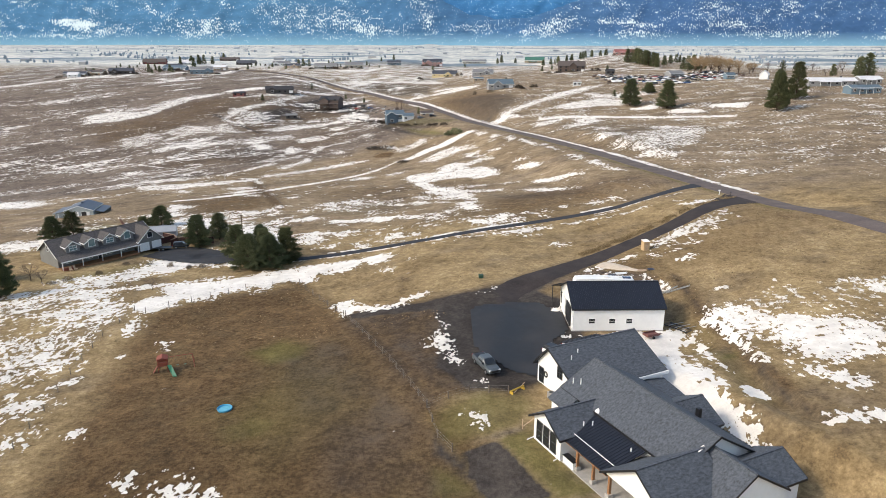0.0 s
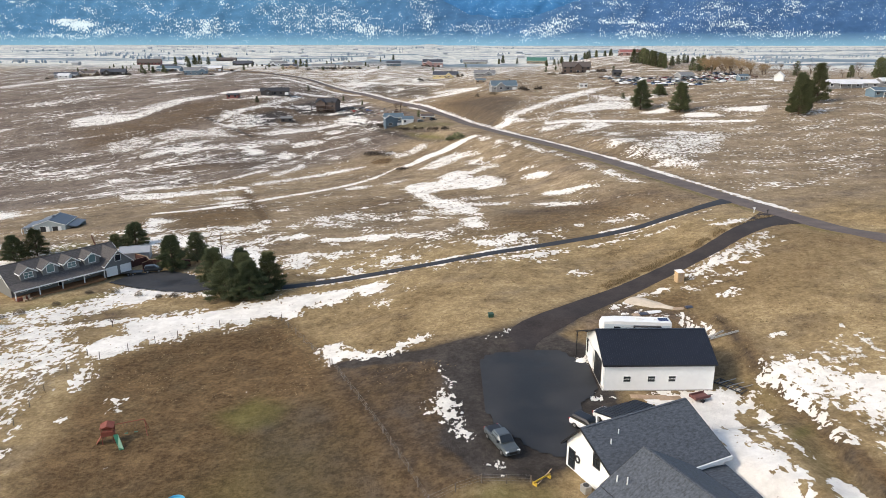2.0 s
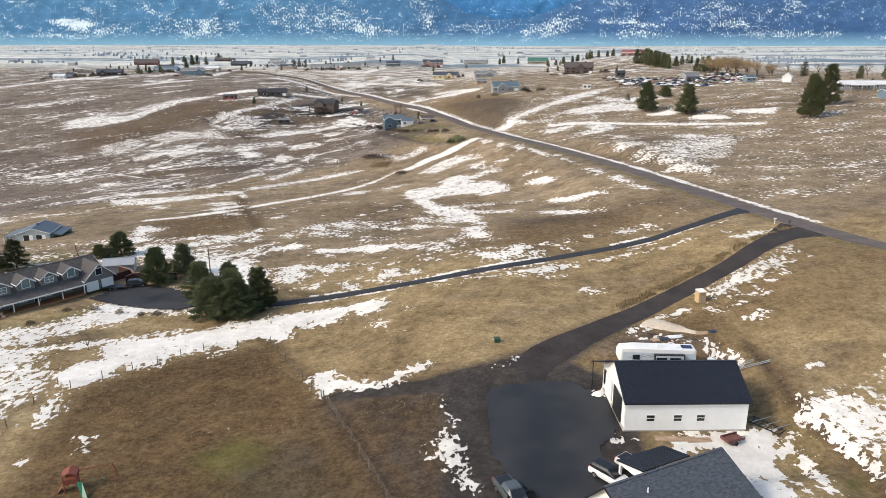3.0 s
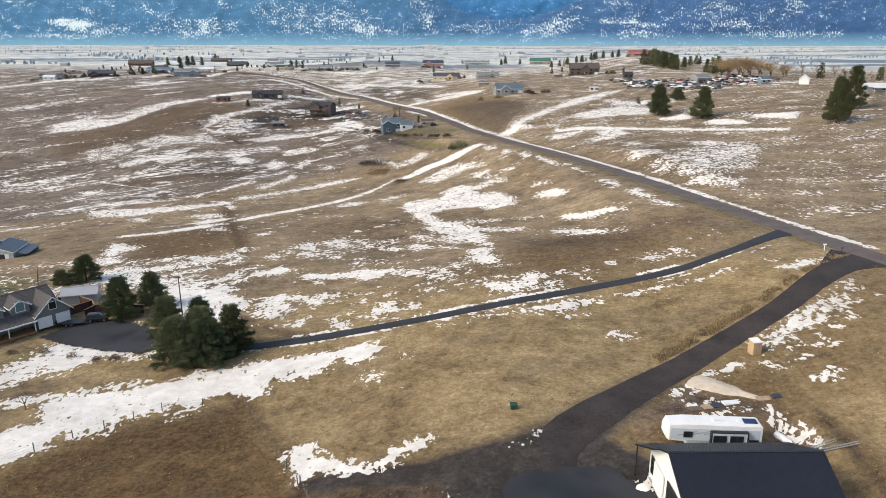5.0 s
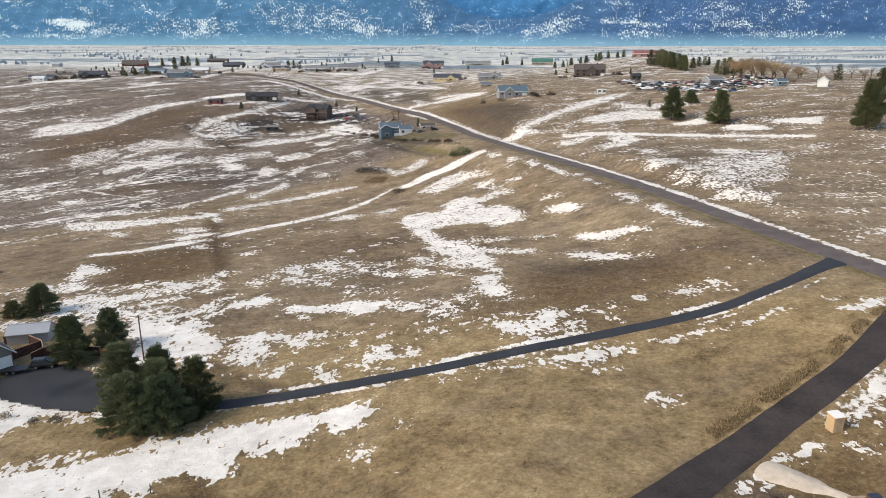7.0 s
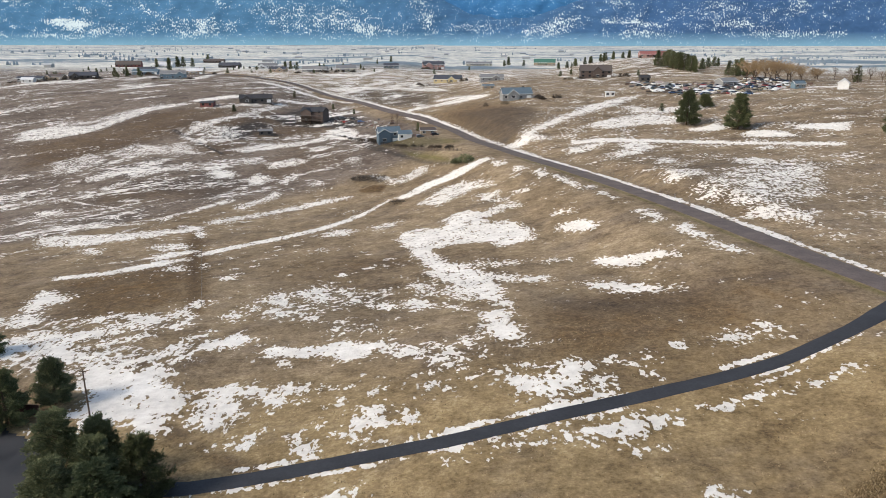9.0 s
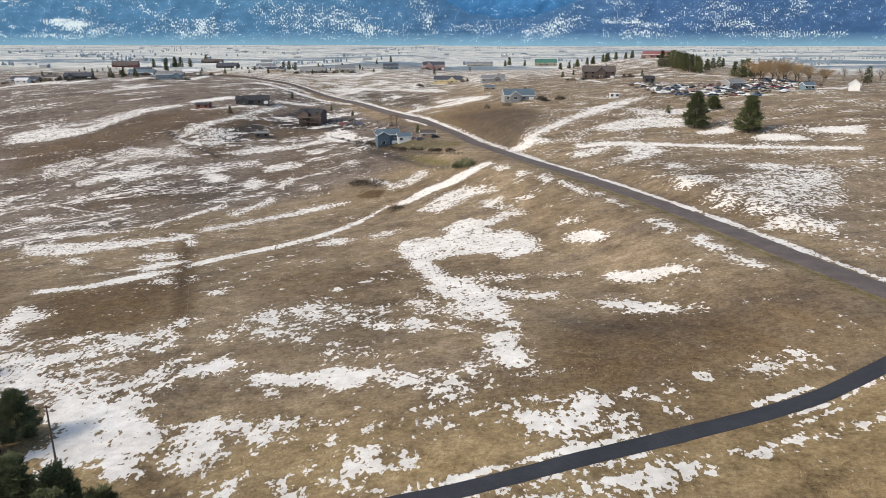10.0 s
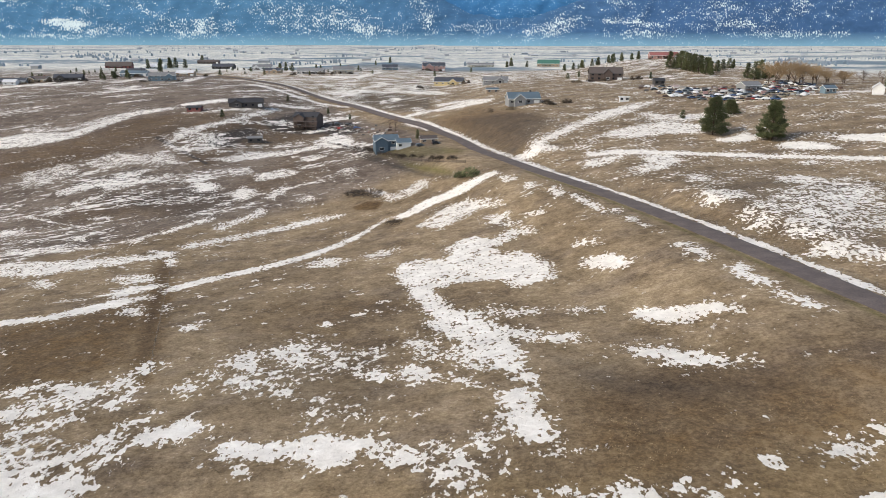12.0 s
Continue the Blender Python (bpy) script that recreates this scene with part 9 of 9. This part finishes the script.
def far_house(x, y, w, d, h, rise, turn, wall, roof, label, storeys=1, wing=0.0, garage=True, name="house"):
    """A gabled house with windows, and a cross wing where it has one."""
    ob = thing(name, label, name.replace("_", " "), on_ground(x, y, turn), "distant houses")
    trim = WALLS["dark"] if wall in ("dark", "brown", "red") else WHITE_TRIM
    gable_u(ob, -w / 2, w / 2, 0, -d / 2, d / 2, h + rise, h, h, WALLS[wall], ROOFS[roof], -1.2, 0.4, 0.2, True, trim)
    if wing:
        gable_v(ob, -d / 2 - 2.2, 0, wing, wing - 3.6, wing + 3.6, h + rise * 0.8, h - 0.1, h - 0.1, WALLS[wall], ROOFS[roof], -1.2, 0.4, 0.2, True, trim)
        opening(ob, "window", (wing, -d / 2 - 1.85, 1.0), "-y", 2.0, 1.4, WHITE_TRIM, GLASS, 1, 0)
    n = max(2, int(w / 4.5))
    for s in range(storeys):
        for i in range(n):
            wx = -w / 2 + w * (i + 0.5) / n
            if wing and abs(wx - wing) < 3.8:
                continue
            if garage and s == 0 and i == n - 1:
                garage_door(ob, (wx, -d / 2 + 0.37, 0.0), "-y", 3.0, 2.2, WHITE_TRIM, 3)
            else:
                opening(ob, "window", (wx, -d / 2 + 0.37, 0.9 + 2.8 * s), "-y", 1.5, 1.3, trim, GLASS, 1, 0)
    if w >= 14 and not wing:
        part("porch_roof", Geo().slab([(-w * 0.3, -d / 2 - 2.0, 2.3), (w * 0.15, -d / 2 - 2.0, 2.3), (w * 0.15, -d / 2 + 0.4, 2.8), (-w * 0.3, -d / 2 + 0.4, 2.8)], 0.14), ROOFS[roof], ob)
        for px in (-w * 0.29, -w * 0.08, w * 0.14):
            part("porch_post", Geo().box(px - 0.1, px + 0.1, -d / 2 - 1.9, -d / 2 - 1.7, -0.8, 2.3), trim, ob)
    if w >= 16 and name == "house":
        part("chimney", Geo().box(w * 0.22, w * 0.22 + 0.9, 0.6, 1.5, h, h + rise + 0.9), WALLS["red" if wall in ("cream", "tan", "pink") else "dark"], ob)
        part("snow_patch", Geo().slab([(-w * 0.45, 0.4, h + rise - 0.35 * rise * 2 * 0.4 / d + 0.02), (w * 0.1, 0.4, h + rise - 0.35 * rise * 2 * 0.4 / d + 0.02), (w * 0.02, d * 0.3, h + rise * 0.42 + 0.12), (-w * 0.4, d * 0.34, h + rise * 0.36 + 0.12)], 0.06), SNOW_MAT, ob, "old snow on the far roof slope")
    return ob


far_house(-330, 900, 20, 9, 3.0, 2.8, 6, "grey", "slate", "grey house with a slate roof behind the garden conifers")
far_house(-186, 905, 20, 9, 3.0, 2.6, -8, "tan", "slate", "tan house with a dark roof beside garden conifers", wing=4)
far_house(-62, 930, 18, 9, 3.0, 2.6, 5, "blue", "slate", "pale blue house with a dark roof on the crest", garage=False)
far_house(38, 700, 20, 9, 3.0, 2.6, 4, "grey", "grey", "grey bungalow beside the yellow house", wing=3)
far_house(-402, 798, 24, 9, 2.8, 2.2, 8, "grey", "slate", "low grey ranch house at the edge of the snowy field")
far_house(-383, 807, 20, 9, 2.8, 2.4, -6, "tan", "brown", "low tan ranch house with a brown roof", wing=-5)
far_house(-357, 811, 26, 10, 3.0, 3.2, 10, "dark", "slate", "large dark-walled house with a steep slate roof", wing=-6)
far_house(-404, 1028, 32, 10, 3.2, 4.5, 5, "red", "brown", "long dark red barn beyond the houses", garage=False, name="barn")
far_house(-313, 856, 28, 10, 3.0, 2.6, -4, "blue", "blue", "pale teal house among garden conifers")
far_house(-263, 796, 24, 10, 4.6, 2.8, 12, "blue", "grey", "two-storey pale blue house with a white deck", 2, 7)
far_house(-398, 786, 12, 8, 2.8, 2.2, 4, "white", "white", "small white-roofed house at the edge of the field", garage=False)
far_house(-358, 1032, 20, 9, 3.0, 3.4, -6, "white", "white", "white house with a snowy roof behind the conifers", garage=False)
far_house(-262, 856, 18, 9, 3.6, 2.4, 4, "tan", "white", "tan outbuilding with a pale roof")
far_house(-355, 1222, 32, 10, 3.2, 2.6, 0, "brown", "brown", "long brown house far across the plain")
far_house(-280, 1045, 28, 11, 3.0, 3.4, -5, "dark", "slate", "dark house with a broad purple-grey roof")
far_house(-225, 1021, 24, 10, 3.0, 3.0, 6, "white", "grey", "white house with a grey gabled front", wing=-7)
far_house(-141, 882, 28, 10, 3.0, 3.2, -4, "grey", "grey", "grey ranch house on the crest")
far_house(-107, 880, 22, 11, 3.6, 3.4, 10, "cream", "grey", "cream gabled house on the crest", garage=False)
far_house(-14, 958, 26, 10, 5.4, 3.6, 8, "pink", "slate", "pink two-storey house with a dark roof", 2, -6)
far_house(47, 1102, 36, 10, 3.4, 2.4, 0, "cream", "grey", "long cream shed far behind the crest", garage=False, name="barn")
far_house(2, 754, 26, 10, 3.0, 3.4, -8, "yellow", "slate", "yellow house with a dark slate roof", wing=4)
far_house(30, 617, 9, 6, 2.6, 1.0, 5, "tan", "blue", "small tan shed with a blue tarpaulin roof", garage=False, name="shed")
far_house(42, 535, 19, 10, 3.2, 3.4, 8, "grey", "blue", "grey gabled house with a blue-grey roof above the brown field", wing=-3)
far_house(139, 1112, 30, 12, 4.0, 5.0, -12, "tan", "green", "large barn with a bright green metal roof", garage=False, name="barn")
far_house(114, 650, 24, 12, 5.0, 4.2, -6, "brown", "brown", "big brown timber house below the knoll", 2, 1)
far_house(196, 788, 26, 10, 3.2, 2.6, -4, "pink", "red", "red-roofed house on top of the knoll")
far_house(134, 586, 7, 6, 2.6, 1.6, 0, "dark", "dark", "small dark shed below the knoll", garage=False, name="shed")
far_house(95, 515, 6, 2.5, 2.7, 0.15, 0, "white", "white", "white box trailer parked in the field", garage=False, name="box_trailer")
far_house(-91, 587, 17, 11, 7.2, 2.6, -14, "brown", "dark", "tall dark brown house with wrap-round decks", 3, -3, garage=False)
far_house(-142, 630, 24, 9, 3.2, 2.6, 10, "dark", "dark", "long dark-sided house on the slope", wing=-6)
far_house(-172, 611, 10, 7, 2.6, 1.0, 0, "red", "dark", "low red-brown shed on the slope", garage=False, name="shed")
far_house(-114, 540, 9, 5, 2.6, 1.2, 10, "dark", "grey", "small dark shed on the hillside", garage=False, name="shed")
far_house(-33, 488, 13, 8, 5.6, 2.5, 14, "navy", "blue", "blue two-storey house with white trim below the road", 2, -3)
far_house(-24, 486, 8, 7, 2.8, 1.8, 14, "white", "blue", "pale garage beside the blue house", name="garage")
far_house(-11, 484, 9, 5, 2.4, 1.4, 10, "tan", "brown", "low brown shed beside the blue house", garage=False, name="shed")
far_house(212, 481, 8, 6, 3.2, 2.4, 60, "white", "white", "small white barn at the far yard", garage=False, name="barn")
far_house(228, 429, 28, 10, 2.8, 1.6, -3, "grey", "white", "long low house with a snow-white roof", garage=False)
far_house(252, 432, 14, 8, 2.8, 1.6, 4, "grey", "white", "grey outbuilding with a snowy roof", garage=False, name="shed")
far_house(226, 391, 18, 8, 3.0, 1.4, 6, "blue", "blue", "open shed with a pale blue metal roof", garage=False, name="shed")
far_house(167, 527, 12, 8, 2.8, 2.0, 20, "grey", "grey", "grey workshop among the parked cars", garage=False, name="workshop")
far_house(194, 494, 7, 5, 2.6, 1.6, 10, "blue", "blue", "small blue shed among the parked cars", garage=False, name="shed")


# leafless shrubs round the houses on the crest
for hx, hy in ((-402, 798), (-383, 807), (-357, 811), (-313, 856), (-263, 796), (-262, 856), (-225, 1021), (-141, 882), (-107, 880), (-14, 958), (2, 754), (114, 650), (196, 788), (42, 535)):
    for k in range(7):
        bush(hx + random.uniform(-26, 26), hy - random.uniform(7, 16), random.uniform(1.4, 3.2), random.uniform(1.2, 3.4), DARK_MESH if k else SAGE_MESH, "dark leafless shrub in the garden of a distant house", "shrubs on the crest")

# decks of the tall brown house
dk = thing("deck", "brown wooden deck on posts round the tall house", "deck", on_ground(-93, 578, -14))
for z in (2.6, 5.4):
    part("platform", Geo().box(-10, 10, -2.2, 1.6, z, z + 0.2), WALLS["brown"], dk)
    part("railing", Geo().box(-10, 10, -2.2, -2.1, z + 0.9, z + 1.0), WALLS["brown"], dk)
for x in (-9.5, -3.2, 3.2, 9.5):
    part("post", Geo().box(x - 0.15, x + 0.15, -2.1, -1.8, -1, 6.4), WALLS["brown"], dk)

# leafy hedge and fence round the blue house's lawn
for k in range(15):
    bush(-62 + 4.4 * k + random.uniform(-1, 1), 520 - 6.2 * k + random.uniform(-2, 2), random.uniform(1.2, 2.6), random.uniform(1.0, 2.2), DARK_MESH, "dark brown hedge shrub along the lawn of the blue house", "hedge on the slope")
fence([(-70, 530), (-52, 505), (-30, 470), (-5, 434), (6, 418)], "dark board fence along the foot of the lawn", 3.0, 1.6, 1, plain("old_dark_board", (0.06, 0.045, 0.035), 0.9, 0, 4, 0.3))
for x, y, c, m in ((-72, 588, 20, GREY_PAINT), (-64, 580, -30, BLACK_PAINT), (-68, 571, 70, RED_PAINT), (-57, 566, 10, BLUE_PAINT), (-15, 478, 25, GREY_PAINT), (-7, 477, 20, BLACK_PAINT)):
    suv(on_ground(x, y, c), m, "car parked on the gravel among the hillside houses", "parked_car", 4.5)

# ---- field of parked cars ----
CAR_BODY = loft([(-2.3, 0.84, 0.4, 0.92, 0.8), (-2.1, 0.93, 0.36, 1.0, 0.88), (1.0, 0.94, 0.36, 1.0, 0.88), (2.1, 0.88, 0.4, 0.85, 0.78), (2.3, 0.76, 0.45, 0.75, 0.64)])
CAR_TOP = loft([(-1.7, 0.82, 0.96, 1.1, 0.74), (-1.2, 0.84, 0.96, 1.5, 0.64), (0.2, 0.84, 0.96, 1.52, 0.64), (1.1, 0.82, 0.96, 1.05, 0.76)])
TYRES = [Geo().tube((0, -0.12, 0), (0, 0.12, 0), 0.34, 0.34, 12).mesh("tyre", RUBBER)]
PAINTS = (("white", WHITE_PAINT), ("grey", GREY_PAINT), ("blue", BLUE_PAINT), ("dark red", RED_PAINT), ("tan", TAN_PAINT), ("pale", RV_WHITE))
MODELS = []
for colour, pm in PAINTS:
    MODELS.append((colour, CAR_BODY.mesh("body", pm), CAR_TOP.mesh("cabin", GLASS if colour != "white" else pm)))
rnd = random.Random(11)
for k in range(140):
    f = rnd.random()
    x = 122 + 90 * f + rnd.uniform(-3, 3)
    y = 520 - 42 * math.sin(math.pi * min(1, f * 1.15)) + rnd.random() ** 1.3 * 58
    colour, b, c = MODELS[rnd.choice((0, 0, 0, 1, 1, 1, 1, 3, 4, 4, 5, 5, 2))]
    car = thing("parked_car", "old " + colour + " car parked in rows on the far lot", "car", on_ground(x, y, rnd.choice((0, 90, 180)) + rnd.uniform(-15, 15)), "cars on the far lot")
    part("body", b, None, car)
    part("cabin", c, None, car)
    for wx in (-1.4, 1.4):
        for s in (-0.82, 0.82):
            part("tyre", TYRES[0], None, car).matrix_basis = pose(wx, s, 0.34)

# rusty scrap between the cars
g = Geo()
for k in range(420):
    f = rnd.random()
    x, y, s = 118 + 98 * f + rnd.gauss(0, 4), 522 - 40 * math.sin(math.pi * f) + rnd.random() * 70, rnd.uniform(0.4, 1.5)
    z = hz(x, y)
    g.box(x - s, x + s * rnd.uniform(0.2, 1.4), y - s * 0.6, y + s * 0.6, z - 0.2, z + s * rnd.uniform(0.3, 1.1))
for k in range(70):
    f = rnd.random()
    x, y, s = -84 + 50 * f + rnd.gauss(0, 5), 592 - 60 * f + rnd.gauss(0, 6), rnd.uniform(0.3, 1.1)
    z = hz(x, y)
    g.box(x - s, x + s * rnd.uniform(0.2, 1.4), y - s * 0.6, y + s * 0.6, z - 0.2, z + s * rnd.uniform(0.3, 1.1))


def scrap_nodes(n, l, b):
    r = n.new("ShaderNodeNewGeometry").outputs["Random Per Island"]
    l.new(ramp(n, l, r, [(0.0, (0.05, 0.035, 0.03)), (0.3, (0.15, 0.09, 0.065)), (0.55, (0.1, 0.1, 0.1)), (0.75, (0.3, 0.27, 0.24)), (0.9, (0.55, 0.54, 0.52)), (1.0, (0.22, 0.05, 0.04))]), b.inputs["Base Color"])


tagged(new("scrap_clutter", g.mesh("scrap_clutter", mat("mixed_scrap", scrap_nodes, 0.8))), "rusty scrap, crates and junk strewn between parked cars", "scrap", kind="stuff")

# ---- far valley: belts of trees and scattered roofs, too far off to count ----
rnd = random.Random(21)
g, roofs = Geo(), Geo()
for k in range(70):
    d = 1000 * 1.45 ** (rnd.random() * 3.6)
    cx, n, run = rnd.uniform(-0.66, 0.66) * d, rnd.randrange(3, 16), rnd.uniform(-0.06, 0.06)
    for i in range(n):
        x = cx + i * d * 0.006 * rnd.uniform(0.5, 1.6)
        y = d + (x - cx) * run + rnd.uniform(-8, 8)
        z, h = hz(x, y), rnd.uniform(2.5, 7)
        r = h * rnd.uniform(0.25, 0.45)
        base = [(x + r * math.cos(a) * rnd.uniform(0.7, 1.2), y + r * math.sin(a), z + h * rnd.uniform(0.1, 0.25)) for a in (0, 1.26, 2.5, 3.77, 5.03)]
        mid = [(x + 0.75 * r * math.cos(a + 0.6) * rnd.uniform(0.7, 1.25), y + 0.7 * r * math.sin(a + 0.6), z + h * rnd.uniform(0.5, 0.7)) for a in (0, 1.26, 2.5, 3.77, 5.03)]
        g.poly([(x, y, z - 0.5)] + base + mid + [(x, y, z + h)], [(0, 1 + (j + 1) % 5, 1 + j) for j in range(5)] + [(1 + j, 1 + (j + 1) % 5, 6 + (j + 1) % 5, 6 + j) for j in range(5)] + [(6 + j, 6 + (j + 1) % 5, 11) for j in range(5)])
# haze is put into the wood's colour: paler and bluer than near trees
FARWOOD = plain("far_hazed_wood", (0.2, 0.25, 0.295), 1.0, 0, 0.02, 0.35)
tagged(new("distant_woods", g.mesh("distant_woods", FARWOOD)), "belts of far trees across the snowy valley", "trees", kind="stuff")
for k in range(48):
    d = 960 * 1.45 ** (rnd.random() * 3.0)
    x, y = rnd.uniform(-0.64, 0.64) * d, d
    z, w, e, h = hz(x, y), rnd.uniform(4, 9), rnd.uniform(3, 5), rnd.uniform(2.2, 3.2)
    roofs.box(x - w, x + w, y - e, y + e, z - 1, z + h)
    roofs.prism([(x - w - 0.5, y - e - 0.5, z + h), (x - w - 0.5, y + e + 0.5, z + h), (x - w - 0.5, y, z + h + 1.8)][::-1], (2 * w + 1, 0, 0))


def far_roof_nodes(n, l, b):
    r = n.new("ShaderNodeNewGeometry").outputs["Random Per Island"]
    # house tones with distance haze painted in, hence the pale blue-greys
    l.new(ramp(n, l, r, [(0.0, (0.2, 0.235, 0.27)), (0.35, (0.38, 0.38, 0.37)), (0.6, (0.24, 0.255, 0.275)), (0.8, (0.52, 0.53, 0.53)), (1.0, (0.27, 0.31, 0.35))]), b.inputs["Base Color"])


tagged(new("distant_village", roofs.mesh("distant_village", mat("far_roofs", far_roof_nodes, 0.9))), "scattered far houses of the valley town", "houses", kind="stuff")


# ---- dry grass clumps on the nearer fields ----
def straw_nodes(n, l, b):
    r = n.new("ShaderNodeNewGeometry").outputs["Random Per Island"]
    l.new(ramp(n, l, r, [(0.0, (0.1, 0.072, 0.04)), (0.4, (0.19, 0.138, 0.075)), (0.8, (0.29, 0.215, 0.12)), (1.0, (0.4, 0.31, 0.19))]), b.inputs["Base Color"])
    b.inputs["Specular IOR Level"].default_value = 0.1


STRAW = mat("dry_straw", straw_nodes, 0.95)

def clear_of_paving(x, y):
    free = np.ones(x.shape, bool)
    for line, w in ((SIDE, 1.8), (MAIN, 3.0), (BIG, 3.7)):
        free &= line_inside([(a, b, w) for a, b in line], x, y) < 0
    free &= box_dist(x, y, 2, 24, 86, 122) > 0
    free &= box_dist(x, y, 18, 39, 100, 126) > 0
    u, v = house_uv(x, y)
    free &= box_dist(u, v, -10, 14, -9, 36) > 0.5
    free &= box_dist(x, y, -80, -48, 160, 184) > 0
    a, b = np.clip(np.searchsorted(gx, x), 0, nx - 1), np.clip(np.searchsorted(gy, y), 0, ny - 1)
    return free & (SNOW[b, a] < 0.35)


ra = np.random.RandomState(5)
ml = np.array(MAIN)
K = 3800
at, tt = ra.randint(0, 7, K), ra.random_sample(K)
ex = ml[at] * (1 - tt)[:, None] + ml[at + 1] * tt[:, None]
side = 2.7 + np.abs(ra.normal(0, 1.1, K))
px, py = ex[:, 0] - 0.62 * side, ex[:, 1] + 0.78 * side
lumps = np.array([noise.noise((a * 0.35, b * 0.35, 3.0)) for a, b in zip(px, py)])
px, py = px[lumps > -0.12], py[lumps > -0.12]
ok = clear_of_paving(px, py)
px, py = px[ok], py[ok]
pz = height(px, py)
wx, wy = ra.uniform(-70, 84, 12000), ra.uniform(112, 205, 12000)
lumps = np.array([noise.noise((a * 0.12, b * 0.12, 7.0)) + 0.5 * noise.noise((a * 0.5, b * 0.5, 2.0)) for a, b in zip(wx, wy)])
ok = clear_of_paving(wx, wy) & (lumps > 0.02 - 0.35 * ((wx > 40) & (wy < 172)))
px, py = np.concatenate([px, wx[ok]]), np.concatenate([py, wy[ok]])
pz = height(px, py)
n = len(px)
tall = np.where(np.arange(n) < len(px) - ok.sum(), 0.22, 0.13) * ra.uniform(0.4, 1.5, n)
verts, faces = [], []
B = 5
for k in range(B):
    a, lean = ra.uniform(0, 6.28, n), ra.uniform(0.1, 0.8, n)
    ox, oy = ra.normal(0, 0.2, n), ra.normal(0, 0.2, n)
    w = 0.07 + 0.05 * ra.random_sample(n)
    ca, sa = np.cos(a), np.sin(a)
    base = np.stack([px + ox, py + oy, pz - 0.03], -1)
    verts.append(base + np.stack([-sa * w, ca * w, 0 * w], -1))
    verts.append(base - np.stack([-sa * w, ca * w, 0 * w], -1))
    verts.append(base + np.stack([ca * lean * tall, sa * lean * tall, tall], -1))
    faces.append(np.arange(n)[:, None] + np.array([[3 * k * n, (3 * k + 1) * n, (3 * k + 2) * n]]))
mesh = bpy.data.meshes.new("dry_grass")
mesh.from_pydata(np.concatenate(verts).tolist(), [], np.concatenate(faces).tolist())
mesh.materials.append(STRAW)
tagged(new("dry_grass", mesh), "clumps of dry straw-coloured grass and weeds", "grass", kind="stuff")
